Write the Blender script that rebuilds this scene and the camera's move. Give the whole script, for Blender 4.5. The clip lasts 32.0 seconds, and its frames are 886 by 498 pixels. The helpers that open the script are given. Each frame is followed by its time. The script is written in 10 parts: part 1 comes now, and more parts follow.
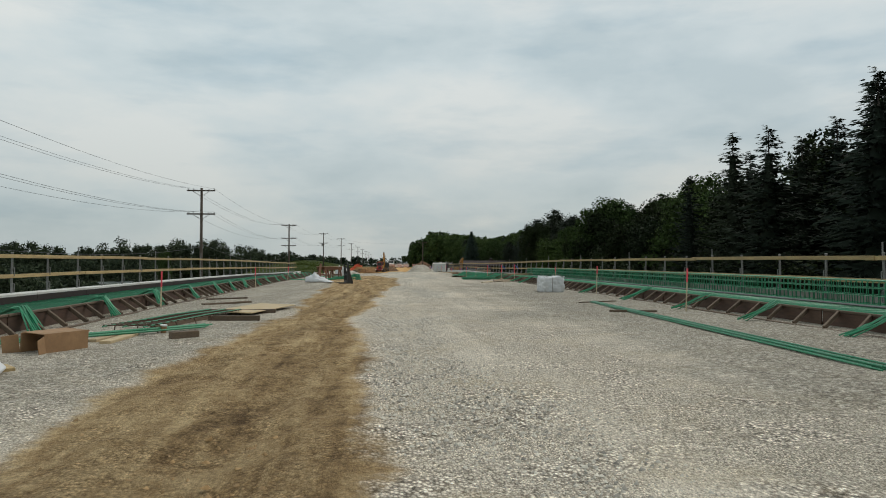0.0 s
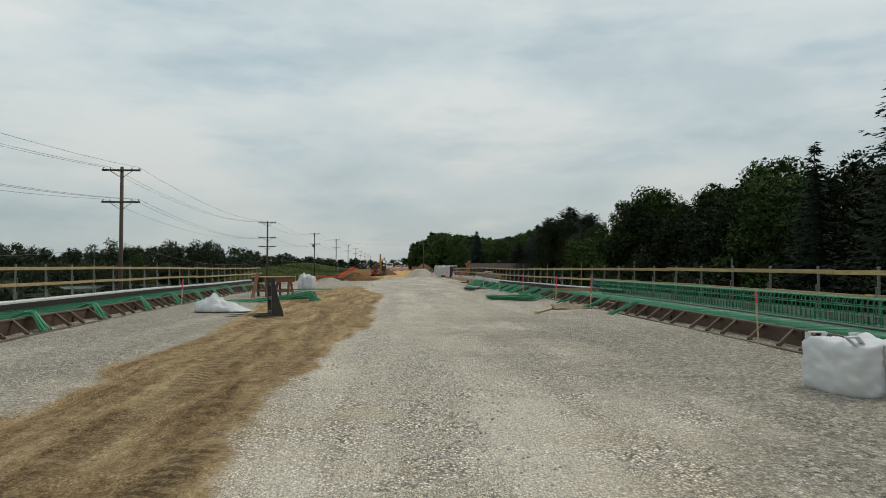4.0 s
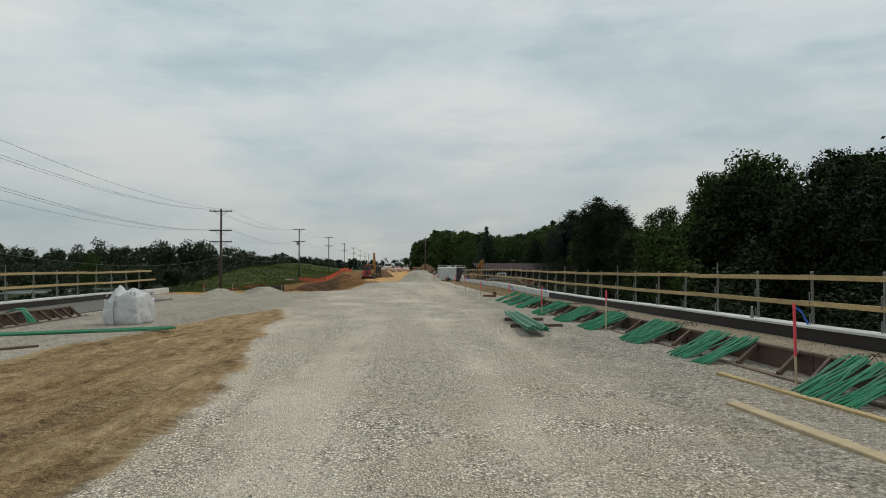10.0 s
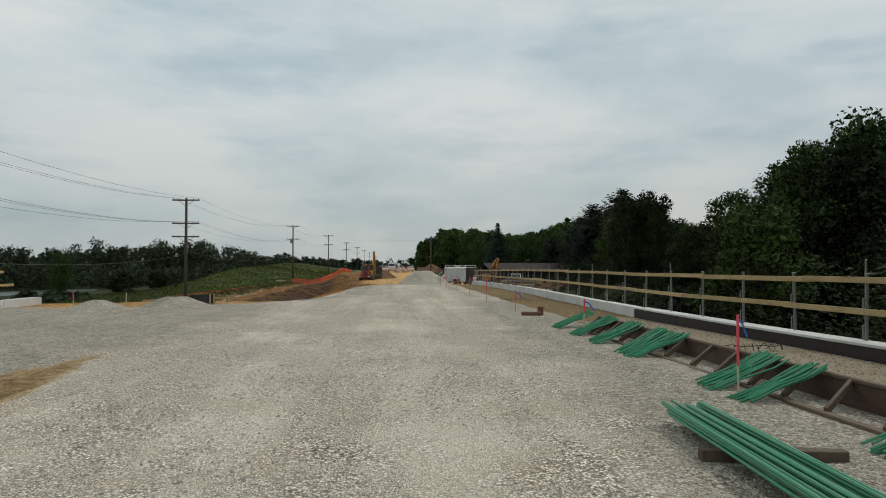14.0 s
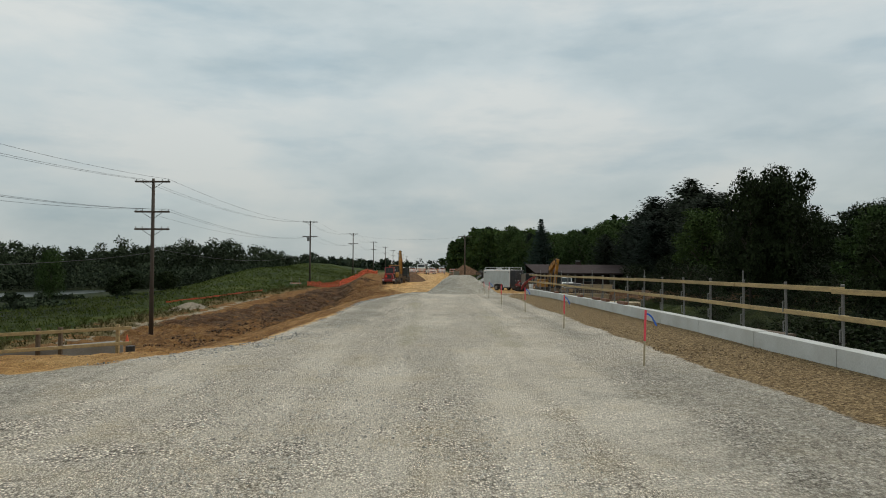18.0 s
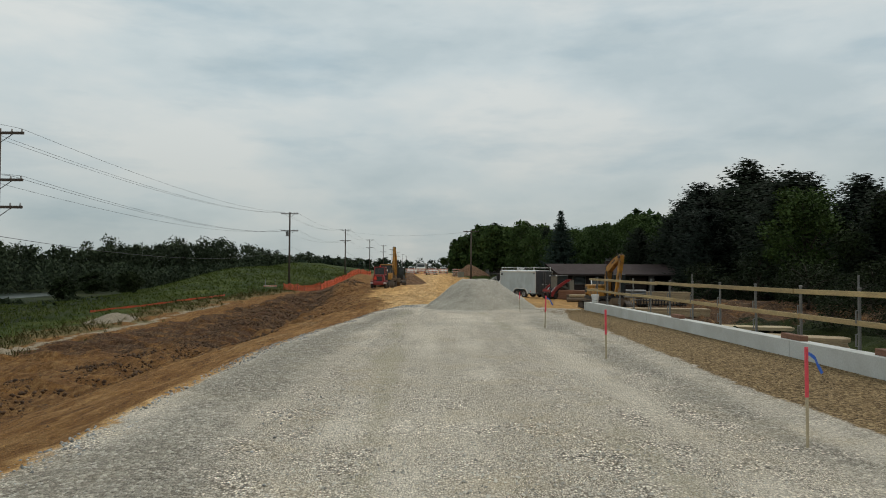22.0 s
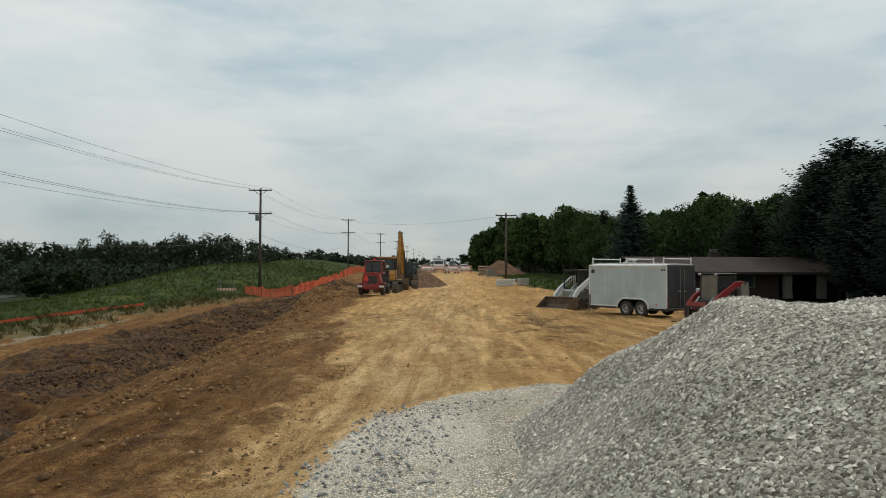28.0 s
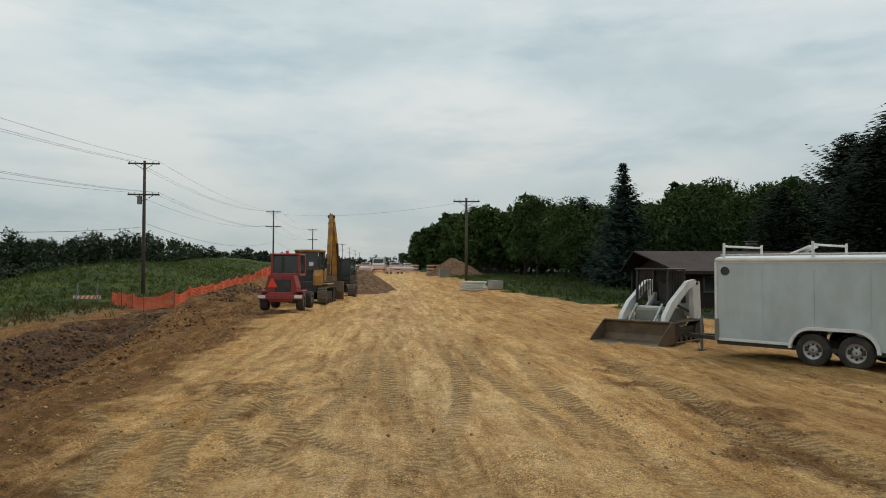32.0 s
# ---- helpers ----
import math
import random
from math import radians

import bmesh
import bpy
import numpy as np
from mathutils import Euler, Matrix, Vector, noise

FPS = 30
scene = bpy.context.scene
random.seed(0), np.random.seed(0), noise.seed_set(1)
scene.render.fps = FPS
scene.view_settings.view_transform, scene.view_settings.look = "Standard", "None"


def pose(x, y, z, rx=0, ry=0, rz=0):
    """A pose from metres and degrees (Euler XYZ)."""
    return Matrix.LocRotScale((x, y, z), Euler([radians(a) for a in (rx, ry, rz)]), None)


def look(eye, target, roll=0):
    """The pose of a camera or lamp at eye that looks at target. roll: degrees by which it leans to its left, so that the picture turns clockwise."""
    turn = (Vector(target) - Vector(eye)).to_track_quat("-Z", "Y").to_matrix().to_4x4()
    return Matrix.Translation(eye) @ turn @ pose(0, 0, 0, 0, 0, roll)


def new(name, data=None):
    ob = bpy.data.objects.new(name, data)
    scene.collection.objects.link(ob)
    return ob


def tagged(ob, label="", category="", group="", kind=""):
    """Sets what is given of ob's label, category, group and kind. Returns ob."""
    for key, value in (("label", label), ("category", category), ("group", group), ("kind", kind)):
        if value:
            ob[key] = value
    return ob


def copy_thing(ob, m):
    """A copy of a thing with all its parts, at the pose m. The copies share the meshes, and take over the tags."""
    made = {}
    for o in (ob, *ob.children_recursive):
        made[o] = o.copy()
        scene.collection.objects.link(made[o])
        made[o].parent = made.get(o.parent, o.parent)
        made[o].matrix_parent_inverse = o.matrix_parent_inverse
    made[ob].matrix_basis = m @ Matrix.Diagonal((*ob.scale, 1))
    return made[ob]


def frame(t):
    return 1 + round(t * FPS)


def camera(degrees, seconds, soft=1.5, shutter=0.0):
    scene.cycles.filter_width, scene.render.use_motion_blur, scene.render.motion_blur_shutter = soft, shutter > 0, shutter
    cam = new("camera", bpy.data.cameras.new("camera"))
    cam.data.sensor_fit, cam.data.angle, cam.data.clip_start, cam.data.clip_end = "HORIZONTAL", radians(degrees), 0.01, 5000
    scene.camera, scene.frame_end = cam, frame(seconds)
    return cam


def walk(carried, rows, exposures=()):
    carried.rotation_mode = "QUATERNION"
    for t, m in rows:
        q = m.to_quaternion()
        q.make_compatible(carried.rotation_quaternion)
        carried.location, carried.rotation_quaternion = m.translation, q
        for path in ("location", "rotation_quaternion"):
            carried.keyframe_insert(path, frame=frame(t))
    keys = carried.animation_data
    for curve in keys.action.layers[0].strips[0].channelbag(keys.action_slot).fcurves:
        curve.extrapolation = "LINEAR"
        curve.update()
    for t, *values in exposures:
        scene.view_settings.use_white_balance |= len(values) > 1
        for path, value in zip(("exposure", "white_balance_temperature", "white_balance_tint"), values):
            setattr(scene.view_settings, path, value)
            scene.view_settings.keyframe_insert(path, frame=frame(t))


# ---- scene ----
cam = camera(64.0, 32.0, soft=1.0)
# seconds, x, y, z, yaw, pitch, roll
PATH_ROWS = [
    (0, 0.001, -0.007, 0.932, -3.94, 1.40, -0.11),
    (0.5, 0.127, 1.947, 0.967, -3.91, 1.43, -0.13),
    (1, 0.237, 3.993, 1.001, -3.89, 1.47, -0.13),
    (2, 0.411, 8.432, 1.094, -3.90, 1.52, -0.14),
    (3, 0.563, 13.132, 1.215, -3.88, 1.55, -0.12),
    (3.5, 0.616, 15.496, 1.252, -3.90, 1.55, -0.10),
    (5.5, 1.345, 24.260, 1.356, -3.65, 1.56, -0.18),
    (6, 1.380, 26.545, 1.356, -3.67, 1.59, -0.19),
    (7, 1.502, 30.903, 1.363, -3.70, 1.62, -0.08),
    (8, 1.736, 34.894, 1.408, -3.61, 1.62, 0.01),
    (9, 1.993, 38.648, 1.436, -3.57, 1.59, 0.02),
    (10, 2.181, 42.196, 1.416, -3.57, 1.57, 0.00),
    (11, 2.354, 45.620, 1.386, -3.59, 1.57, 0.00),
    (12, 2.575, 49.020, 1.365, -3.55, 1.58, -0.03),
    (13, 2.738, 52.323, 1.375, -3.56, 1.58, -0.03),
    (13.5, 2.808, 53.984, 1.385, -3.41, 1.59, -0.03),
    (14, 2.874, 55.722, 1.393, -3.05, 1.60, -0.02),
    (14.5, 2.937, 57.560, 1.395, -2.58, 1.62, -0.02),
    (15, 2.995, 59.482, 1.386, -2.07, 1.64, -0.04),
    (15.5, 3.046, 61.461, 1.367, -1.58, 1.65, -0.06),
    (17.5, 2.793, 70.330, 1.596, -0.59, 1.64, -0.30),
    (18, 2.744, 72.636, 1.618, -0.61, 1.64, -0.29),
    (19, 2.652, 77.257, 1.645, -0.65, 1.63, -0.30),
    (20, 2.601, 81.937, 1.664, -0.73, 1.64, -0.31),
    (21, 2.624, 86.748, 1.677, -0.74, 1.65, -0.31),
    (21.5, 2.638, 89.212, 1.673, -0.70, 1.64, -0.32),
    (22, 2.650, 91.717, 1.662, -0.54, 1.63, -0.34),
    (22.5, 2.651, 94.255, 1.645, -0.23, 1.63, -0.36),
    (23, 2.632, 96.815, 1.625, 0.10, 1.63, -0.38),
    (23.5, 2.590, 99.392, 1.603, 0.41, 1.63, -0.37),
    (24, 2.543, 101.976, 1.581, 0.78, 1.63, -0.34),
    (24.5, 2.503, 104.554, 1.561, 0.82, 1.62, -0.33),
    (25, 2.464, 107.117, 1.542, 0.86, 1.60, -0.33),
    (25.5, 2.418, 109.665, 1.522, 0.89, 1.59, -0.34),
    (27.5, 1.935, 118.873, 1.409, 0.88, 1.53, -0.28),
    (28, 1.892, 121.006, 1.385, 0.85, 1.52, -0.25),
    (29, 1.762, 125.287, 1.345, 0.84, 1.53, -0.21),
    (29.5, 1.643, 127.462, 1.326, 0.68, 1.54, -0.20),
    (30, 1.489, 129.675, 1.308, 0.36, 1.54, -0.20),
    (30.5, 1.312, 131.932, 1.297, -0.22, 1.54, -0.20),
    (31, 1.124, 134.230, 1.295, -1.31, 1.53, -0.21),
    (31.5, 0.948, 136.556, 1.303, -2.73, 1.52, -0.19),
    (32, 0.794, 138.883, 1.314, -4.31, 1.51, -0.15),
]
walk(cam, [(t, Matrix.Translation((x, y, z)) @ Matrix.Rotation(radians(yaw), 4, "Z") @ Matrix.Rotation(radians(90 + pitch), 4, "X") @ Matrix.Rotation(radians(-roll), 4, "Z")) for t, x, y, z, yaw, pitch, roll in PATH_ROWS],
     exposures=[(0, 0.08), (6, 0.05), (10, 0.0), (20, 0.0), (25, 0.04), (28, 0.1), (32, 0.13)])

# ---------------------------------------------------------------- light
SUN_AZ, SUN_EL = 58.0, 50.0          # degrees from +y towards +x, and above the horizon
world = bpy.data.worlds.new("overcast_sky")
scene.world = world
world.use_nodes = True
wn, wl = world.node_tree.nodes, world.node_tree.links
wn.clear()
w_out = wn.new("ShaderNodeOutputWorld")
w_bg = wn.new("ShaderNodeBackground")
w_bg.inputs["Strength"].default_value = 0.1
w_sky = wn.new("ShaderNodeTexSky")
w_sky.sky_type = "NISHITA"
w_sky.sun_disc = False
w_sky.sun_elevation = radians(SUN_EL)
w_sky.sun_rotation = radians(SUN_AZ)
w_sky.air_density, w_sky.dust_density, w_sky.ozone_density = 1.0, 2.0, 1.5
w_co = wn.new("ShaderNodeTexCoord")
w_map = wn.new("ShaderNodeMapping")
w_map.inputs["Scale"].default_value = (1.0, 0.8, 2.4)
w_map.inputs["Location"].default_value = (0.35, 0.2, 0.1)
w_n1 = wn.new("ShaderNodeTexNoise")
w_n1.inputs["Scale"].default_value = 3.3
w_n1.inputs["Detail"].default_value = 6.0
w_n1.inputs["Roughness"].default_value = 0.52
w_n1.inputs["Distortion"].default_value = 0.1
w_ramp = wn.new("ShaderNodeValToRGB")
w_ramp.color_ramp.elements[0].position, w_ramp.color_ramp.elements[0].color = 0.36, (5.2, 6.1, 6.25, 1)
w_ramp.color_ramp.elements[1].position, w_ramp.color_ramp.elements[1].color = 0.62, (7.4, 7.75, 7.45, 1)
w_mid = w_ramp.color_ramp.elements.new(0.48)
w_mid.color = (6.2, 6.97, 7.0, 1)
w_mix = wn.new("ShaderNodeMix")
w_mix.data_type = "RGBA"
w_mix.inputs["Factor"].default_value = 0.86
wl.new(w_co.outputs["Generated"], w_map.inputs["Vector"])
wl.new(w_map.outputs["Vector"], w_n1.inputs["Vector"])
wl.new(w_n1.outputs["Fac"], w_ramp.inputs["Fac"])
wl.new(w_sky.outputs["Color"], w_mix.inputs["A"])
# long grey streaks under the cloud
w_map2 = wn.new("ShaderNodeMapping")
w_map2.inputs["Scale"].default_value = (1.5, 1.2, 6.5)
w_map2.inputs["Location"].default_value = (1.7, 0.4, 2.2)
w_n2 = wn.new("ShaderNodeTexNoise")
w_n2.inputs["Scale"].default_value = 2.6
w_n2.inputs["Detail"].default_value = 7.0
w_n2.inputs["Roughness"].default_value = 0.55
w_streak = wn.new("ShaderNodeValToRGB")
w_streak.color_ramp.elements[0].position, w_streak.color_ramp.elements[0].color = 0.5, (1.03, 1.025, 1.02, 1)
w_streak.color_ramp.elements[1].position, w_streak.color_ramp.elements[1].color = 0.68, (0.82, 0.88, 0.92, 1)
w_cloud = wn.new("ShaderNodeVectorMath")
w_cloud.operation = "MULTIPLY"
wl.new(w_co.outputs["Generated"], w_map2.inputs["Vector"])
wl.new(w_map2.outputs["Vector"], w_n2.inputs["Vector"])
wl.new(w_n2.outputs["Fac"], w_streak.inputs["Fac"])
wl.new(w_ramp.outputs["Color"], w_cloud.inputs[0])
wl.new(w_streak.outputs["Color"], w_cloud.inputs[1])
wl.new(w_cloud.outputs["Vector"], w_mix.inputs["B"])
# thicker cloud towards the east
w_sep = wn.new("ShaderNodeSeparateXYZ")
w_east = wn.new("ShaderNodeMapRange")
w_east.inputs["From Min"].default_value, w_east.inputs["From Max"].default_value = -0.25, 0.6
w_east.inputs["To Min"].default_value, w_east.inputs["To Max"].default_value = 0.98, 0.9
w_mul = wn.new("ShaderNodeVectorMath")
w_mul.operation = "SCALE"
wl.new(w_co.outputs["Generated"], w_sep.inputs[0])
wl.new(w_sep.outputs["X"], w_east.inputs["Value"])
wl.new(w_mix.outputs["Result"], w_mul.inputs[0])
wl.new(w_east.outputs["Result"], w_mul.inputs["Scale"])
# duller, hazier cloud low over the horizon
w_low = wn.new("ShaderNodeMapRange")
w_low.interpolation_type = "SMOOTHSTEP"
w_low.inputs["From Min"].default_value, w_low.inputs["From Max"].default_value = 0.0, 0.3
w_low.inputs["To Min"].default_value, w_low.inputs["To Max"].default_value = 0.77, 0.99
w_haze = wn.new("ShaderNodeVectorMath")
w_haze.operation = "SCALE"
wl.new(w_sep.outputs["Z"], w_low.inputs["Value"])
wl.new(w_mul.outputs["Vector"], w_haze.inputs[0])
wl.new(w_low.outputs["Result"], w_haze.inputs["Scale"])
wl.new(w_haze.outputs["Vector"], w_bg.inputs["Color"])
wl.new(w_bg.outputs["Background"], w_out.inputs["Surface"])

sun = new("sun", bpy.data.lights.new("sun", "SUN"))
sun.data.energy, sun.data.angle, sun.data.color = 1.1, radians(14), (1.0, 0.95, 0.87)
sun_from = Vector((math.sin(radians(SUN_AZ)) * math.cos(radians(SUN_EL)), math.cos(radians(SUN_AZ)) * math.cos(radians(SUN_EL)), math.sin(radians(SUN_EL))))
sun.matrix_world = look(tuple(sun_from * 80), (0, 0, 0))

# ---------------------------------------------------------------- materials


def node_tools(name):
    m = bpy.data.materials.new(name)
    m.use_nodes = True
    nt = m.node_tree
    return m, nt, nt.nodes["Principled BSDF"]


def tex(nt, kind, scale, vec=None, **inputs):
    n = nt.nodes.new(kind)
    n.inputs["Scale"].default_value = scale
    for k, v in inputs.items():
        n.inputs[k].default_value = v
    if vec is not None:
        nt.links.new(vec, n.inputs["Vector"])
    return n


def ramp(nt, fac, stops):
    r = nt.nodes.new("ShaderNodeValToRGB")
    els = r.color_ramp.elements
    while len(els) < len(stops):
        els.new(0.5)
    for e, (p, c) in zip(els, stops):
        e.position = p
        e.color = (*c, 1) if len(c) == 3 else c
    nt.links.new(fac, r.inputs["Fac"])
    return r.outputs["Color"]


def mixc(nt, fac, a, b, blend="MIX"):
    n = nt.nodes.new("ShaderNodeMix")
    n.data_type = "RGBA"
    n.blend_type = blend
    for sock, v in (("Factor", fac), ("A", a), ("B", b)):
        if isinstance(v, (int, float)):
            n.inputs[sock].default_value = v
        elif isinstance(v, tuple):
            n.inputs[sock].default_value = (*v, 1)
        else:
            nt.links.new(v, n.inputs[sock])
    return n.outputs["Result"]


def calc(nt, op, a, b=0.0, clamp=False):
    n = nt.nodes.new("ShaderNodeMath")
    n.operation = op
    n.use_clamp = clamp
    for i, v in enumerate((a, b)):
        if isinstance(v, (int, float)):
            n.inputs[i].default_value = v
        else:
            nt.links.new(v, n.inputs[i])
    return n.outputs[0]


def bump(nt, bsdf, height, strength, distance):
    b = nt.nodes.new("ShaderNodeBump")
    b.inputs["Strength"].default_value = strength
    b.inputs["Distance"].default_value = distance
    nt.links.new(height, b.inputs["Height"])
    nt.links.new(b.outputs["Normal"], bsdf.inputs["Normal"])


def surface(name, col, rough=0.7, metal=0.0, grain=60.0, wear=2.0, vary=0.25, dirt=None, dirt_amount=0.3, bumps=0.2, depth=0.004, stretch=(1, 1, 1), island=0.0):
    """A worn surface: base colour, fine grain, large stains, and each object slightly its own."""
    m, nt, bs = node_tools(name)
    co = nt.nodes.new("ShaderNodeTexCoord")
    mp = nt.nodes.new("ShaderNodeMapping")
    mp.inputs["Scale"].default_value = stretch
    nt.links.new(co.outputs["Object"], mp.inputs["Vector"])
    v = mp.outputs["Vector"]
    fine = tex(nt, "ShaderNodeTexNoise", grain, v, Detail=5.0, Roughness=0.65)
    big = tex(nt, "ShaderNodeTexNoise", wear, v, Detail=6.0, Roughness=0.6)
    lo = tuple(c * (1 - vary) for c in col)
    hi = tuple(min(1, c * (1 + vary)) for c in col)
    c1 = ramp(nt, fine.outputs["Fac"], [(0.3, lo), (0.7, hi)])
    if dirt is not None:
        f = ramp(nt, big.outputs["Fac"], [(0.42, (0, 0, 0)), (0.72, (dirt_amount,) * 3)])
        c1 = mixc(nt, f, c1, dirt)
    else:
        f = ramp(nt, big.outputs["Fac"], [(0.3, (1 - vary * 0.7,) * 3), (0.7, (1 + vary * 0.3,) * 3)])
        c1 = mixc(nt, 1.0, c1, f, "MULTIPLY")
    info = nt.nodes.new("ShaderNodeObjectInfo")
    rnd = info.outputs["Random"]
    f2 = ramp(nt, rnd, [(0.0, (1 - vary * 0.6,) * 3), (1.0, (1 + vary * 0.25,) * 3)])
    c1 = mixc(nt, 1.0, c1, f2, "MULTIPLY")
    if island:
        geo = nt.nodes.new("ShaderNodeNewGeometry")
        f3 = ramp(nt, geo.outputs["Random Per Island"], [(0.0, (1 - island,) * 3), (1.0, (1 + island * 0.6,) * 3)])
        c1 = mixc(nt, 1.0, c1, f3, "MULTIPLY")
    nt.links.new(c1, bs.inputs["Base Color"])
    r = ramp(nt, big.outputs["Fac"], [(0.3, (max(0, rough - 0.1),) * 3), (0.7, (min(1, rough + 0.12),) * 3)])
    nt.links.new(r, bs.inputs["Roughness"])
    bs.inputs["Metallic"].default_value = metal
    if bumps:
        bump(nt, bs, fine.outputs["Fac"], bumps, depth)
    return m


M_RAIL = surface("yellow_lumber", (0.46, 0.33, 0.15), 0.75, grain=14, vary=0.3, dirt=(0.2, 0.15, 0.09), dirt_amount=0.6, stretch=(6, 1, 6))
M_LUMBER = surface("raw_lumber", (0.42, 0.31, 0.18), 0.8, grain=14, vary=0.3, dirt=(0.16, 0.12, 0.08), dirt_amount=0.5, stretch=(4, 1, 4))
M_OLDWOOD = surface("weathered_wood", (0.135, 0.095, 0.062), 0.85, grain=16, vary=0.35, dirt=(0.09, 0.065, 0.045), dirt_amount=0.7, stretch=(4, 1, 4))
M_FORM = surface("muddy_formwork_ply", (0.07, 0.036, 0.022), 0.8, grain=10, wear=1.2, vary=0.35, dirt=(0.15, 0.11, 0.075), dirt_amount=0.35, stretch=(1, 0.4, 2))
M_REDWOOD = surface("red_brown_lumber", (0.2, 0.09, 0.05), 0.8, grain=14, vary=0.3, dirt=(0.1, 0.06, 0.04), dirt_amount=0.5, stretch=(4, 1, 4))
M_GREEN = surface("green_epoxy_rebar", (0.018, 0.25, 0.115), 0.42, grain=90, wear=3, vary=0.25, dirt=(0.17, 0.28, 0.2), dirt_amount=0.55, bumps=0.35)
M_REBAR_DIM = surface("dusty_rebar", (0.03, 0.23, 0.115), 0.5, grain=90, wear=2, vary=0.3, dirt=(0.16, 0.24, 0.17), dirt_amount=0.5, bumps=0.3)
M_RUST = surface("rusty_rebar", (0.1, 0.055, 0.035), 0.8, grain=90, wear=3, vary=0.3, bumps=0.4)
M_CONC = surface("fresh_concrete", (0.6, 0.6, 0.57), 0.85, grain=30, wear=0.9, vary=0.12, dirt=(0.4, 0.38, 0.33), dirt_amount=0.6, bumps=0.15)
# a darker, greyer concrete tone
M_CONC_GREY = surface("grey_concrete", (0.34, 0.33, 0.3), 0.9, grain=30, wear=0.8, vary=0.18, dirt=(0.2, 0.18, 0.15), dirt_amount=0.6, bumps=0.2)
M_DARKFORM = surface("dark_oiled_form", (0.019, 0.012, 0.009), 0.7, grain=12, wear=1.0, vary=0.35, dirt=(0.045, 0.032, 0.024), dirt_amount=0.3, stretch=(1, 0.3, 1))
M_STEEL = surface("galvanised_steel", (0.24, 0.24, 0.235), 0.5, 0.7, grain=40, wear=6, vary=0.2, dirt=(0.18, 0.15, 0.12), dirt_amount=0.5, bumps=0.08)
M_DARKSTEEL = surface("dark_worn_steel", (0.045, 0.042, 0.04), 0.5, 0.4, grain=40, wear=5, vary=0.3, dirt=(0.2, 0.13, 0.08), dirt_amount=0.5, bumps=0.15)
M_BAG = surface("white_woven_bag", (0.62, 0.63, 0.64), 0.65, grain=160, wear=4, vary=0.08, dirt=(0.5, 0.48, 0.43), dirt_amount=0.4, bumps=0.15, depth=0.002)
M_POLE = surface("grey_pole_wood", (0.08, 0.06, 0.046), 0.85, grain=10, wear=1.5, vary=0.3, dirt=(0.13, 0.105, 0.085), dirt_amount=0.4, stretch=(6, 6, 0.6))
M_WIRE = surface("dark_wire", (0.05, 0.05, 0.055), 0.5, 0.3, bumps=0)
M_INSUL = surface("grey_porcelain", (0.35, 0.34, 0.33), 0.3, bumps=0)
M_BARK = surface("dark_bark", (0.07, 0.055, 0.042), 0.9, grain=20, wear=3, vary=0.4, bumps=0.5, depth=0.02, stretch=(1, 1, 0.3))
M_STAKE = surface("pale_stake", (0.55, 0.45, 0.3), 0.8, grain=30, vary=0.2, stretch=(4, 4, 1))
M_PINK = surface("pink_flagging_paint", (0.85, 0.09, 0.12), 0.6, vary=0.1, bumps=0)
M_BLUE = surface("blue_flagging", (0.05, 0.16, 0.62), 0.5, vary=0.1, bumps=0)
M_ORANGE = surface("orange_mesh_plastic", (0.75, 0.13, 0.05), 0.55, vary=0.2, grain=30, bumps=0.1)
M_CARD = surface("brown_cardboard", (0.34, 0.2, 0.1), 0.8, grain=20, wear=5, vary=0.2, dirt=(0.22, 0.12, 0.06), dirt_amount=0.6)
M_PLYPALE = surface("pale_plywood", (0.5, 0.385, 0.225), 0.75, grain=8, wear=2, vary=0.15, dirt=(0.28, 0.22, 0.15), dirt_amount=0.5, stretch=(1, 4, 1))
M_STONE = surface("loose_limestone", (0.62, 0.575, 0.49), 0.9, grain=50, wear=6, vary=0.2, bumps=0.25, island=0.62)

M_STONE_DARK = surface("shoulder_limestone", (0.4, 0.4, 0.385), 0.9, grain=50, wear=6, vary=0.2, bumps=0.25, island=0.6)
M_TANSTONE = surface("tan_pebbles", (0.25, 0.165, 0.078), 0.85, grain=50, wear=6, vary=0.25, bumps=0.2, island=0.6)
M_FILLSTONE = surface("fill_pebbles", (0.3, 0.245, 0.17), 0.9, grain=50, wear=6, vary=0.25, bumps=0.2, island=0.6)
M_CLOD = surface("dark_clods", (0.125, 0.068, 0.034), 0.95, grain=18, wear=2, vary=0.35, bumps=0.5, depth=0.02, island=0.5)
M_CLAY = surface("clay_clods", (0.2, 0.098, 0.034), 0.95, grain=18, wear=2, vary=0.35, bumps=0.5, depth=0.02, island=0.5)
M_CRUMB = surface("tan_crumbs", (0.36, 0.225, 0.1), 0.95, grain=18, wear=2, vary=0.3, bumps=0.5, depth=0.01, island=0.4)


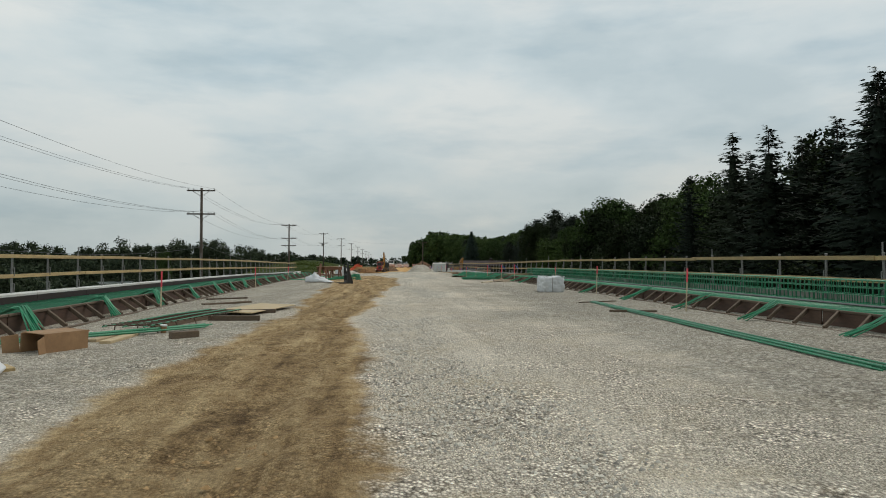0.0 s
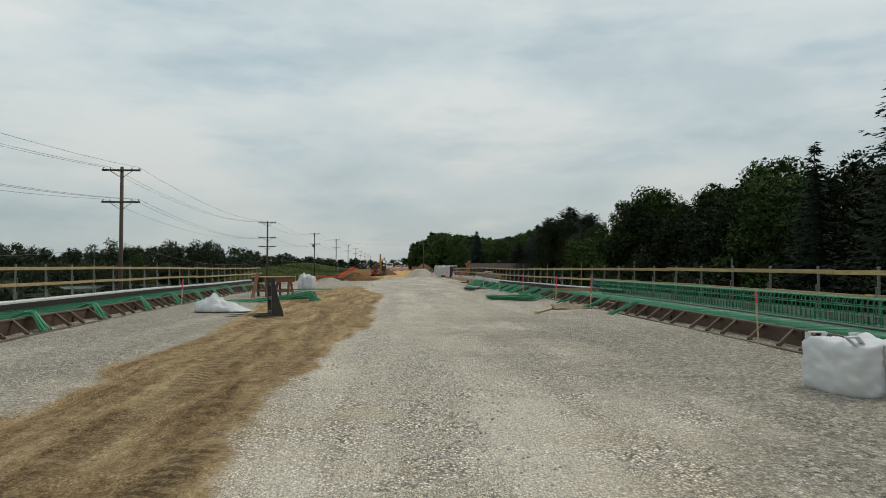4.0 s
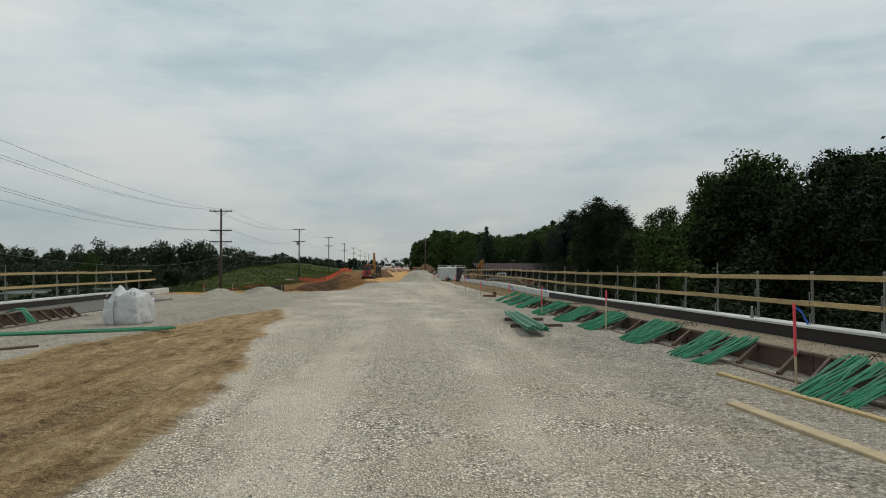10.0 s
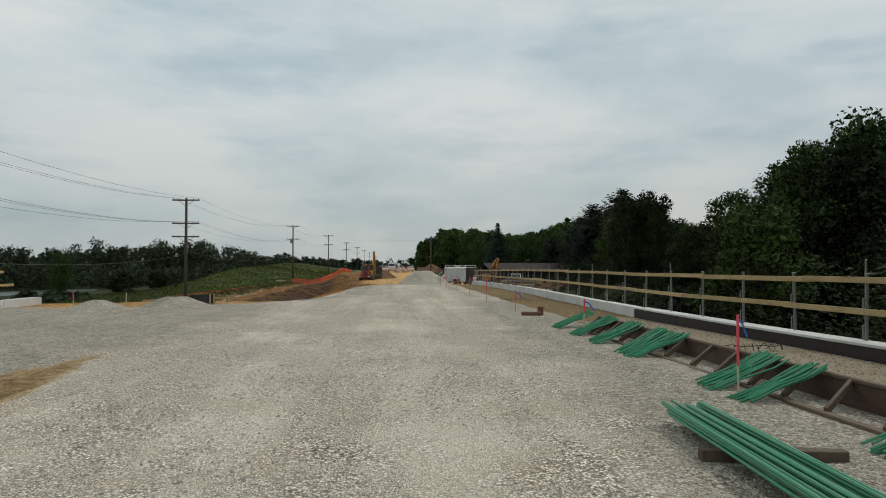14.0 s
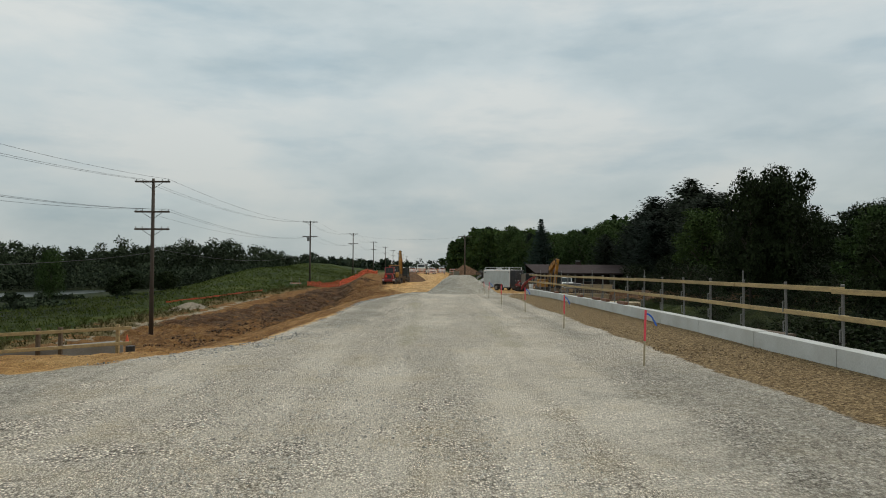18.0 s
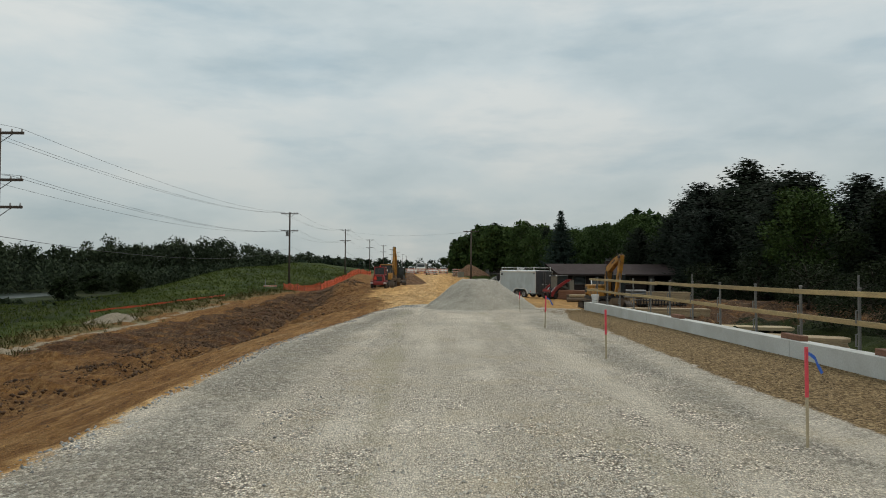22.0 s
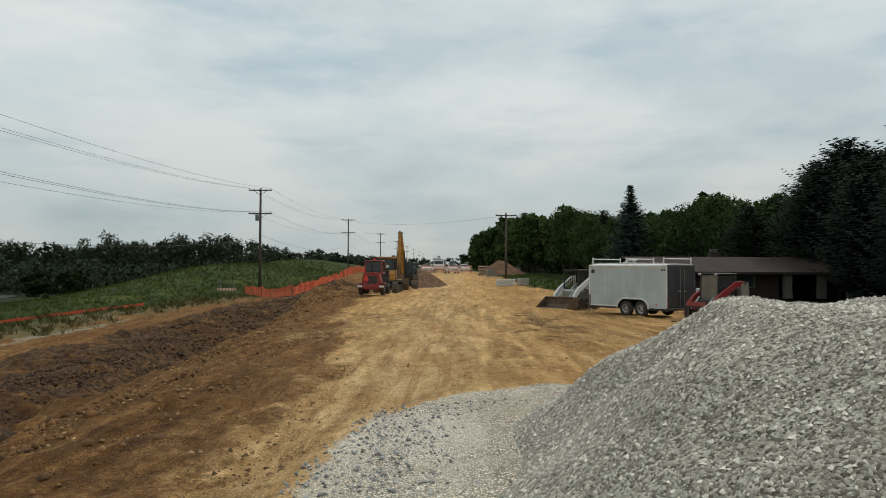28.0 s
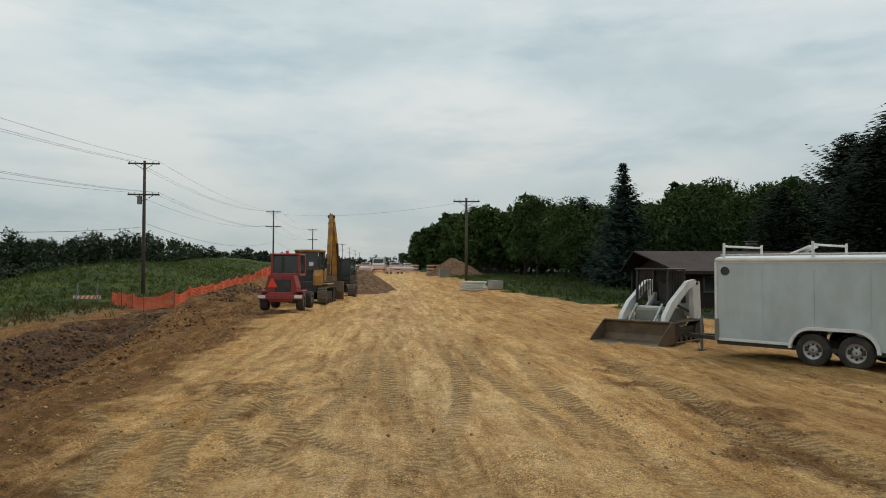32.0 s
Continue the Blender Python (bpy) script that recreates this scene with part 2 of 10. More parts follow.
def leaf_material(name, dark, light, trans=0.12):
    m, nt, bs = node_tools(name)
    geo = nt.nodes.new("ShaderNodeNewGeometry")
    info = nt.nodes.new("ShaderNodeObjectInfo")
    co = nt.nodes.new("ShaderNodeTexCoord")
    big = tex(nt, "ShaderNodeTexNoise", 0.5, co.outputs["Object"], Detail=3.0)
    f = calc(nt, "ADD", calc(nt, "MULTIPLY", geo.outputs["Random Per Island"], 0.5), calc(nt, "MULTIPLY", big.outputs["Fac"], 0.5))
    c = ramp(nt, f, [(0.2, dark), (0.8, light)])
    c = mixc(nt, 1.0, c, ramp(nt, info.outputs["Random"], [(0.0, (0.75, 0.8, 0.8)), (1.0, (1.15, 1.1, 0.9))]), "MULTIPLY")
    nt.links.new(c, bs.inputs["Base Color"])
    bs.inputs["Roughness"].default_value = 0.75
    bs.inputs["Specular IOR Level"].default_value = 0.08
    bs.inputs["Transmission Weight"].default_value = 0.0
    return m


M_LEAF = leaf_material("broad_leaves", (0.026, 0.046, 0.015), (0.072, 0.112, 0.036))
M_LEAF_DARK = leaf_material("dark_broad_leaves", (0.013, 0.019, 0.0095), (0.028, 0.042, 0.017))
M_NEEDLE = leaf_material("spruce_needles", (0.015, 0.021, 0.016), (0.031, 0.043, 0.03))
M_BLUESPRUCE = leaf_material("blue_spruce_needles", (0.02, 0.034, 0.032), (0.045, 0.07, 0.066))
M_FARLEAF = leaf_material("far_leaves", (0.022, 0.033, 0.024), (0.056, 0.074, 0.046))
M_GRASS = leaf_material("tall_grass", (0.06, 0.09, 0.022), (0.14, 0.17, 0.05))
M_DRYGRASS = leaf_material("dry_weeds", (0.1, 0.09, 0.035), (0.25, 0.215, 0.1))

# ---------------------------------------------------------------- mesh tools
BOXF = [(0, 2, 3, 1), (4, 5, 7, 6), (0, 1, 5, 4), (2, 6, 7, 3), (0, 4, 6, 2), (1, 3, 7, 5)]


def chamfer_topology():
    bm = bmesh.new()
    pts = []
    for sx in (-1, 1):
        for sy in (-1, 1):
            for sz in (-1, 1):
                for a in range(3):
                    p = [sx * 0.8, sy * 0.8, sz * 0.8]
                    p[a] = (sx, sy, sz)[a]
                    pts.append((tuple(p), (sx, sy, sz), a))
    vs = [bm.verts.new(p[0]) for p in pts]
    bm.verts.index_update()
    bmesh.ops.convex_hull(bm, input=vs)
    bmesh.ops.dissolve_limit(bm, angle_limit=0.01, verts=bm.verts, edges=bm.edges)
    bm.verts.index_update()
    order = {tuple(round(c, 3) for c in v.co): v.index for v in bm.verts}
    back = [None] * len(order)
    for p, s, a in pts:
        back[order[tuple(round(c, 3) for c in p)]] = (s, a)
    faces = [tuple(v.index for v in f.verts) for f in bm.faces]
    bm.free()
    return back, faces


CH_PTS, CH_FACES = chamfer_topology()


class Mesh:
    """Collects vertices and faces of one part."""

    def __init__(self):
        self.v, self.f = [], []

    def add(self, verts, faces):
        n = len(self.v)
        self.v.extend(verts)
        self.f.extend(tuple(i + n for i in f) for f in faces)
        return self

    def box(self, c, s, rot=None, bevel=0.0):
        hx, hy, hz = s[0] / 2, s[1] / 2, s[2] / 2
        if bevel:
            b = min(bevel, hx * 0.9, hy * 0.9, hz * 0.9)
            vs = []
            for (sx, sy, sz), a in CH_PTS:
                p = [sx * (hx - b), sy * (hy - b), sz * (hz - b)]
                p[a] = (sx * hx, sy * hy, sz * hz)[a]
                vs.append(Vector(p))
            fs = CH_FACES
        else:
            vs = [Vector((x, y, z)) for x in (-hx, hx) for y in (-hy, hy) for z in (-hz, hz)]
            fs = BOXF
        if rot is not None:
            vs = [rot @ v for v in vs]
        c = Vector(c)
        return self.add([tuple(v + c) for v in vs], fs)

    def beam(self, a, b, w, h, bevel=0.006, up=(0, 0, 1)):
        """A plank from a to b, w wide and h high."""
        a, b = Vector(a), Vector(b)
        d = b - a
        y = d.normalized()
        u = Vector(up)
        x = y.cross(u)
        if x.length < 1e-4:
            x = Vector((1, 0, 0))
        x.normalize()
        z = x.cross(y)
        r = Matrix((x, y, z)).transposed()
        return self.box((a + b) / 2, (w, d.length, h), r, bevel)

    def tube(self, pts, r, seg=8, r2=None, cap=True):
        """A round rod along points; r2: radius at the far end."""
        pts = [Vector(p) for p in pts]
        n0 = len(self.v)
        k = len(pts)
        prev = None
        for i, p in enumerate(pts):
            d = (pts[min(i + 1, k - 1)] - pts[max(i - 1, 0)]).normalized()
            x = d.cross(Vector((0, 0, 1)) if abs(d.z) < 0.95 else Vector((1, 0, 0))).normalized()
            if prev is not None and x.dot(prev) < 0:
                x = -x
            prev = x
            z = d.cross(x)
            rr = r if r2 is None else r + (r2 - r) * i / max(1, k - 1)
            for j in range(seg):
                an = 2 * math.pi * j / seg
                self.v.append(tuple(p + x * (rr * math.cos(an)) + z * (rr * math.sin(an))))
        for i in range(k - 1):
            for j in range(seg):
                a, b = n0 + i * seg + j, n0 + i * seg + (j + 1) % seg
                self.f.append((a, b, b + seg, a + seg))
        if cap:
            self.f.append(tuple(n0 + j for j in reversed(range(seg))))
            self.f.append(tuple(n0 + (k - 1) * seg + j for j in range(seg)))
        return self

    def prism(self, outline, axis, lo, hi):
        """An outline (pairs) in the plane across the axis, pushed from lo to hi."""
        n = len(outline)

        def place(p, h):
            return {"x": (h, p[0], p[1]), "y": (p[0], h, p[1]), "z": (p[0], p[1], h)}[axis]

        vs = [place(p, lo) for p in outline] + [place(p, hi) for p in outline]
        fs = [tuple(range(n)), tuple(range(2 * n - 1, n - 1, -1))]
        fs += [((i + 1) % n, i, i + n, (i + 1) % n + n) for i in range(n)]
        return self.add(vs, fs)

    def data(self, name, mat, smooth=False):
        me = bpy.data.meshes.new(name)
        me.from_pydata(self.v, [], self.f)
        me.materials.append(mat)
        bm = bmesh.new()
        bm.from_mesh(me)
        if len(bm.faces) < 60000:
            bmesh.ops.recalc_face_normals(bm, faces=bm.faces)
        bm.to_mesh(me)
        bm.free()
        if smooth:
            me.polygons.foreach_set("use_smooth", [True] * len(me.polygons))
            if smooth == "auto":
                me.set_sharp_from_angle(angle=radians(40))
        return me


def part(name, mesh, mat, parent=None, label="", smooth=False, kind=""):
    me = mesh if isinstance(mesh, bpy.types.Mesh) else mesh.data(name, mat, smooth)
    ob = new(name, me)
    if parent is not None:
        ob.parent = parent
    return tagged(ob, label=label, kind=kind)


def thing(name, label, category, group="", m=None, kind=""):
    e = new(name)
    e.empty_display_size = 0.2
    if m is not None:
        e.matrix_basis = m
    return tagged(e, label, category, group, kind)


def lerp(x, table):
    return float(np.interp(x, [p[0] for p in table], [p[1] for p in table]))


RND = random.Random(7)

# ---------------------------------------------------------------- terrain
CENTRE = [(-60, -0.25), (-20, -0.14), (8, -0.1), (20, -0.02), (35, 0.05), (50, 0.08), (62, 0.02), (75, 0.03), (92, 0.08), (110, 0.04), (122, -0.1), (132, -0.3), (142, -0.48), (155, -0.58), (172, -0.5), (191, -0.4), (210, 0.0), (225, 0.2), (260, 0.35), (400, 0.5), (3000, 0.5)]


def value_noise(x, y, seed):
    xi, yi = np.floor(x).astype(np.int64), np.floor(y).astype(np.int64)
    fx, fy = x - xi, y - yi
    fx, fy = fx * fx * (3 - 2 * fx), fy * fy * (3 - 2 * fy)

    def h(a, b):
        n = (a * 374761393 + b * 668265263 + seed * 974711) & 0x7FFFFFFF
        n = ((n ^ (n >> 13)) * 1274126177) & 0x7FFFFFFF
        return ((n ^ (n >> 16)) & 0xFFFF) / 65535.0 - 0.5

    return (h(xi, yi) * (1 - fx) + h(xi + 1, yi) * fx) * (1 - fy) + (h(xi, yi + 1) * (1 - fx) + h(xi + 1, yi + 1) * fx) * fy


def fractal(x, y, scale, octaves, seed):
    out, a = 0.0, 1.0
    for k in range(octaves):
        out = out + a * value_noise(x * scale, y * scale, seed + k)
        scale, a = scale * 2.1, a * 0.5
    return out


def step(x, a, b):
    t = np.clip((x - a) / (b - a), 0, 1)
    return t * t * (3 - 2 * t)


def left_form(y):
    """x of the bottom plate of the formwork on the west side of the deck."""
    return -4.75 - 0.033 * y


def gravel_left(y):
    """x of the left edge of the gravel course."""
    return np.interp(y, [-60, 70, 79, 83, 88, 96, 106, 114, 120, 125, 129, 131.2], [-14, -14, -10, -3.2, -0.9, -0.6, -0.8, -0.1, 0.2, 0.7, 1.0, 2.6])


def ground(x, y):
    x, y = np.asarray(x, float), np.asarray(y, float)
    zc = np.interp(y, [p[0] for p in CENTRE], [p[1] for p in CENTRE])
    z = zc.copy() if zc.ndim else np.array(zc)
    z = zc + 0 * x
    # crossing beside the deck: the low ground of the river, west and east
    bridge = 1 - step(y, 78, 90)
    fl = left_form(y) - 4.0
    z = z + bridge * step(-x, -fl, -fl + 3.0) * (-4.3 - zc)
    east_low = 1 - step(y, 92, 106)
    z = z + east_low * step(x, 9.7, 12.5) * (-4.0 - zc)
    # fall to the east in front of the house
    z = z - 0.075 * np.clip(x - 13.5, 0, 9) * step(y, 142, 158) * (1 - step(y, 192, 205))
    z = z - 0.028 * np.clip(x - 4, 0, 8) * step(y, 134, 148) * (1 - step(y, 180, 200))
    # yard behind the wing wall
    yard = step(y, 96, 108) * (1 - step(y, 128, 140))
    z = z + yard * step(x, 9.5, 10.2) * (-0.62 - zc)
    # west of the gravel: a shelf of dirt, then a slope, a trench and the old low road
    west = step(y, 84, 94)
    edge = np.interp(y, [80, 95, 120, 132, 145, 165, 185, 230, 400], [-0.9, -0.9, -0.9, -2.1, -3.7, -4.9, -6.5, -9, -12])
    floor = np.interp(y, [80, 95, 125, 150, 170, 186, 200, 230, 260], [-2.6, -3.1, -3.3, -2.9, -2.0, -1.4, -1.2, -0.6, -0.2])
    run = np.interp(y, [80, 95, 120, 132, 145, 165, 190, 230], [8.0, 12.0, 11.0, 8.0, 6.5, 7.0, 9.0, 12.0])
    s = np.clip((edge - x) / run, 0, 1)
    z = z + west * (s * 0.55 + 0.45 * s * s * (3 - 2 * s)) * (floor - zc)
    z = z - west * step(-x, -(gravel_left(y) + 0.05), -(gravel_left(y) - 0.7)) * 0.14 * (1 - step(y, 124, 136))
    # trench and spoil heaps along the edge
    trench = np.exp(-(((x - edge + run * 0.72) / 1.5) ** 2)) * step(y, 104, 122) * (1 - step(y, 160, 178))
    z = z - 0.75 * trench
    bank = np.exp(-(((x - edge + run * 1.15) / 2.2) ** 2)) * step(y, 100, 118) * (1 - step(y, 166, 184))
    z = z + 0.5 * bank
    berm = np.exp(-(((x - edge + 2.4) / 1.7) ** 2)) * step(y, 146, 168) * (1 - step(y, 214, 235))
    z = z + 0.8 * berm * step(y, 150, 178)
    # lawn hill to the west
    hill = np.exp(-(((x + 37 + 0.05 * (y - 220)) / 13.0) ** 2)) * step(y, 180, 240) * (1 - step(y, 330, 420))
    z = z + 3.1 * hill
    hill2 = np.exp(-(((x + 34) / 16.0) ** 2)) * step(y, 262, 300) * (1 - step(y, 380, 440))
    z = z + 2.0 * hill2
    # wide low land and the pond basin to the west
    far = step(-x, 24, 60)
    z = z + far * (1 - 0.55 * hill) * (-3.9 - z)
    pond = np.exp(-(((x + 86) / 9) ** 4 + ((y - 232) / 26) ** 4))
    z = z - 1.2 * pond
    # everything flattens towards the horizon
    z = z * (1 - step(np.hypot(x, y - 120), 700, 1500) * 0.6)
    return z


def zone_masks(x, y):
    """How much of each ground cover lies at a place: sand, dirt, dark soil, grass, tan pebbles, dry weeds."""
    n = fractal(x, y, 0.55, 3, 11)
    on_road = 1 - step(y, 80, 86)
    # sand strip worn into the gravel of the deck
    sl = np.interp(y, [-60, 3, 6, 16, 32, 42, 48, 56, 62, 66], [-2.1, -2.1, -2.3, -2.2, -2.9, -3.7, -3.8, -3.4, -2.9, -2.0])
    sr = np.interp(y, [-60, 3, 5, 11, 25, 34, 45, 50, 58, 63, 66.5], [-0.12, -0.12, -0.25, -0.6, -0.35, 0.15, 0.0, 0.05, -0.8, -1.25, -1.9])
    wob = n * 0.5
    sand = np.minimum(x - sl, sr - x) + wob
    sand = np.where(y > 67.5, -3, sand)
    sand = np.clip(0.5 + sand * 1.9, 0, 1)
    gl = gravel_left(y)
    dirt_w = np.clip(0.5 + (gl - x + wob * 0.35) * 1.6, 0, 1) * step(y, 78, 84)
    end = np.interp(x, [-20, 0, 2.0, 3.0, 4.3, 5.1, 6.2, 9], [124, 127, 130.3, 131.2, 131.4, 130.9, 129.6, 124])
    dirt_n = np.clip(0.5 + (y - end + wob * 0.5) * 1.6, 0, 1)
    dirt_e = np.clip(0.5 + (y - 123.6 - (9.5 - x) * 1.0 + wob) * 0.8, 0, 1) * step(x, 6.0, 6.6)
    yard = step(x, 9.6, 9.9) * step(y, 92, 99)
    dirt = np.maximum(np.maximum(dirt_w, dirt_n), np.maximum(dirt_e, yard))
    edge = np.interp(y, [80, 95, 120, 132, 145, 165, 185, 230, 400], [-0.9, -0.9, -0.9, -2.1, -3.7, -4.9, -6.5, -9, -12])
    run = np.interp(y, [80, 95, 120, 132, 145, 165, 190, 230], [8.0, 12.0, 11.0, 8.0, 6.5, 7.0, 9.0, 12.0])
    d0 = np.interp(y, [80, 90, 97, 106, 112, 119, 124, 127, 131, 138, 145, 152, 160, 170, 190, 260], [-11, -10, -8.6, -7.2, -5.8, -4.4, -3.2, -2.3, -2.1, -2.9, -3.9, -4.6, -5.2, -5.6, -6.6, -9])
    d1 = np.interp(y, [80, 95, 110, 120, 132, 145, 160, 175, 200], [-20, -22.5, -23.5, -23.8, -22.8, -20, -17, -14.5, -15])
    dark = np.minimum(d0 - 2.6 * step(y, 124, 134) * (1 - step(y, 164, 176)) - x, x - d1) + n * 1.5
    dark = np.clip(0.5 + dark * 0.6, 0, 1) * step(y, 105, 121) * (1 - step(y, 172, 196) * 0.75)
    dark = np.maximum(dark, np.clip((x - 10.4) * 0.8, 0, 1) * step(y, 97, 100) * (1 - step(y, 124, 130)))
    dark = np.maximum(dark, np.clip((x - np.interp(y, [92, 128, 134, 150, 170, 195], [11, 11, 13.5, 19, 36, 60]) + n * 2) * 0.5, 0, 1) * step(y, 92, 98) * (1 - step(y, 190, 196)))
    tan = np.clip(0.5 + np.minimum(x - np.interp(y, [70, 76, 84, 100, 116, 122], [8.6, 7.3, 7.05, 6.95, 7.2, 8.2]) + wob * 0.3, 9.8 - x) * 2.0, 0, 1) * step(y, 45, 47) * (1 - step(y, 122, 125))
    deck_tan = np.clip((x - 7.1) * 4, 0, 1) * step(y, 45.5, 47) * (1 - step(y, 75, 78))
    tan = np.maximum(tan, deck_tan)
    gx = np.interp(y, [80, 100, 120, 140, 160, 176, 188, 200, 240, 400], [-24, -24, -25, -25, -24, -21, -18, -15.5, -13, -13])
    grass_w = np.clip(0.5 + (gx - x + n * 3) * 0.3, 0, 1)
    bridge_w = np.clip((left_form(y) - 5.2 - x) * 0.5, 0, 1) * (1 - step(y, 76, 84))
    gr = np.interp(y, [90, 140, 152, 160, 176, 190, 215, 260, 400], [40, 26, 18, 15, 12.5, 9.5, 8.2, 7.5, 7.0])
    grass_e = np.clip(0.5 + (x - gr + n * 1.6) * 0.5, 0, 1) * step(y, 120, 150)
    low_e = np.maximum(np.clip((x - 11) * 0.5, 0, 1) * (1 - step(y, 96, 104)), np.clip((x - 11.2 + n) * 0.5, 0, 1) * (1 - step(y, 118, 127)))
    grass = np.maximum(np.maximum(grass_w, grass_e), np.maximum(low_e, bridge_w))
    far_road = step(y, 240, 330)
    grass = np.maximum(grass, far_road * np.clip(np.abs(x - 2) - 8, 0, 1))
    weeds = np.clip(1 - np.abs(gx + 0.5 - x) / 3.5 + n * 1.2, 0, 1) * step(y, 100, 116)
    pale = np.clip(1 - np.abs(x - (gx + 3.2)) / 1.0 + n * 0.6, 0, 1) * step(y, 112, 124) * (1 - step(y, 160, 176))
    # loose dark shoulder of the gravel course, worn tan lanes, raw orange soil and rough damp patches
    loose = np.clip(1.25 - np.abs(x - gl - 0.75) / 1.0 + n * 0.7, 0, 1) * step(y, 86, 94) * (1 - step(y, 118, 128))
    loose = np.maximum(loose, np.clip(1.1 - np.abs(x - 6.1) / 0.8 + n, 0, 1) * step(y, 84, 90) * (1 - step(y, 116, 122)) * 0.8)
    side = np.clip((np.abs(x - 1.4 - 0.25 * n) - 1.9) / 2.2 + n * 0.7, 0, 1) * 0.8 * (1 - step(y, 82, 90))
    side = np.maximum(side, np.clip((x - 0.9) / 3.0 + n * 0.6, 0, 1) * (1 - step(y, 26, 52)))
    side = np.maximum(side, np.clip((np.abs(x - 2.6) - 2.0) / 1.8 + n * 0.7, 0, 1) * 0.6 * step(y, 82, 90))
    loose = np.maximum(loose, side)
    lane = np.maximum(np.clip(1.0 - np.abs(x - np.interp(y, [96, 104, 112, 117], [2.15, 1.85, 1.6, 1.4])) / 0.42, 0, 1), 0.8 * np.clip(1.0 - np.abs(x - 4.5 - 0.2 * np.sin(y * 0.13)) / 0.5, 0, 1))
    lane = np.clip(lane * 0.8 + fractal(x, y, 0.35, 3, 61) * 0.9 - 0.12, 0, 1) * step(y, 82, 88) * (1 - step(y, 118, 125))
    raw = np.clip(0.5 + (gl - 0.2 - x) * 0.8, 0, 1) * step(y, 84, 92) * (1 - step(y, 123, 130) * step(x, -1.5, -0.5)) * (1 - step(y, 127, 136))
    raw = np.maximum(raw, np.clip(1.2 - np.abs(x - d0 + 1.3) / 2.4 + n * 1.1, 0, 1) * step(y, 124, 131) * (1 - step(y, 172, 188)))
    damp = 0.48 * np.clip(-0.02 + fractal(x * 1.3, y * 0.45, 0.5, 4, 71) * 1.9, 0, 1) * step(y, 128, 133)
    west_rough = np.clip((np.interp(y, [124, 128, 131.3, 136.5, 141, 149, 165], [-0.9, -0.2, 0.1, -0.25, -1.05, -2.4, -3.8]) - x) * 0.8 + 0.45 + n * 1.0, 0, 1) * step(y, 122, 128)
    damp = np.maximum(damp, west_rough * 0.9)
    damp = np.maximum(damp, 0.62 * np.clip(0.2 + fractal(x * 1.6 + 0.25 * np.sin(y * 0.7), y * 0.6, 0.9, 3, 77) * 1.8 - np.clip((x + 0.4) * 0.7, 0, 1), 0, 1) * step(y, 131, 134) * (1 - step(y, 152, 162)))
    damp = np.maximum(damp, 0.85 * np.clip(0.6 + fractal(x, y, 0.9, 3, 75) * 1.4 - np.abs(x - 4.9) / 2.2, 0, 1) * step(y, 136, 138) * (1 - step(y, 150, 156)))
    return sand, dirt, dark, grass, tan, weeds, pale, loose, lane, raw, damp


# wheel tracks in the dirt: centre x, y, radius, middle bearing, half sweep, gauge, print width
TREADS = [
    (-9.6, 143.5, 8.4, 2, 40, 0.62, 0.3), (4.6, 146.5, 6.2, 178, 46, 0.62, 0.3), (7.6, 150.5, 8.9, 188, 34, 0.7, 0.3), (-6.4, 139.0, 4.6, 30, 46, 0.62, 0.28),
    (-21, 152.0, 22.2, -6, 18, 1.7, 0.36), (34, 152.0, 32.4, 182, 15, 1.7, 0.36), (64, 148.0, 59.8, 179, 10, 1.8, 0.4), (-15.0, 116.0, 12.5, 12, 45, 1.7, 0.4),
    (11.5, 146.0, 6.6, 205, 40, 0.62, 0.28), (-60, 37.0, 59.8, 0, 7, 0.0, 0.42), (-130, 26.0, 129.0, -2, 9, 0.9, 0.36), (110, 40.0, 110.6, 179, 11, 1.1, 0.36)]


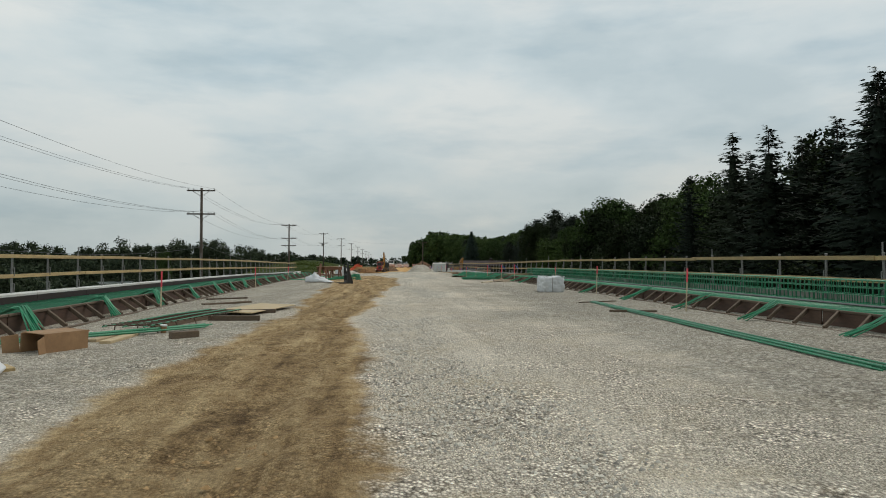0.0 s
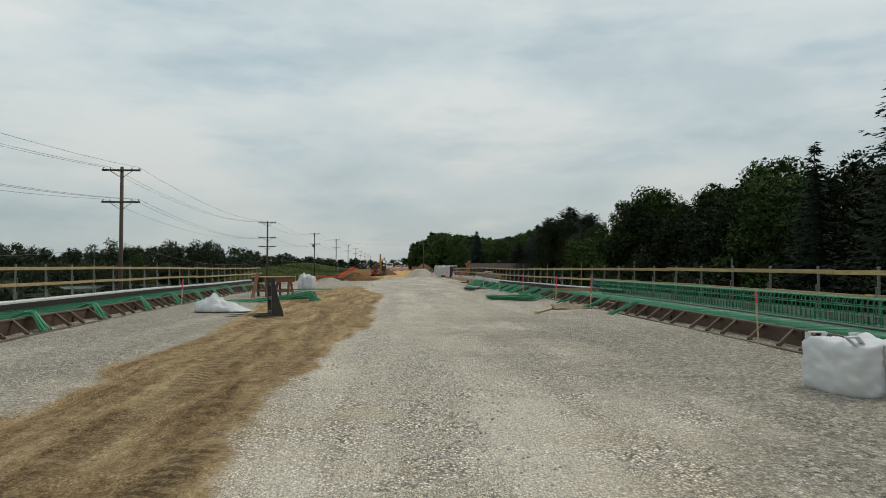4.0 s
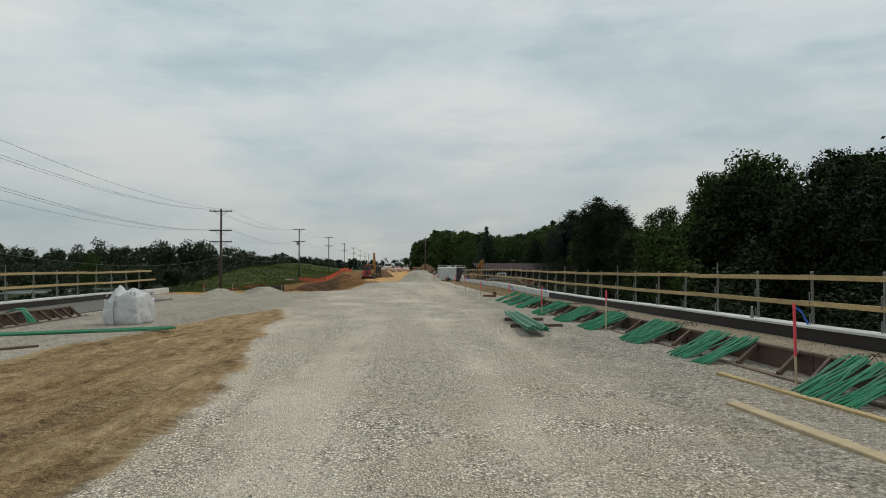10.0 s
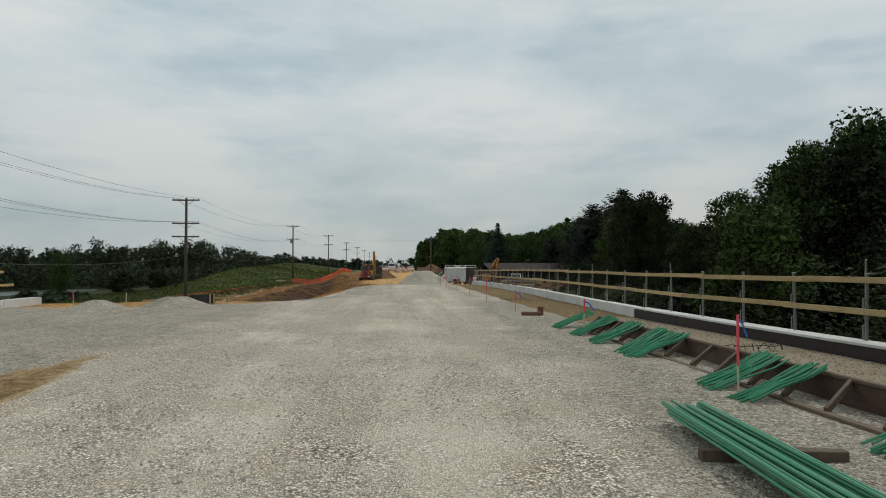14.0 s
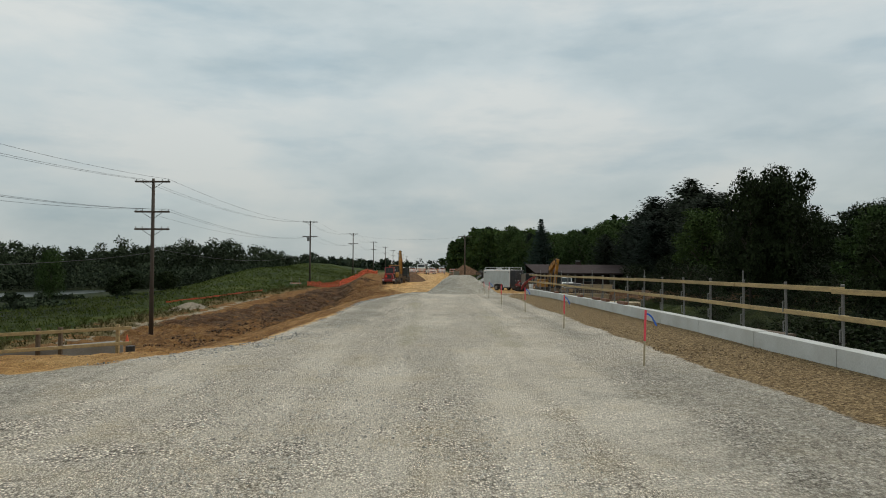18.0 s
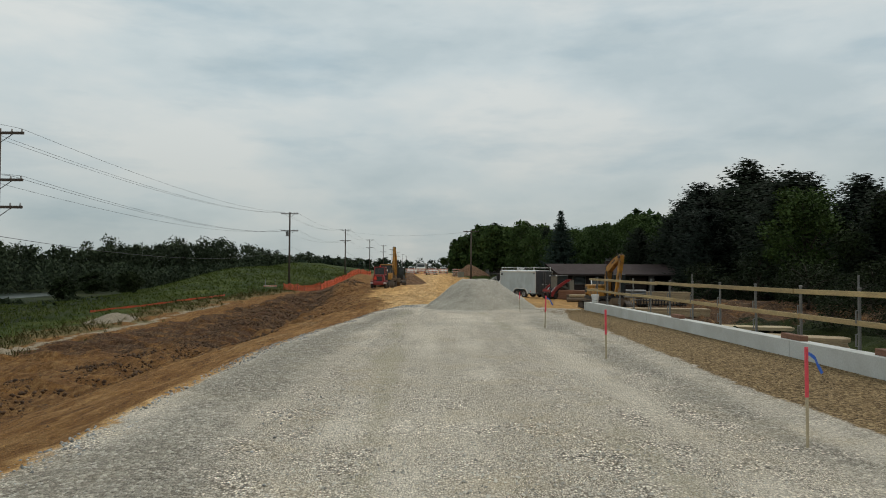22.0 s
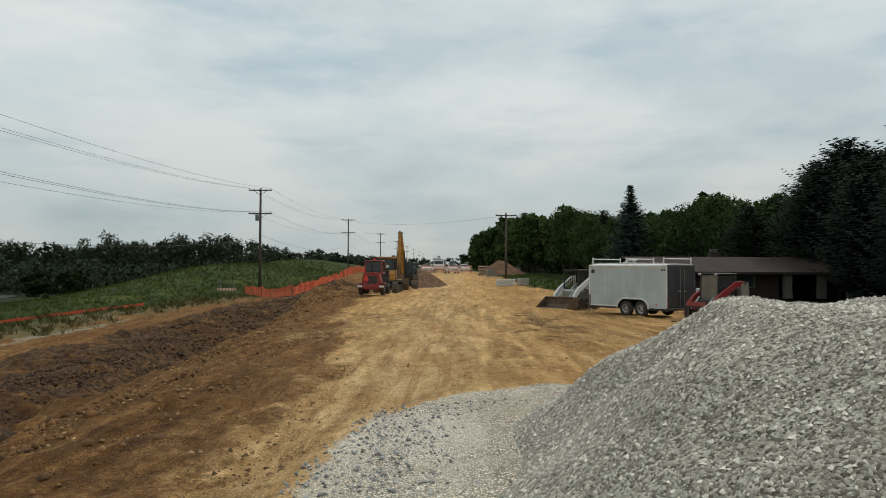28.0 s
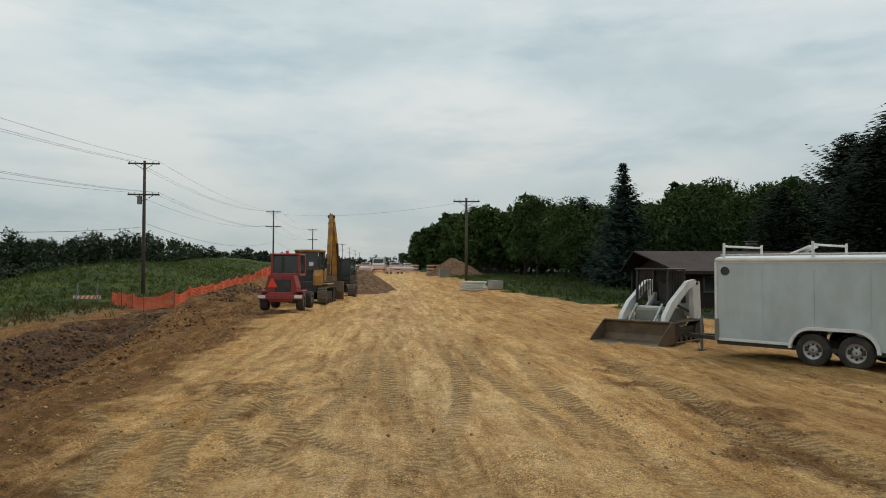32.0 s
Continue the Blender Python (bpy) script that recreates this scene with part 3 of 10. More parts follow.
def ground_material():
    m, nt, bs = node_tools("site_ground")
    co = nt.nodes.new("ShaderNodeTexCoord")
    v = co.outputs["Object"]
    a1 = nt.nodes.new("ShaderNodeAttribute")
    a1.attribute_name = "cover_a"
    a2 = nt.nodes.new("ShaderNodeAttribute")
    a2.attribute_name = "cover_b"
    a3 = nt.nodes.new("ShaderNodeAttribute")
    a3.attribute_name = "cover_c"
    a4 = nt.nodes.new("ShaderNodeAttribute")
    a4.attribute_name = "cover_d"
    s4 = nt.nodes.new("ShaderNodeSeparateColor")
    nt.links.new(a4.outputs["Color"], s4.inputs[0])
    s3 = nt.nodes.new("ShaderNodeSeparateColor")
    nt.links.new(a3.outputs["Color"], s3.inputs[0])
    s1, s2 = nt.nodes.new("ShaderNodeSeparateColor"), nt.nodes.new("ShaderNodeSeparateColor")
    nt.links.new(a1.outputs["Color"], s1.inputs[0])
    nt.links.new(a2.outputs["Color"], s2.inputs[0])
    rag = tex(nt, "ShaderNodeTexNoise", 2.6, v, Detail=7.0, Roughness=0.7)
    ragged = calc(nt, "MULTIPLY", calc(nt, "SUBTRACT", rag.outputs["Fac"], 0.5), 1.1)

    def cut(sock, lo=0.4, hi=0.6):
        f = calc(nt, "ADD", sock, ragged)
        r = nt.nodes.new("ShaderNodeMapRange")
        r.interpolation_type = "SMOOTHSTEP"
        r.inputs["From Min"].default_value, r.inputs["From Max"].default_value = lo, hi
        nt.links.new(f, r.inputs["Value"])
        g = nt.nodes.new("ShaderNodeMapRange")
        g.inputs["From Min"].default_value, g.inputs["From Max"].default_value = 0.03, 0.2
        nt.links.new(sock, g.inputs["Value"])
        return calc(nt, "MULTIPLY", r.outputs[0], g.outputs[0])

    # crushed limestone
    lay = nt.nodes.new("ShaderNodeMapping")
    lay.inputs["Scale"].default_value = (1.1, 0.8, 1.0)
    nt.links.new(v, lay.inputs["Vector"])
    vl = lay.outputs["Vector"]
    peb = tex(nt, "ShaderNodeTexVoronoi", 42.0, vl, Randomness=1.0)
    peb2 = tex(nt, "ShaderNodeTexVoronoi", 88.0, vl, Randomness=1.0)
    sp = nt.nodes.new("ShaderNodeSeparateColor")
    nt.links.new(peb.outputs["Color"], sp.inputs[0])
    sp2 = nt.nodes.new("ShaderNodeSeparateColor")
    nt.links.new(peb2.outputs["Color"], sp2.inputs[0])
    stone = ramp(nt, sp.outputs[0], [(0.0, (0.13, 0.127, 0.115)), (0.25, (0.4, 0.39, 0.36)), (0.7, (0.6, 0.585, 0.54)), (1.0, (0.85, 0.84, 0.79))])
    stone2 = ramp(nt, sp2.outputs[1], [(0.0, (0.2, 0.193, 0.17)), (0.5, (0.52, 0.505, 0.46)), (1.0, (0.74, 0.725, 0.67))])
    # shade between the stones painted in, darker away from each cell's middle
    crev_shade = ramp(nt, peb.outputs["Distance"], [(0.2, (1.2, 1.2, 1.2)), (0.7, (0.3, 0.28, 0.26))])
    crev_shade2 = ramp(nt, peb2.outputs["Distance"], [(0.2, (1.2, 1.2, 1.2)), (0.7, (0.36, 0.34, 0.31))])
    stone, stone2 = mixc(nt, 1.0, stone, crev_shade, "MULTIPLY"), mixc(nt, 1.0, stone2, crev_shade2, "MULTIPLY")
    grit = tex(nt, "ShaderNodeTexNoise", 36.0, vl, Detail=6.0, Roughness=0.8)
    gritc = ramp(nt, grit.outputs["Fac"], [(0.36, (0.55, 0.53, 0.5)), (0.5, (1.0, 1.0, 1.0)), (0.64, (1.35, 1.35, 1.33))])
    mixn = tex(nt, "ShaderNodeTexNoise", 1.3, v, Detail=6.0, Roughness=0.65)
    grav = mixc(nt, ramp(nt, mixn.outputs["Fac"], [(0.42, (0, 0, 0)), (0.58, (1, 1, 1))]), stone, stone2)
    # packed fines in the wheel lanes, drawn out along the drive
    mp = nt.nodes.new("ShaderNodeMapping")
    mp.inputs["Scale"].default_value = (1.0, 0.06, 1.0)
    nt.links.new(v, mp.inputs["Vector"])
    lanes = tex(nt, "ShaderNodeTexNoise", 1.1, mp.outputs["Vector"], Detail=5.0, Roughness=0.6)
    patch = tex(nt, "ShaderNodeTexNoise", 0.35, v, Detail=6.0, Roughness=0.62)
    fines = ramp(nt, patch.outputs["Fac"], [(0.35, (0.45, 0.428, 0.375)), (0.65, (0.58, 0.565, 0.52))])
    lf = ramp(nt, calc(nt, "MULTIPLY", lanes.outputs["Fac"], calc(nt, "ADD", patch.outputs["Fac"], 0.55)), [(0.47, (0, 0, 0)), (0.64, (0.48, 0.48, 0.48))])
    grav = mixc(nt, lf, grav, fines)
    stain = ramp(nt, tex(nt, "ShaderNodeTexNoise", 0.9, v, Detail=8.0, Roughness=0.7).outputs["Fac"], [(0.5, (0, 0, 0)), (0.75, (0.5, 0.5, 0.5))])
    grav = mixc(nt, stain, grav, (0.33, 0.285, 0.19))
    grav = mixc(nt, 1.0, grav, (1.52, 1.4, 1.27), "MULTIPLY")
    # dark coarse shoulder and worn tan lanes with a trace of moss
    coarse = tex(nt, "ShaderNodeTexVoronoi", 27.0, vl, Randomness=1.0)
    sc = nt.nodes.new("ShaderNodeSeparateColor")
    nt.links.new(coarse.outputs["Color"], sc.inputs[0])
    loosec = ramp(nt, sc.outputs[0], [(0.0, (0.065, 0.058, 0.048)), (0.5, (0.245, 0.223, 0.178)), (0.85, (0.42, 0.39, 0.325)), (1.0, (0.63, 0.6, 0.53))])
    grav = mixc(nt, calc(nt, "MULTIPLY", cut(s3.outputs[0], 0.3, 0.95), 0.64), grav, loosec)
    lanec = ramp(nt, sp2.outputs[0], [(0.0, (0.17, 0.147, 0.09)), (0.5, (0.4, 0.35, 0.235)), (1.0, (0.6, 0.54, 0.4))])
    grav = mixc(nt, calc(nt, "MULTIPLY", cut(s3.outputs[1], 0.25, 0.85), 0.62), grav, lanec)
    # sand and dirt with drive marks
    mp2 = nt.nodes.new("ShaderNodeMapping")
    mp2.inputs["Scale"].default_value = (1.0, 0.12, 1.0)
    mp2.inputs["Rotation"].default_value = (0, 0, radians(4))
    nt.links.new(v, mp2.inputs["Vector"])
    drag = tex(nt, "ShaderNodeTexNoise", 3.2, mp2.outputs["Vector"], Detail=7.0, Roughness=0.65, Distortion=0.6)
    lump = tex(nt, "ShaderNodeTexNoise", 5.5, vl, Detail=10.0, Roughness=0.78)
    sandc = ramp(nt, calc(nt, "MULTIPLY", calc(nt, "ADD", drag.outputs["Fac"], lump.outputs["Fac"]), 0.5), [(0.37, (0.12, 0.072, 0.031)), (0.47, (0.35, 0.232, 0.11)), (0.6, (0.6, 0.445, 0.245))])
    rut = tex(nt, "ShaderNodeTexNoise", 2.2, mp2.outputs["Vector"], Detail=8.0, Roughness=0.7, Distortion=1.6)
    mixd = calc(nt, "ADD", calc(nt, "MULTIPLY", calc(nt, "ADD", drag.outputs["Fac"], rut.outputs["Fac"]), 0.33), calc(nt, "MULTIPLY", lump.outputs["Fac"], 0.34))
    dirtc = ramp(nt, mixd, [(0.38, (0.22, 0.12, 0.046)), (0.45, (0.46, 0.285, 0.122)), (0.53, (0.63, 0.43, 0.21)), (0.62, (0.76, 0.57, 0.33))])
    # long wheel streaks, pale where the dust is packed
    mp3 = nt.nodes.new("ShaderNodeMapping")
    mp3.inputs["Scale"].default_value = (1.0, 0.07, 1.0)
    mp3.inputs["Rotation"].default_value = (0, 0, radians(-1.5))
    nt.links.new(v, mp3.inputs["Vector"])
    streak = tex(nt, "ShaderNodeTexNoise", 1.5, mp3.outputs["Vector"], Detail=4.0, Roughness=0.6, Distortion=0.9)
    dirtc = mixc(nt, 1.0, dirtc, ramp(nt, streak.outputs["Fac"], [(0.34, (0.8, 0.75, 0.68)), (0.5, (1.0, 0.98, 0.95)), (0.64, (1.2, 1.2, 1.2))]), "MULTIPLY")
    hue = ramp(nt, patch.outputs["Fac"], [(0.35, (1.02, 0.88, 0.69)), (0.65, (1.14, 1.1, 1.0))])
    dirtc = mixc(nt, 1.0, dirtc, hue, "MULTIPLY")
    # lug prints: pairs of curved bands of slanted bars
    xyz = nt.nodes.new("ShaderNodeSeparateXYZ")
    nt.links.new(v, xyz.inputs[0])
    # packed pale lane along the drive, browner soil towards the yard
    off_lane = calc(nt, "ADD", calc(nt, "ABSOLUTE", calc(nt, "SUBTRACT", xyz.outputs[0], 1.2)), calc(nt, "MULTIPLY", calc(nt, "SUBTRACT", patch.outputs["Fac"], 0.5), 6.0))
    dirtc = mixc(nt, 1.0, dirtc, ramp(nt, calc(nt, "MULTIPLY", off_lane, 0.125), [(0.08, (1.0, 1.06, 1.22)), (0.3, (1.0, 1.0, 1.0)), (0.65, (0.78, 0.75, 0.7))]), "MULTIPLY")
    wob = calc(nt, "MULTIPLY", calc(nt, "SUBTRACT", patch.outputs["Fac"], 0.5), 0.35)
    marks = gaps = None
    for cx, cy, rad, a_mid, a_half, gauge, width in TREADS:
        dx, dy = calc(nt, "SUBTRACT", xyz.outputs[0], cx), calc(nt, "SUBTRACT", xyz.outputs[1], cy)
        far_ = calc(nt, "SQRT", calc(nt, "ADD", calc(nt, "MULTIPLY", dx, dx), calc(nt, "MULTIPLY", dy, dy)))
        u = calc(nt, "ABSOLUTE", calc(nt, "SUBTRACT", calc(nt, "ADD", far_, wob), rad))
        u = calc(nt, "ABSOLUTE", calc(nt, "SUBTRACT", u, gauge / 2))
        band = calc(nt, "MULTIPLY", calc(nt, "SUBTRACT", width / 2, u), 14.0, clamp=True)
        c, sn = math.cos(radians(a_mid)), math.sin(radians(a_mid))
        ahead = calc(nt, "ADD", calc(nt, "MULTIPLY", dx, c), calc(nt, "MULTIPLY", dy, sn))
        ang = calc(nt, "ARCTAN2", calc(nt, "SUBTRACT", calc(nt, "MULTIPLY", dy, c), calc(nt, "MULTIPLY", dx, sn)), ahead)
        inside = calc(nt, "MULTIPLY", calc(nt, "SUBTRACT", radians(a_half), calc(nt, "ABSOLUTE", ang)), 6.0, clamp=True)
        bars = calc(nt, "SINE", calc(nt, "ADD", calc(nt, "MULTIPLY", ang, rad * 2 * math.pi / 0.15), calc(nt, "MULTIPLY", u, 16.0)))
        bars = calc(nt, "MULTIPLY", calc(nt, "ADD", bars, 0.25), 2.0, clamp=True)
        one = calc(nt, "MULTIPLY", calc(nt, "MULTIPLY", band, inside), calc(nt, "ADD", calc(nt, "MULTIPLY", bars, 0.75), 0.25))
        marks = one if marks is None else calc(nt, "MAXIMUM", marks, one)
        gap = calc(nt, "MULTIPLY", calc(nt, "MULTIPLY", band, inside), calc(nt, "SUBTRACT", 1.0, bars))
        gaps = gap if gaps is None else calc(nt, "MAXIMUM", gaps, gap)
    gaps = calc(nt, "MULTIPLY", gaps, ramp(nt, patch.outputs["Fac"], [(0.4, (0.25, 0.25, 0.25)), (0.55, (1, 1, 1))]))
    marks = calc(nt, "MULTIPLY", marks, ramp(nt, lump.outputs["Fac"], [(0.33, (0.1, 0.1, 0.1)), (0.46, (1, 1, 1))]))
    rawc = ramp(nt, mixd, [(0.36, (0.066, 0.03, 0.01)), (0.48, (0.265, 0.128, 0.038)), (0.62, (0.51, 0.3, 0.118))])
    dirtc = mixc(nt, cut(s3.outputs[2], 0.3, 0.7), dirtc, rawc)
    dampc = ramp(nt, calc(nt, "MULTIPLY", calc(nt, "ADD", lump.outputs["Fac"], rut.outputs["Fac"]), 0.5), [(0.37, (0.06, 0.025, 0.007)), (0.5, (0.17, 0.076, 0.02)), (0.62, (0.37, 0.2, 0.07))])
    dirtc = mixc(nt, calc(nt, "MULTIPLY", cut(s4.outputs[0], 0.3, 0.75), 0.85), dirtc, dampc)
    sandc = mixc(nt, calc(nt, "MULTIPLY", gaps, 0.7), sandc, (0.12, 0.077, 0.036))
    sandc = mixc(nt, calc(nt, "MULTIPLY", marks, 0.4), sandc, (0.42, 0.31, 0.17))
    dirtc = mixc(nt, calc(nt, "MULTIPLY", gaps, 0.78), dirtc, (0.21, 0.11, 0.04))
    dirtc = mixc(nt, calc(nt, "MULTIPLY", marks, 0.6), dirtc, (0.58, 0.4, 0.19))
    darkc = ramp(nt, lump.outputs["Fac"], [(0.36, (0.02, 0.011, 0.006)), (0.5, (0.09, 0.051, 0.027)), (0.66, (0.23, 0.148, 0.085))])
    darkc = mixc(nt, ramp(nt, patch.outputs["Fac"], [(0.45, (0, 0, 0)), (0.62, (0.55, 0.55, 0.55))]), darkc, (0.1, 0.045, 0.02))
    clay = tex(nt, "ShaderNodeTexNoise", 1.1, v, Detail=8.0, Roughness=0.72)
    darkc = mixc(nt, ramp(nt, clay.outputs["Fac"], [(0.5, (0, 0, 0)), (0.62, (0.75, 0.75, 0.75))]), darkc, mixc(nt, 0.5, dampc, rawc))
    darkc = mixc(nt, calc(nt, "MULTIPLY", cut(s3.outputs[2], 0.3, 0.7), 0.5), darkc, rawc)
    gn = tex(nt, "ShaderNodeTexNoise", 9.0, v, Detail=8.0, Roughness=0.75)
    grassc = ramp(nt, calc(nt, "MULTIPLY", calc(nt, "ADD", gn.outputs["Fac"], patch.outputs["Fac"]), 0.5), [(0.36, (0.018, 0.03, 0.006)), (0.5, (0.06, 0.092, 0.014)), (0.64, (0.15, 0.168, 0.036))])
    grassc = mixc(nt, 1.0, grassc, ramp(nt, tex(nt, "ShaderNodeTexNoise", 0.11, v, Detail=4.0).outputs["Fac"], [(0.35, (0.5, 0.55, 0.5)), (0.52, (1.0, 1.0, 1.0)), (0.68, (1.35, 1.15, 1.1))]), "MULTIPLY")
    grassc = mixc(nt, 1.0, grassc, (0.76, 0.76, 0.68), "MULTIPLY")
    # green channel: west the darker low meadow, east shade painted into the grass
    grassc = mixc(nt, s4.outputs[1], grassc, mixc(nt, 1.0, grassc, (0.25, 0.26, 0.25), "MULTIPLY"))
    pebt = tex(nt, "ShaderNodeTexVoronoi", 30.0, vl, Randomness=1.0)
    sp3 = nt.nodes.new("ShaderNodeSeparateColor")
    nt.links.new(pebt.outputs["Color"], sp3.inputs[0])
    tanc = ramp(nt, sp3.outputs[0], [(0.0, (0.08, 0.048, 0.02)), (0.5, (0.225, 0.148, 0.068)), (1.0, (0.44, 0.315, 0.165))])
    weedc = ramp(nt, gn.outputs["Fac"], [(0.35, (0.1, 0.085, 0.032)), (0.65, (0.26, 0.215, 0.105))])
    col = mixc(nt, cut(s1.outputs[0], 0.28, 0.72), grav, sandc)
    col = mixc(nt, cut(s1.outputs[1]), col, dirtc)
    col = mixc(nt, cut(s1.outputs[2]), col, darkc)
    col = mixc(nt, cut(s2.outputs[1]), col, tanc)
    col = mixc(nt, cut(s4.outputs[2]), col, (0.36, 0.3, 0.215))
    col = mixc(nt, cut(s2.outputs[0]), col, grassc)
    col = mixc(nt, calc(nt, "MULTIPLY", cut(s2.outputs[2]), 0.8), col, weedc)
    crumb = tex(nt, "ShaderNodeTexVoronoi", 55.0, vl, Randomness=1.0)
    s5 = nt.nodes.new("ShaderNodeSeparateColor")
    nt.links.new(crumb.outputs["Color"], s5.inputs[0])
    # random tone for each crumb, times painted shade in the gaps between
    crumbc = mixc(nt, 1.0, ramp(nt, s5.outputs[0], [(0.0, (0.6, 0.57, 0.53)), (0.5, (1.0, 1.0, 1.0)), (1.0, (1.32, 1.32, 1.32))]), ramp(nt, crumb.outputs["Distance"], [(0.25, (1.1, 1.1, 1.1)), (0.8, (0.6, 0.57, 0.53))]), "MULTIPLY")
    loam = calc(nt, "MAXIMUM", s1.outputs[0], s1.outputs[1])
    rough_at = ramp(nt, tex(nt, "ShaderNodeTexNoise", 1.7, v, Detail=6.0, Roughness=0.7).outputs["Fac"], [(0.42, (0.25, 0.25, 0.25)), (0.58, (1, 1, 1))])
    col = mixc(nt, calc(nt, "MULTIPLY", loam, rough_at), col, mixc(nt, 1.0, col, crumbc, "MULTIPLY"))
    col = mixc(nt, 0.8, col, gritc, "MULTIPLY")
    nt.links.new(col, bs.inputs["Base Color"])
    bs.inputs["Roughness"].default_value = 0.95
    bs.inputs["Specular IOR Level"].default_value = 0.2
    soft = calc(nt, "MAXIMUM", s1.outputs[0], s1.outputs[1])
    h1 = calc(nt, "ADD", calc(nt, "MULTIPLY", peb.outputs["Distance"], -0.55), calc(nt, "MULTIPLY", peb2.outputs["Distance"], -0.3))
    h1 = calc(nt, "ADD", h1, calc(nt, "MULTIPLY", coarse.outputs["Distance"], calc(nt, "MULTIPLY", s3.outputs[0], -0.8)))
    h2 = calc(nt, "ADD", calc(nt, "MULTIPLY", drag.outputs["Fac"], 1.2), calc(nt, "MULTIPLY", calc(nt, "ADD", lump.outputs["Fac"], rut.outputs["Fac"]), 1.3))
    h2 = calc(nt, "ADD", h2, calc(nt, "ADD", calc(nt, "MULTIPLY", marks, 0.9), calc(nt, "SUBTRACT", calc(nt, "MULTIPLY", grit.outputs["Fac"], 0.8), calc(nt, "MULTIPLY", crumb.outputs["Distance"], calc(nt, "MULTIPLY", rough_at, 0.5)))))
    hm = nt.nodes.new("ShaderNodeMix")
    nt.links.new(soft, hm.inputs["Factor"])
    nt.links.new(h1, hm.inputs["A"])
    nt.links.new(h2, hm.inputs["B"])
    bump(nt, bs, hm.outputs["Result"], 1.0, 0.04)
    return m


M_GROUND = ground_material()


def spread(stops):
    """Coordinates that run through the stops (value, step up to the next value)."""
    out = []
    for (a, s), (b, _) in zip(stops, stops[1:]):
        k = max(1, round((b - a) / s))
        out += [a + (b - a) * i / k for i in range(k)]
    return np.array(out + [stops[-1][0]])


def build_ground():
    xs = spread([(-2500, 400), (-500, 60), (-200, 12), (-60, 2.5), (-28, 0.6), (-8, 0.13), (8, 0.3), (12, 0.5), (26, 2.5), (60, 12), (200, 60), (500, 400), (2500, 1)])
    ys = spread([(-400, 60), (-40, 4), (-4, 0.2), (128, 0.16), (165, 0.3), (185, 0.5), (215, 2.0), (300, 10), (500, 60), (1000, 300), (4500, 1)])
    X, Y = np.meshgrid(xs, ys)
    Z = ground(X, Y)
    sand, dirt, dark, grass, tan, weeds, pale, loose, lane, raw, damp = zone_masks(X, Y)
    # darker low meadow in the west; in the east painted shade of the trees
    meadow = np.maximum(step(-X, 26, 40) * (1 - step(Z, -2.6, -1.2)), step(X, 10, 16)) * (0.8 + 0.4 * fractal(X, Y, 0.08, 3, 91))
    near = (np.abs(X) < 60) & (Y > -20) & (Y < 320)
    # ruts, lumps and clods by cover
    Z = Z + near * sand * (0.1 * fractal(X * 1.0, Y * 0.14, 2.0, 3, 3) + 0.05 * fractal(X, Y, 2.2, 3, 5) + 0.03 * fractal(X, Y, 5.5, 1, 7))
    Z = Z + near * dirt * (0.1 * fractal(X * 1.0, Y * 0.1, 1.6, 4, 21) + 0.06 * fractal(X, Y, 1.9, 3, 25))
    Z = Z + near * np.maximum(damp * dirt, 0.8 * raw * (Y > 124)) * (0.1 * fractal(X, Y, 1.7, 3, 28) + 0.07 * fractal(X, Y, 4.2, 3, 29))
    Z = Z + near * dark * (0.5 * fractal(X, Y, 0.8, 4, 31) + 0.25 * fractal(X, Y, 2.6, 2, 35) - 0.02)
    Z = Z + near * (1 - np.clip(sand + dirt + grass + dark, 0, 1)) * (0.028 * fractal(X, Y * 0.5, 0.8, 4, 41) + 0.035 * loose)
    Z = Z + near * grass * 0.22 * fractal(X, Y, 0.5, 3, 51)
    ny, nx = X.shape
    verts = np.stack([X.ravel(), Y.ravel(), Z.ravel()], 1)
    i = np.arange(ny * nx).reshape(ny, nx)
    quads = np.stack([i[:-1, :-1], i[:-1, 1:], i[1:, 1:], i[1:, :-1]], -1).reshape(-1, 4)
    me = bpy.data.meshes.new("ground")
    me.vertices.add(len(verts))
    me.vertices.foreach_set("co", verts.ravel())
    me.loops.add(quads.size)
    me.loops.foreach_set("vertex_index", quads.ravel().astype(np.int32))
    me.polygons.add(len(quads))
    me.polygons.foreach_set("loop_start", np.arange(0, quads.size, 4, dtype=np.int32))
    me.polygons.foreach_set("loop_total", np.full(len(quads), 4, dtype=np.int32))
    me.update(calc_edges=True)
    me.polygons.foreach_set("use_smooth", [True] * len(quads))
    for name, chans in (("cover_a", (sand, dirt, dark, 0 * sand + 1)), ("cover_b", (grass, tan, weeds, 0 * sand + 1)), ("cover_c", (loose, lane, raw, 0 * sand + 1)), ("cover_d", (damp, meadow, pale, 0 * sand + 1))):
        at = me.attributes.new(name, "FLOAT_COLOR", "POINT")
        at.data.foreach_set("color", np.stack([c.ravel() for c in chans], 1).ravel().astype(np.float32))
    me.materials.append(M_GROUND)
    ob = new("ground", me)
    return tagged(ob, "crushed limestone, churned dirt and grass of a roadworks site", "ground", kind="structure")


build_ground()


def gz(x, y):
    return float(ground(x, y))


def zroad(y):
    return lerp(y, CENTRE)


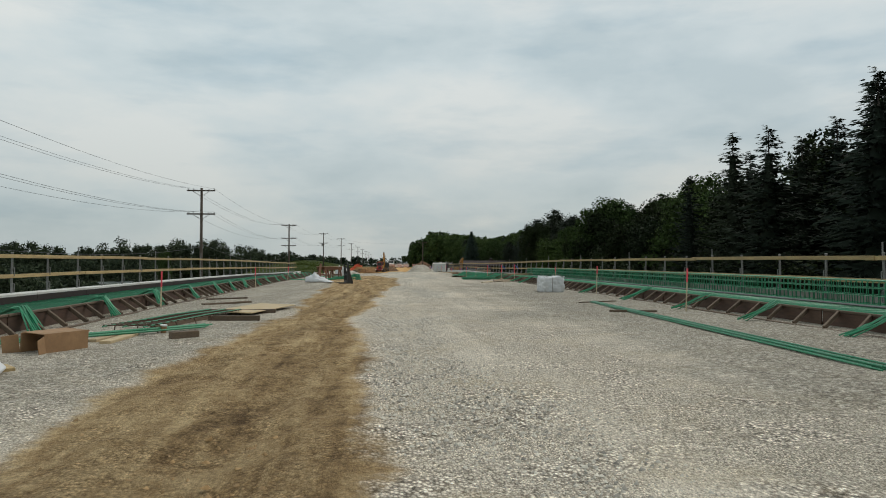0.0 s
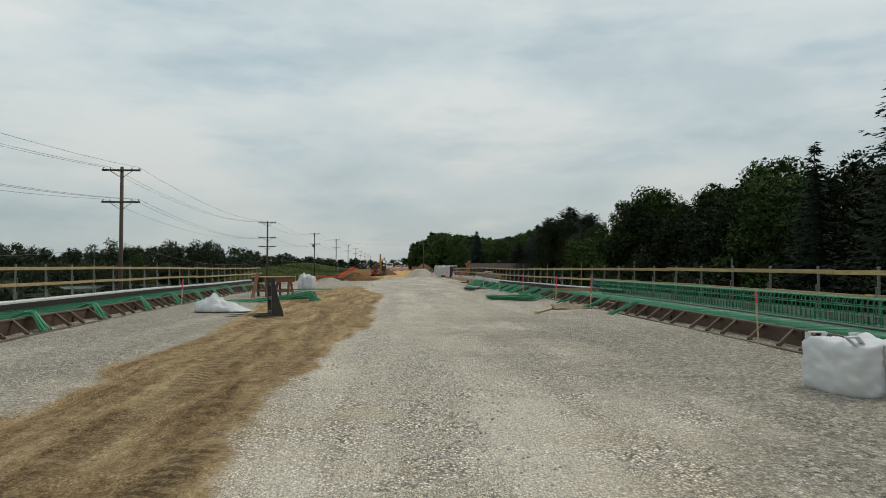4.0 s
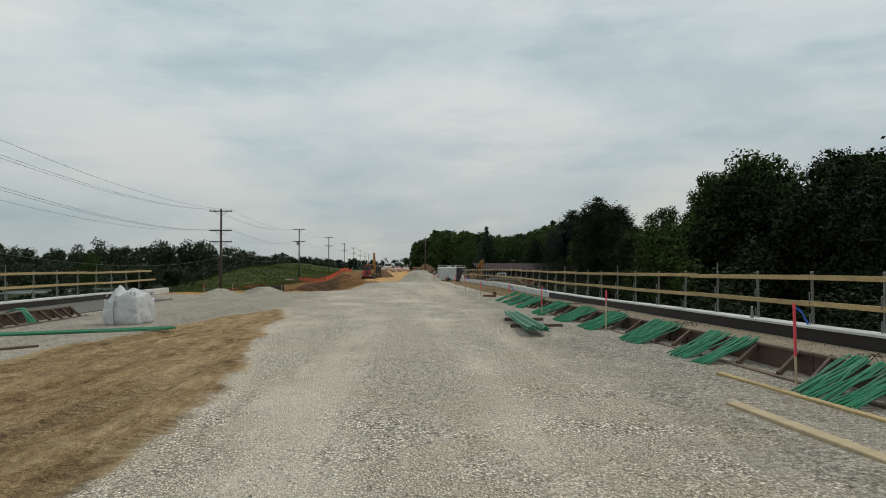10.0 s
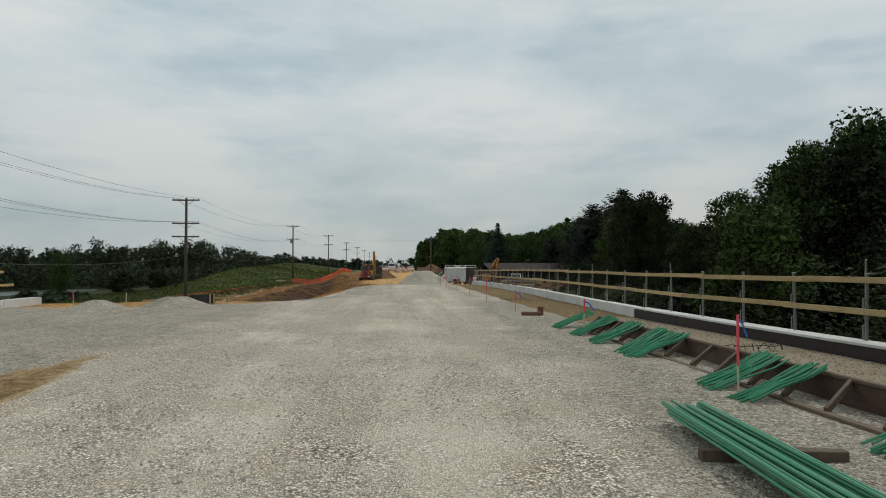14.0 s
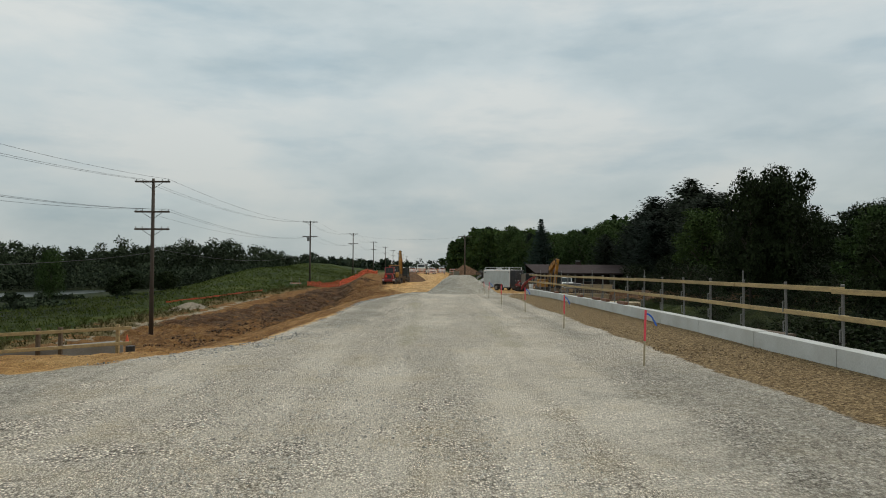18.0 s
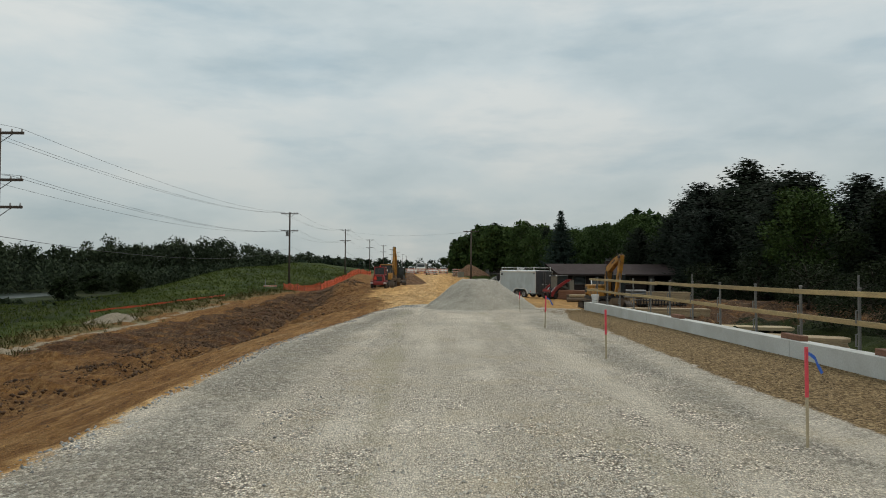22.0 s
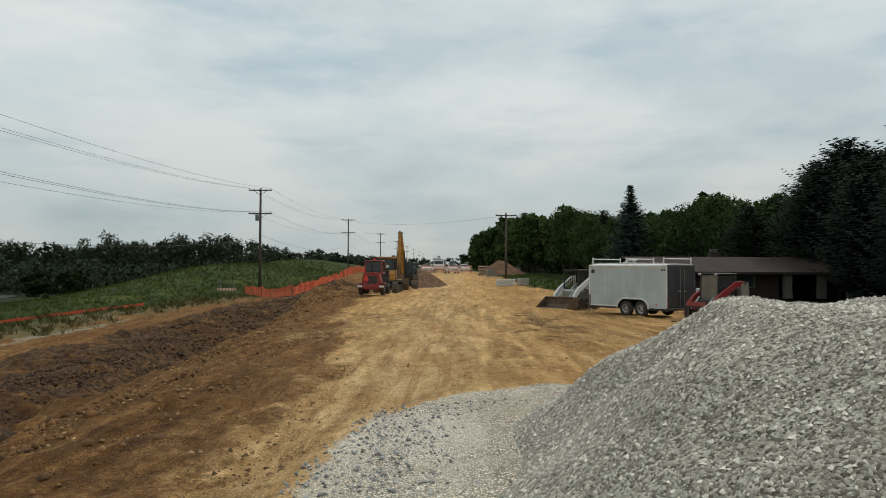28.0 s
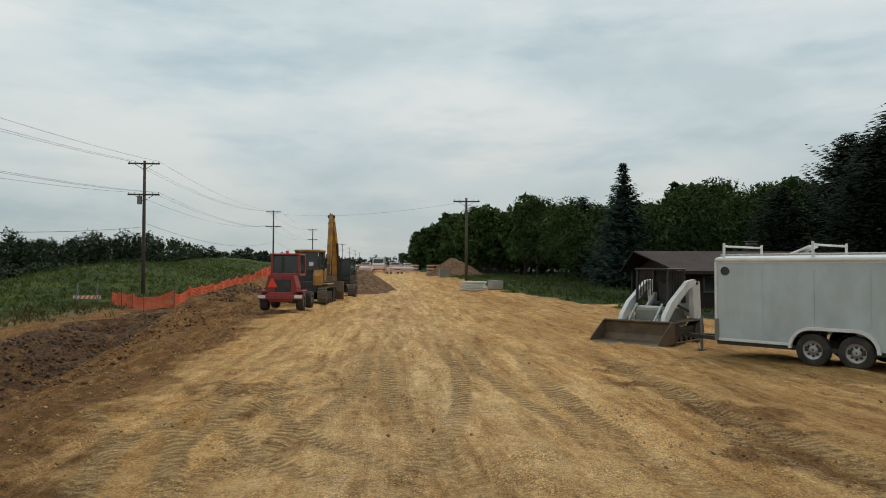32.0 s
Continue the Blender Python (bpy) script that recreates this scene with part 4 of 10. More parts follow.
# ---------------------------------------------------------------- pond and hazy distance
def water_material():
    m, nt, bs = node_tools("pond_water")
    co = nt.nodes.new("ShaderNodeTexCoord")
    n = tex(nt, "ShaderNodeTexNoise", 0.8, co.outputs["Object"], Detail=4.0)
    c = ramp(nt, n.outputs["Fac"], [(0.3, (0.03, 0.04, 0.035)), (0.7, (0.06, 0.075, 0.06))])
    nt.links.new(c, bs.inputs["Base Color"])
    bs.inputs["Roughness"].default_value = 0.28
    bump(nt, bs, n.outputs["Fac"], 0.35, 0.05)
    return m


pond = Mesh()
pond.add([(-86 + 9.5 * math.cos(a * math.pi / 24), 232 + 27 * math.sin(a * math.pi / 24), -4.3) for a in range(48)], [tuple(range(48))])
tagged(part("water", pond, water_material()), "still pale pond behind the reeds", "pond", kind="structure")

# ---------------------------------------------------------------- deck, forms and walls
M_TAN = surface("tan_fill", (0.23, 0.17, 0.1), 0.95, grain=45, wear=2, vary=0.4, dirt=(0.4, 0.37, 0.32), dirt_amount=0.4, bumps=0.7, depth=0.02)
RAIL_TOP = [(-12, 1.13), (13, 1.17), (25, 1.25), (40, 1.32), (55, 1.31), (65, 1.28), (75, 1.29), (90, 1.38), (123, 1.3)]
WALL_TOP = [(40, 0.5), (47, 0.48), (53, 0.43), (61, 0.4), (68, 0.34), (75, 0.33), (92, 0.43), (100, 0.41), (110, 0.35), (123, 0.27)]


def slab(y0, y1, x_of, z_of, w, h, n):
    """A long block that follows x_of and z_of (its top); w to the east, h down."""
    m = Mesh()
    for i in range(n):
        a, b = y0 + (y1 - y0) * i / n, y0 + (y1 - y0) * (i + 1) / n
        xa, xb, za, zb = x_of(a), x_of(b), z_of(a), z_of(b)
        vs = [(xa, a, za - h), (xa + w, a, za - h), (xa, a, za), (xa + w, a, za), (xb, b, zb - h), (xb + w, b, zb - h), (xb, b, zb), (xb + w, b, zb)]
        m.add(vs, [(2, 3, 7, 6), (0, 4, 5, 1), (0, 2, 6, 4), (1, 5, 7, 3)] + ([(0, 1, 3, 2)] if i == 0 else []) + ([(4, 6, 7, 5)] if i == n - 1 else []))
    return m


M_SOFFIT = surface("deck_form_ply", (0.09, 0.085, 0.07), 0.8, grain=12, wear=1.5, vary=0.35, dirt=(0.2, 0.19, 0.15), dirt_amount=0.4)
tagged(part("deck_form_floor", slab(-14, 46.6, lambda y: 7.24, lambda y: zroad(y) + 0.1, 2.6, 0.5, 16), M_SOFFIT), "dark plywood floor of the bridge deck form", "formwork", kind="structure")
tagged(part("deck_fill", slab(46.7, 75.2, lambda y: 7.24, lambda y: zroad(y) + lerp(y, [(46, 0.13), (66, 0.12), (75, 0.02)]), 1.9, 0.5, 12), M_TAN), "tan pebble fill between form and wall", "ground", kind="structure")
tagged(part("deck_form_floor", slab(-14, 74, lambda y: left_form(y) - 3.35, lambda y: zroad(y) + 0.06, 2.85, 0.5, 20), M_SOFFIT), "dark plywood floor of the bridge deck form", "formwork", kind="structure")


def side_form(name, x_of, side, y0, y1):
    """Bulkhead of muddy boards with a bottom plate and raking kickers; side +1 east, -1 west."""
    t = thing(name, "muddy brown plywood bulkhead with raking kickers along the gravel", "formwork", kind="structure")
    y, k = y0, 0
    kick = None
    while y < y1 - 0.1:
        b = min(y + 2.44, y1)
        z0, z1 = zroad(y), zroad(b)
        xa, xb = x_of(y), x_of(b)
        jig = RND.uniform(-0.02, 0.02)
        m = Mesh().beam((xa + side * 0.47 + jig, y + 0.006, z0 + 0.06), (xb + side * 0.47, b - 0.006, z1 + 0.06), 0.022, 0.42, 0.004)
        part("form_panel", m, M_FORM, t)
        part("cap_strip", Mesh().beam((xa + side * 0.475 + jig, y + 0.004, z0 + 0.292), (xb + side * 0.475, b - 0.004, z1 + 0.292), 0.07, 0.038, 0.006), M_OLDWOOD, t)
        part("bottom_plate", Mesh().beam((xa + jig, y, z0 + 0.028), (xb - jig, b - 0.02, z1 + 0.028), 0.09, 0.045, 0.006), M_OLDWOOD, t)
        for q in (0.1, 0.45, 0.8):
            yy = y + (b - y) * q + RND.uniform(-0.12, 0.12)
            x, z = x_of(yy), zroad(yy)
            part("kicker", Mesh().beam((x + side * 0.02, yy - 0.16, z + 0.05), (x + side * 0.45, yy + 0.12, z + 0.27), 0.04, 0.075, 0.006), M_OLDWOOD, t)
            if RND.random() < 0.4:
                part("stud", Mesh().beam((x + side * 0.44, yy + 0.3, z - 0.02), (x + side * 0.44, yy + 0.3, z + 0.25), 0.04, 0.08, 0.006, up=(0, 1, 0)), M_FORM, t)
        y = b
        k += 1
    return t


side_form("east_formwork", lambda y: 6.76, 1, -8.0, 71.5)
side_form("west_formwork", left_form, -1, -4.0, 63.5)

# dark-faced kerb with a white fresh top, east; then the long cast wing wall
kerb = thing("east_kerb", "dark oiled form side under a white concrete kerb top", "kerb", kind="structure")
for i in range(10):
    a, b = 44.6 + i * 3.045, 44.6 + (i + 1) * 3.045
    part("kerb_face", slab(a, b - 0.01, lambda y: 9.2, lambda y: lerp(y, WALL_TOP) - 0.03, 0.04, 0.64, 1), M_DARKFORM, kerb)
    part("kerb_top", slab(a, b - 0.01, lambda y: 9.17, lambda y: lerp(y, WALL_TOP), 0.42, 0.035, 1), M_CONC, kerb)
wing = thing("wing_wall", "pale cast concrete wall in panels beside the pebbles", "wall", kind="structure")
for i in range(16):
    a = 75.1 + i * 2.975
    dz = RND.uniform(-0.012, 0.012)
    m = slab(a, a + 2.955, lambda y: 9.2, lambda y: lerp(y, WALL_TOP) + dz, 0.3, 1.3, 1)
    part("wall_panel", m, M_CONC, wing)
part("wall_end_stop", Mesh().box((9.35, 122.86, -0.25), (0.36, 0.12, 1.02), bevel=0.015), M_CONC, wing)
# west kerb: white top over a dark form, then a cast end
wk = thing("west_kerb", "long white-topped kerb over a dark form on the far deck edge", "kerb", kind="structure")
for i in range(29):
    a, b = -12 + i * 3.0, -12 + (i + 1) * 3.0
    part("kerb_face", slab(a, b - 0.01, lambda y: left_form(y) - 3.4, lambda y: zroad(y) + 0.262, 0.05, 0.64, 1), M_DARKFORM, wk)
    part("kerb_top", slab(a, b - 0.01, lambda y: left_form(y) - 3.85, lambda y: zroad(y) + 0.31, 0.5, 0.05, 1), M_CONC, wk)
we = thing("west_wall_end", "pale cast concrete end block of the parapet", "wall", kind="structure")
for i in range(3):
    a = 75.1 + i * 2.7
    part("wall_panel", slab(a, a + 2.68, lambda y: left_form(y) - 3.62, lambda y: zroad(y) + 0.27, 0.34, 1.0, 1), M_CONC, we)
part("recess_board", slab(77.3, 80.2, lambda y: left_form(y) - 3.26, lambda y: zroad(y) + 0.13, 0.03, 0.12, 1), M_DARKFORM, we)

# ---------------------------------------------------------------- guard rails


def guard_rail(label, x_of, y0, y1, side, ends):
    t = thing("guard_rail", label, "railing")
    post = Mesh().box((0, 0, 0.46), (0.042, 0.042, 1.06), bevel=0.006)
    post.box((0, 0, 0.985), (0.052, 0.052, 0.04), bevel=0.008)
    post.box((-side * 0.035, 0, -0.05), (0.1, 0.1, 0.04), bevel=0.006)
    post_me = post.data("post", M_STEEL)
    post.box((0.0, 0.02, 0.95), (0.026, 0.026, 0.5), bevel=0.005)
    tall_me = post.data("post", M_STEEL)
    brk = Mesh().tube([(0, 0, 0), (-side * 0.075, -0.03, 0.0), (-side * 0.075, -0.03, 0.2), (-side * 0.02, 0, 0.2)], 0.012, 6)
    brk_me = brk.data("bracket", M_STEEL)
    count = int((y1 - y0) / 1.875) + 1
    for i in range(count):
        y = y0 + i * 1.875 + RND.uniform(-0.04, 0.04)
        ob = new("post", tall_me if i % 4 == 2 else post_me)
        ob.parent = t
        top = lerp(y, RAIL_TOP)
        ob.matrix_basis = pose(x_of(y), y, top - 0.95, RND.uniform(-1.5, 1.5), RND.uniform(-1.2, 1.2), 0)
        for dz in (-0.88, -0.5):
            bo = new("bracket", brk_me)
            bo.parent = ob
            bo.matrix_basis = pose(0, 0, dz + 0.93)
    for dz in (-0.05, -0.51):
        y = y0 - 0.4
        flip = 0
        while y < y1 + ends:
            b = min(y + RND.choice((3.5, 4.2, 4.8)), y1 + ends + (0.7 if dz < -0.2 else 0))
            lap = 0.022 * (flip % 2)
            x0, x1 = x_of(y) - side * (0.05 + lap), x_of(b) - side * (0.05 + lap)
            m = Mesh().beam((x0, y - 0.15, lerp(y, RAIL_TOP) + dz + RND.uniform(-0.015, 0.015)), (x1, b + 0.15, lerp(b, RAIL_TOP) + dz + RND.uniform(-0.015, 0.015)), 0.04, 0.088, 0.005)
            part("rail_board", m, M_RAIL, t)
            y = b
            flip += 1
    return t


guard_rail("yellow lumber guard rail on steel posts along the wall", lambda y: 9.52, -5.6, 122.6, 1, 0.3)
guard_rail("yellow lumber guard rail on steel posts along the far kerb", lambda y: left_form(y) - 3.72, -5.0, 80.0, -1, 1.0)

# ---------------------------------------------------------------- reinforcing steel
mat_e = thing("rebar_mat", "mat of green epoxy coated rebar tied over the deck form", "rebar")
bar_me = Mesh().tube([(7.3, 0, 0), (8.2, 0.004, 0.004), (9.5, 0, 0)], 0.011, 6).data("cross_bar", M_GREEN, True)
for i in range(286):
    y = 3.2 + i * 0.152
    ob = new("cross_bar", bar_me)
    ob.parent = mat_e
    ob.matrix_basis = pose(RND.uniform(-0.06, 0.05), y + RND.uniform(-0.02, 0.02), zroad(y) + 0.262, 0, 0, RND.uniform(-0.5, 0.5))
for x in (7.5, 7.9, 8.3, 8.65):
    part("long_bar", Mesh().tube([(x, yy, zroad(yy) + 0.24) for yy in range(-12, 47, 3)], 0.011, 6), M_GREEN, mat_e)
rest = Mesh()
for i in range(90):
    y = 3.05 - i * 0.16
    rest.tube([(7.3, y, zroad(y) + 0.262), (9.5, y, zroad(y) + 0.262)], 0.011, 5)
part("cross_bars_behind", rest, M_GREEN, mat_e, kind="stuff")

cage = thing("rebar_cage", "standing cage of dark green parapet rebar", "rebar")
hoop_me = Mesh().tube([(8.78, 0, 0), (8.78, 0, 0.45), (8.84, 0, 0.5), (9.1, 0, 0.5), (9.15, 0, 0.46), (9.17, 0, 0)], 0.0095, 5).data("hoop", M_GREEN, True)
for i in range(255):
    y = 46.3 - i * 0.165
    ob = new("hoop", hoop_me)
    ob.parent = cage
    ob.matrix_basis = pose(RND.uniform(-0.01, 0.01), y, zroad(y) + 0.25, RND.uniform(-2, 2), 0, 0)
for x in (8.77, 9.18):
    for dz in (0.06, 0.22, 0.36, 0.5):
        part("long_bar", Mesh().tube([(x, yy, zroad(yy) + 0.25 + dz) for yy in range(-10, 47, 4)] + [(x, 46.4, zroad(46) + 0.25 + dz)], 0.01, 5), M_GREEN, cage)
rest = Mesh()
for i in range(80):
    y = 4.2 - i * 0.165
    rest.tube([(8.78, y, zroad(y) + 0.25), (8.78, y, zroad(y) + 0.75), (9.17, y, zroad(y) + 0.75), (9.17, y, zroad(y) + 0.25)], 0.0095, 5)
part("hoops_behind", rest, M_GREEN, cage, kind="stuff")
tagged(part("kerb_form_board", slab(-10, 46.4, lambda y: 9.62, lambda y: zroad(y) + 0.42, 0.05, 0.45, 8), M_CONC_GREY), "pale form board behind the rebar cage", "formwork", kind="structure")
tagged(part("walkway_pipe", Mesh().tube([(8.55, yy, zroad(yy) + 0.3) for yy in range(-8, 45, 4)], 0.022, 8), M_STEEL), "pale pipe laid along the foot of the cage", "pipe")

tagged(part("header_board", Mesh().beam((7.2, 47.0, zroad(47) + 0.3), (9.16, 46.5, zroad(46) + 0.36), 0.045, 0.16, 0.006), M_LUMBER), "brown header board across the end of the rebar mat", "board")
mat_w = thing("rebar_mat", "dusty green rebar mat laid over the far deck form", "rebar")
barw_me = Mesh().tube([(-2.75, 0, 0), (-1.4, 0.01, 0.01), (-0.02, 0, 0)], 0.011, 6).data("cross_bar", M_REBAR_DIM, True)
for i in range(210):
    y = -3 + i * 0.31
    ob = new("cross_bar", barw_me)
    ob.parent = mat_w
    ob.matrix_basis = pose(left_form(y) - 0.5, y, zroad(y) + 0.115, 0, 0, RND.uniform(-1.5, 1.5))
for k in range(11):
    x = -0.7 - k * 0.24
    part("long_bar", Mesh().tube([(left_form(yy) + x + RND.uniform(-0.02, 0.02), yy, zroad(yy) + 0.085 + 0.02 * (k % 2)) for yy in range(-6, 63, 3)], 0.012, 6), M_GREEN if k % 4 == 1 else M_REBAR_DIM, mat_w)


def hoop_bundle(seed, n, spread_y, west):
    """A bundle of bent green bars that leans from the gravel over the form."""
    r = random.Random(seed)
    t = thing("rebar_bundle", "bundle of bent green epoxy rebar leaning on the form", "rebar", "bundles along the form")
    for i in range(n):
        off = (i / n - 0.5) * spread_y + r.uniform(-0.03, 0.03)
        x0, z0 = r.uniform(-0.45, -0.28), 0.03 + r.uniform(0, 0.05)
        x1, z1 = 0.34 + r.uniform(-0.1, 0.1), 0.33 + r.uniform(0, 0.06)
        sk = r.uniform(0.02, 0.2)
        if west:
            # hung over the cap of the form
            x0 = r.uniform(0.04, 0.2)
            pts = [(x0, off * 1.3 - 0.2 - sk * 0.5, z0), (0.37 + r.uniform(-0.04, 0.02), off * 0.8, 0.36 + r.uniform(0, 0.06)), (0.52, off * 0.75 + 0.04, 0.37 + r.uniform(0, 0.04)), (0.8, off * 0.7 + 0.12 + sk, 0.28)]
            part("bar", Mesh().tube([(-a, b, c) for a, b, c in pts], 0.014, 5), M_GREEN, t)
            continue
        lay = r.randrange(3) * 0.022
        reach = r.uniform(-0.08, 0.08)
        sk = (sk - 0.11) * 0.5
        pts = [(-0.44 + reach, off * 0.95 - 0.1 - sk, 0.02 + lay), (-0.08, off - 0.015, 0.155 + lay), (0.2 + reach, off + 0.06 + sk, 0.262 + lay), (0.4 + reach, off + 0.13 + sk, 0.345 + lay)]
        part("bar", Mesh().tube(pts, 0.0115, 5), M_GREEN, t)
    return t


bundles = [hoop_bundle(3, 22, 0.46, False), hoop_bundle(4, 18, 0.38, False), hoop_bundle(5, 26, 0.56, False), hoop_bundle(6, 14, 0.4, True), hoop_bundle(7, 11, 0.32, True), hoop_bundle(8, 8, 0.2, False), hoop_bundle(9, 6, 0.16, False)]
placed = [False] * 7


def put_bundle(x, y, side, turn=0.0):
    k = 5 + RND.randrange(2) if side > 0 and y < 47.5 else RND.randrange(3) if side > 0 else 3 + RND.randrange(2)
    m = pose(x, y, zroad(y), 0, 0, turn)
    if placed[k]:
        copy_thing(bundles[k], m)
    else:
        placed[k] = True
        bundles[k].matrix_basis = m


for y in (9.6, 12.6, 15.6, 19.4, 23.8, 36.0, 38.6, 41.6):
    put_bundle(6.76, y, 1, RND.uniform(-8, 8))
for y in (44.4, 46.4, 46.9, 48.75, 49.35, 51.95, 52.7, 54.7, 55.25, 57.6, 58.15, 60.15, 60.7, 62.95, 63.75, 66.5, 67.05, 68.6, 70.2, 72.0):
    put_bundle(6.76, y, 1, RND.uniform(-5, 5))
for y in (8.6, 11.0, 14.2, 17.4, 20.6, 23.8, 26.2, 29.0, 32.0, 35.0, 38.4, 41.6, 44.6, 47.4, 50.4, 54.0, 57.0, 60.5):
    put_bundle(left_form(y), y, -1, RND.uniform(-6, 14))


# tangled strips of wire bar chairs lying across the fill
def chair_strip(x0, x1, y, seed):
    r = random.Random(seed)
    t = thing("bar_chair_strip", "dark bent wire bar chairs tangled across the fill", "bar chair", "wire bar chairs")
    z = zroad(y) + np.interp(y, [46, 66, 75], [0.13, 0.12, 0.02])
    n = int((x1 - x0) / 0.11)
    part("top_wire", Mesh().tube([(x0 + (x1 - x0) * k / 9, y + r.uniform(-0.05, 0.05), z + 0.06 + r.uniform(-0.015, 0.03)) for k in range(10)], 0.007, 4), M_DARKFORM, t)
    for k in range(n):
        xx = x0 + (x1 - x0) * (k + r.uniform(0.1, 0.9)) / n
        h, d = r.uniform(0.05, 0.11), r.uniform(-0.05, 0.05)
        part("chair_leg", Mesh().tube([(xx + d, y - r.uniform(0.05, 0.14), z), (xx + d * 0.4, y - 0.02, z + h), (xx, y + 0.03, z + h * 0.95), (xx - d, y + r.uniform(0.06, 0.14), z)], 0.006, 4), M_DARKFORM, t)


for x0, x1, y, k in ((7.6, 8.3, 48.1, 1), (7.8, 8.5, 51.1, 2), (7.35, 8.75, 57.3, 3), (7.5, 8.75, 62.1, 4), (7.3, 8.75, 66.5, 5)):
    chair_strip(x0, x1, y, k)


def rod_heap(label, p0, p1, n, width, layers, seed, mat=None, splay=0.3, bend=0.0):
    r = random.Random(seed)
    t = thing("rebar_stack", label, "rebar")
    a, b = Vector(p0), Vector(p1)
    d = (b - a).normalized()
    s = Vector((-d.y, d.x, 0))
    for i in range(n):
        u, lay = r.uniform(-0.5, 0.5), r.randrange(layers)
        o0, o1 = s * (u * width), s * (u * width * r.uniform(1 - splay, 1 + splay) + r.uniform(-0.05, 0.05) * splay)
        e0, e1 = d * r.uniform(-0.12, 0.12), d * r.uniform(-0.15, 0.15)
        h = Vector((0, 0, 0.018 + lay * 0.024 + r.uniform(0, 0.008)))
        q0, q1 = a + o0 + e0 + h, b + o1 + e1 + h
        mid = (q0 + q1) / 2 + s * bend
        part("bar", Mesh().tube([q0, mid, q1], 0.012, 6), mat or M_GREEN, t)
    return t


def on_road(x, y, h=0.0):
    return (x, y, zroad(y) + h)


rod_heap("long green rebar strewn beside the east form", on_road(5.15, 18.1, 0.02), on_road(4.81, 6.6, 0.02), 8, 0.17, 2, 1, splay=0.8)
rod_heap("stack of straight green rebar on blocks", on_road(5.34, 61.75, 0.1), on_road(4.98, 56.2, 0.1), 60, 0.46, 5, 2, splay=0.2)
rod_heap("long stack of green rebar along the gravel", on_road(4.42, 44.85, 0.05), on_road(5.6, 43.55, 0.05), 30, 0.5, 5, 3, splay=0.35)


def hairpin_heap(label, p0, p1, n, seed):
    """Long bars bent back on themselves at one end."""
    r = random.Random(seed)
    t = thing("rebar_stack", label, "rebar")
    a, b = Vector(p0), Vector(p1)
    d = (b - a).normalized()
    sd, up = Vector((-d.y, d.x, 0)), Vector((0, 0, 1))
    for i in range(n):
        w = r.uniform(-0.26, 0.26)
        tip = b + d * r.uniform(-0.3, 0.1) + sd * w + up * r.uniform(0.05, 0.16)
        back = a + d * r.uniform(-0.15, 0.2) + sd * w * r.uniform(0.7, 1.1) + up * r.uniform(0.02, 0.1)
        roll = r.uniform(-0.6, 0.9)
        o = (sd * math.cos(roll) + up * math.sin(roll)) * 0.075
        q = tip - d * 0.07
        pts = [back + o, q + o, tip - d * 0.02 + o * 0.72, tip, tip - d * 0.02 - o * 0.72, q - o, back - o + d * r.uniform(0, 0.5)]
        part("bar", Mesh().tube([p + up * max(0.0, zroad(p.y) + 0.015 - p.z) for p in pts], 0.012, 5), M_GREEN, t)


hairpin_heap("heap of green hairpin rebar on gravel beside the form", on_road(4.45, 44.9, 0.06), on_road(5.98, 43.35, 0.06), 26, 4)
rod_heap("green rebar laid out before the far form", on_road(-6.3, 56.6, 0.02), on_road(-2.9, 58.4, 0.02), 16, 0.4, 2, 5, splay=0.6)
rod_heap("green rebar laid across the gravel by the far form", on_road(-5.6, 8.2, 0.05), on_road(-2.9, 11.3, 0.05), 9, 0.2, 2, 6, splay=0.5)
rod_heap("green rebar in front of the saw table", on_road(-6.6, 42.6, 0.02), on_road(-2.6, 45.4, 0.02), 14, 0.35, 2, 7, splay=0.8)


def bent_heap(label, seed, n):
    """A hump of bent bars: long legs that rise and hook down at one end."""
    r = random.Random(seed)
    t = thing("rebar_stack", label, "rebar")
    for i in range(n):
        q = r.random()
        y = 43.3 + 1.3 * q
        lift = 0.06 + 0.3 * math.sin(math.pi * min(1, q + 0.15)) * r.uniform(0.5, 1)
        xe = -2.05 - 0.35 * r.random()
        pts = [(xe - 2.1 + r.uniform(-0.3, 0.3), y - 0.6 + r.uniform(-0.15, 0.15), 0.03), (xe - 0.9, y - 0.2, lift * 0.6 + 0.03), (xe - 0.15, y, lift + 0.05), (xe, y + 0.03, lift + 0.02), (xe + 0.08 + r.uniform(-0.05, 0.1), y - 0.1, 0.02)]
        part("bar", Mesh().tube([(a, b, c + zroad(b)) for a, b, c in pts], 0.0125, 5), M_GREEN, t)
    return t


bent_heap("heap of bent green rebar by the saw table", 8, 46)

# ---------------------------------------------------------------- utility poles
ARM_W = 2.6


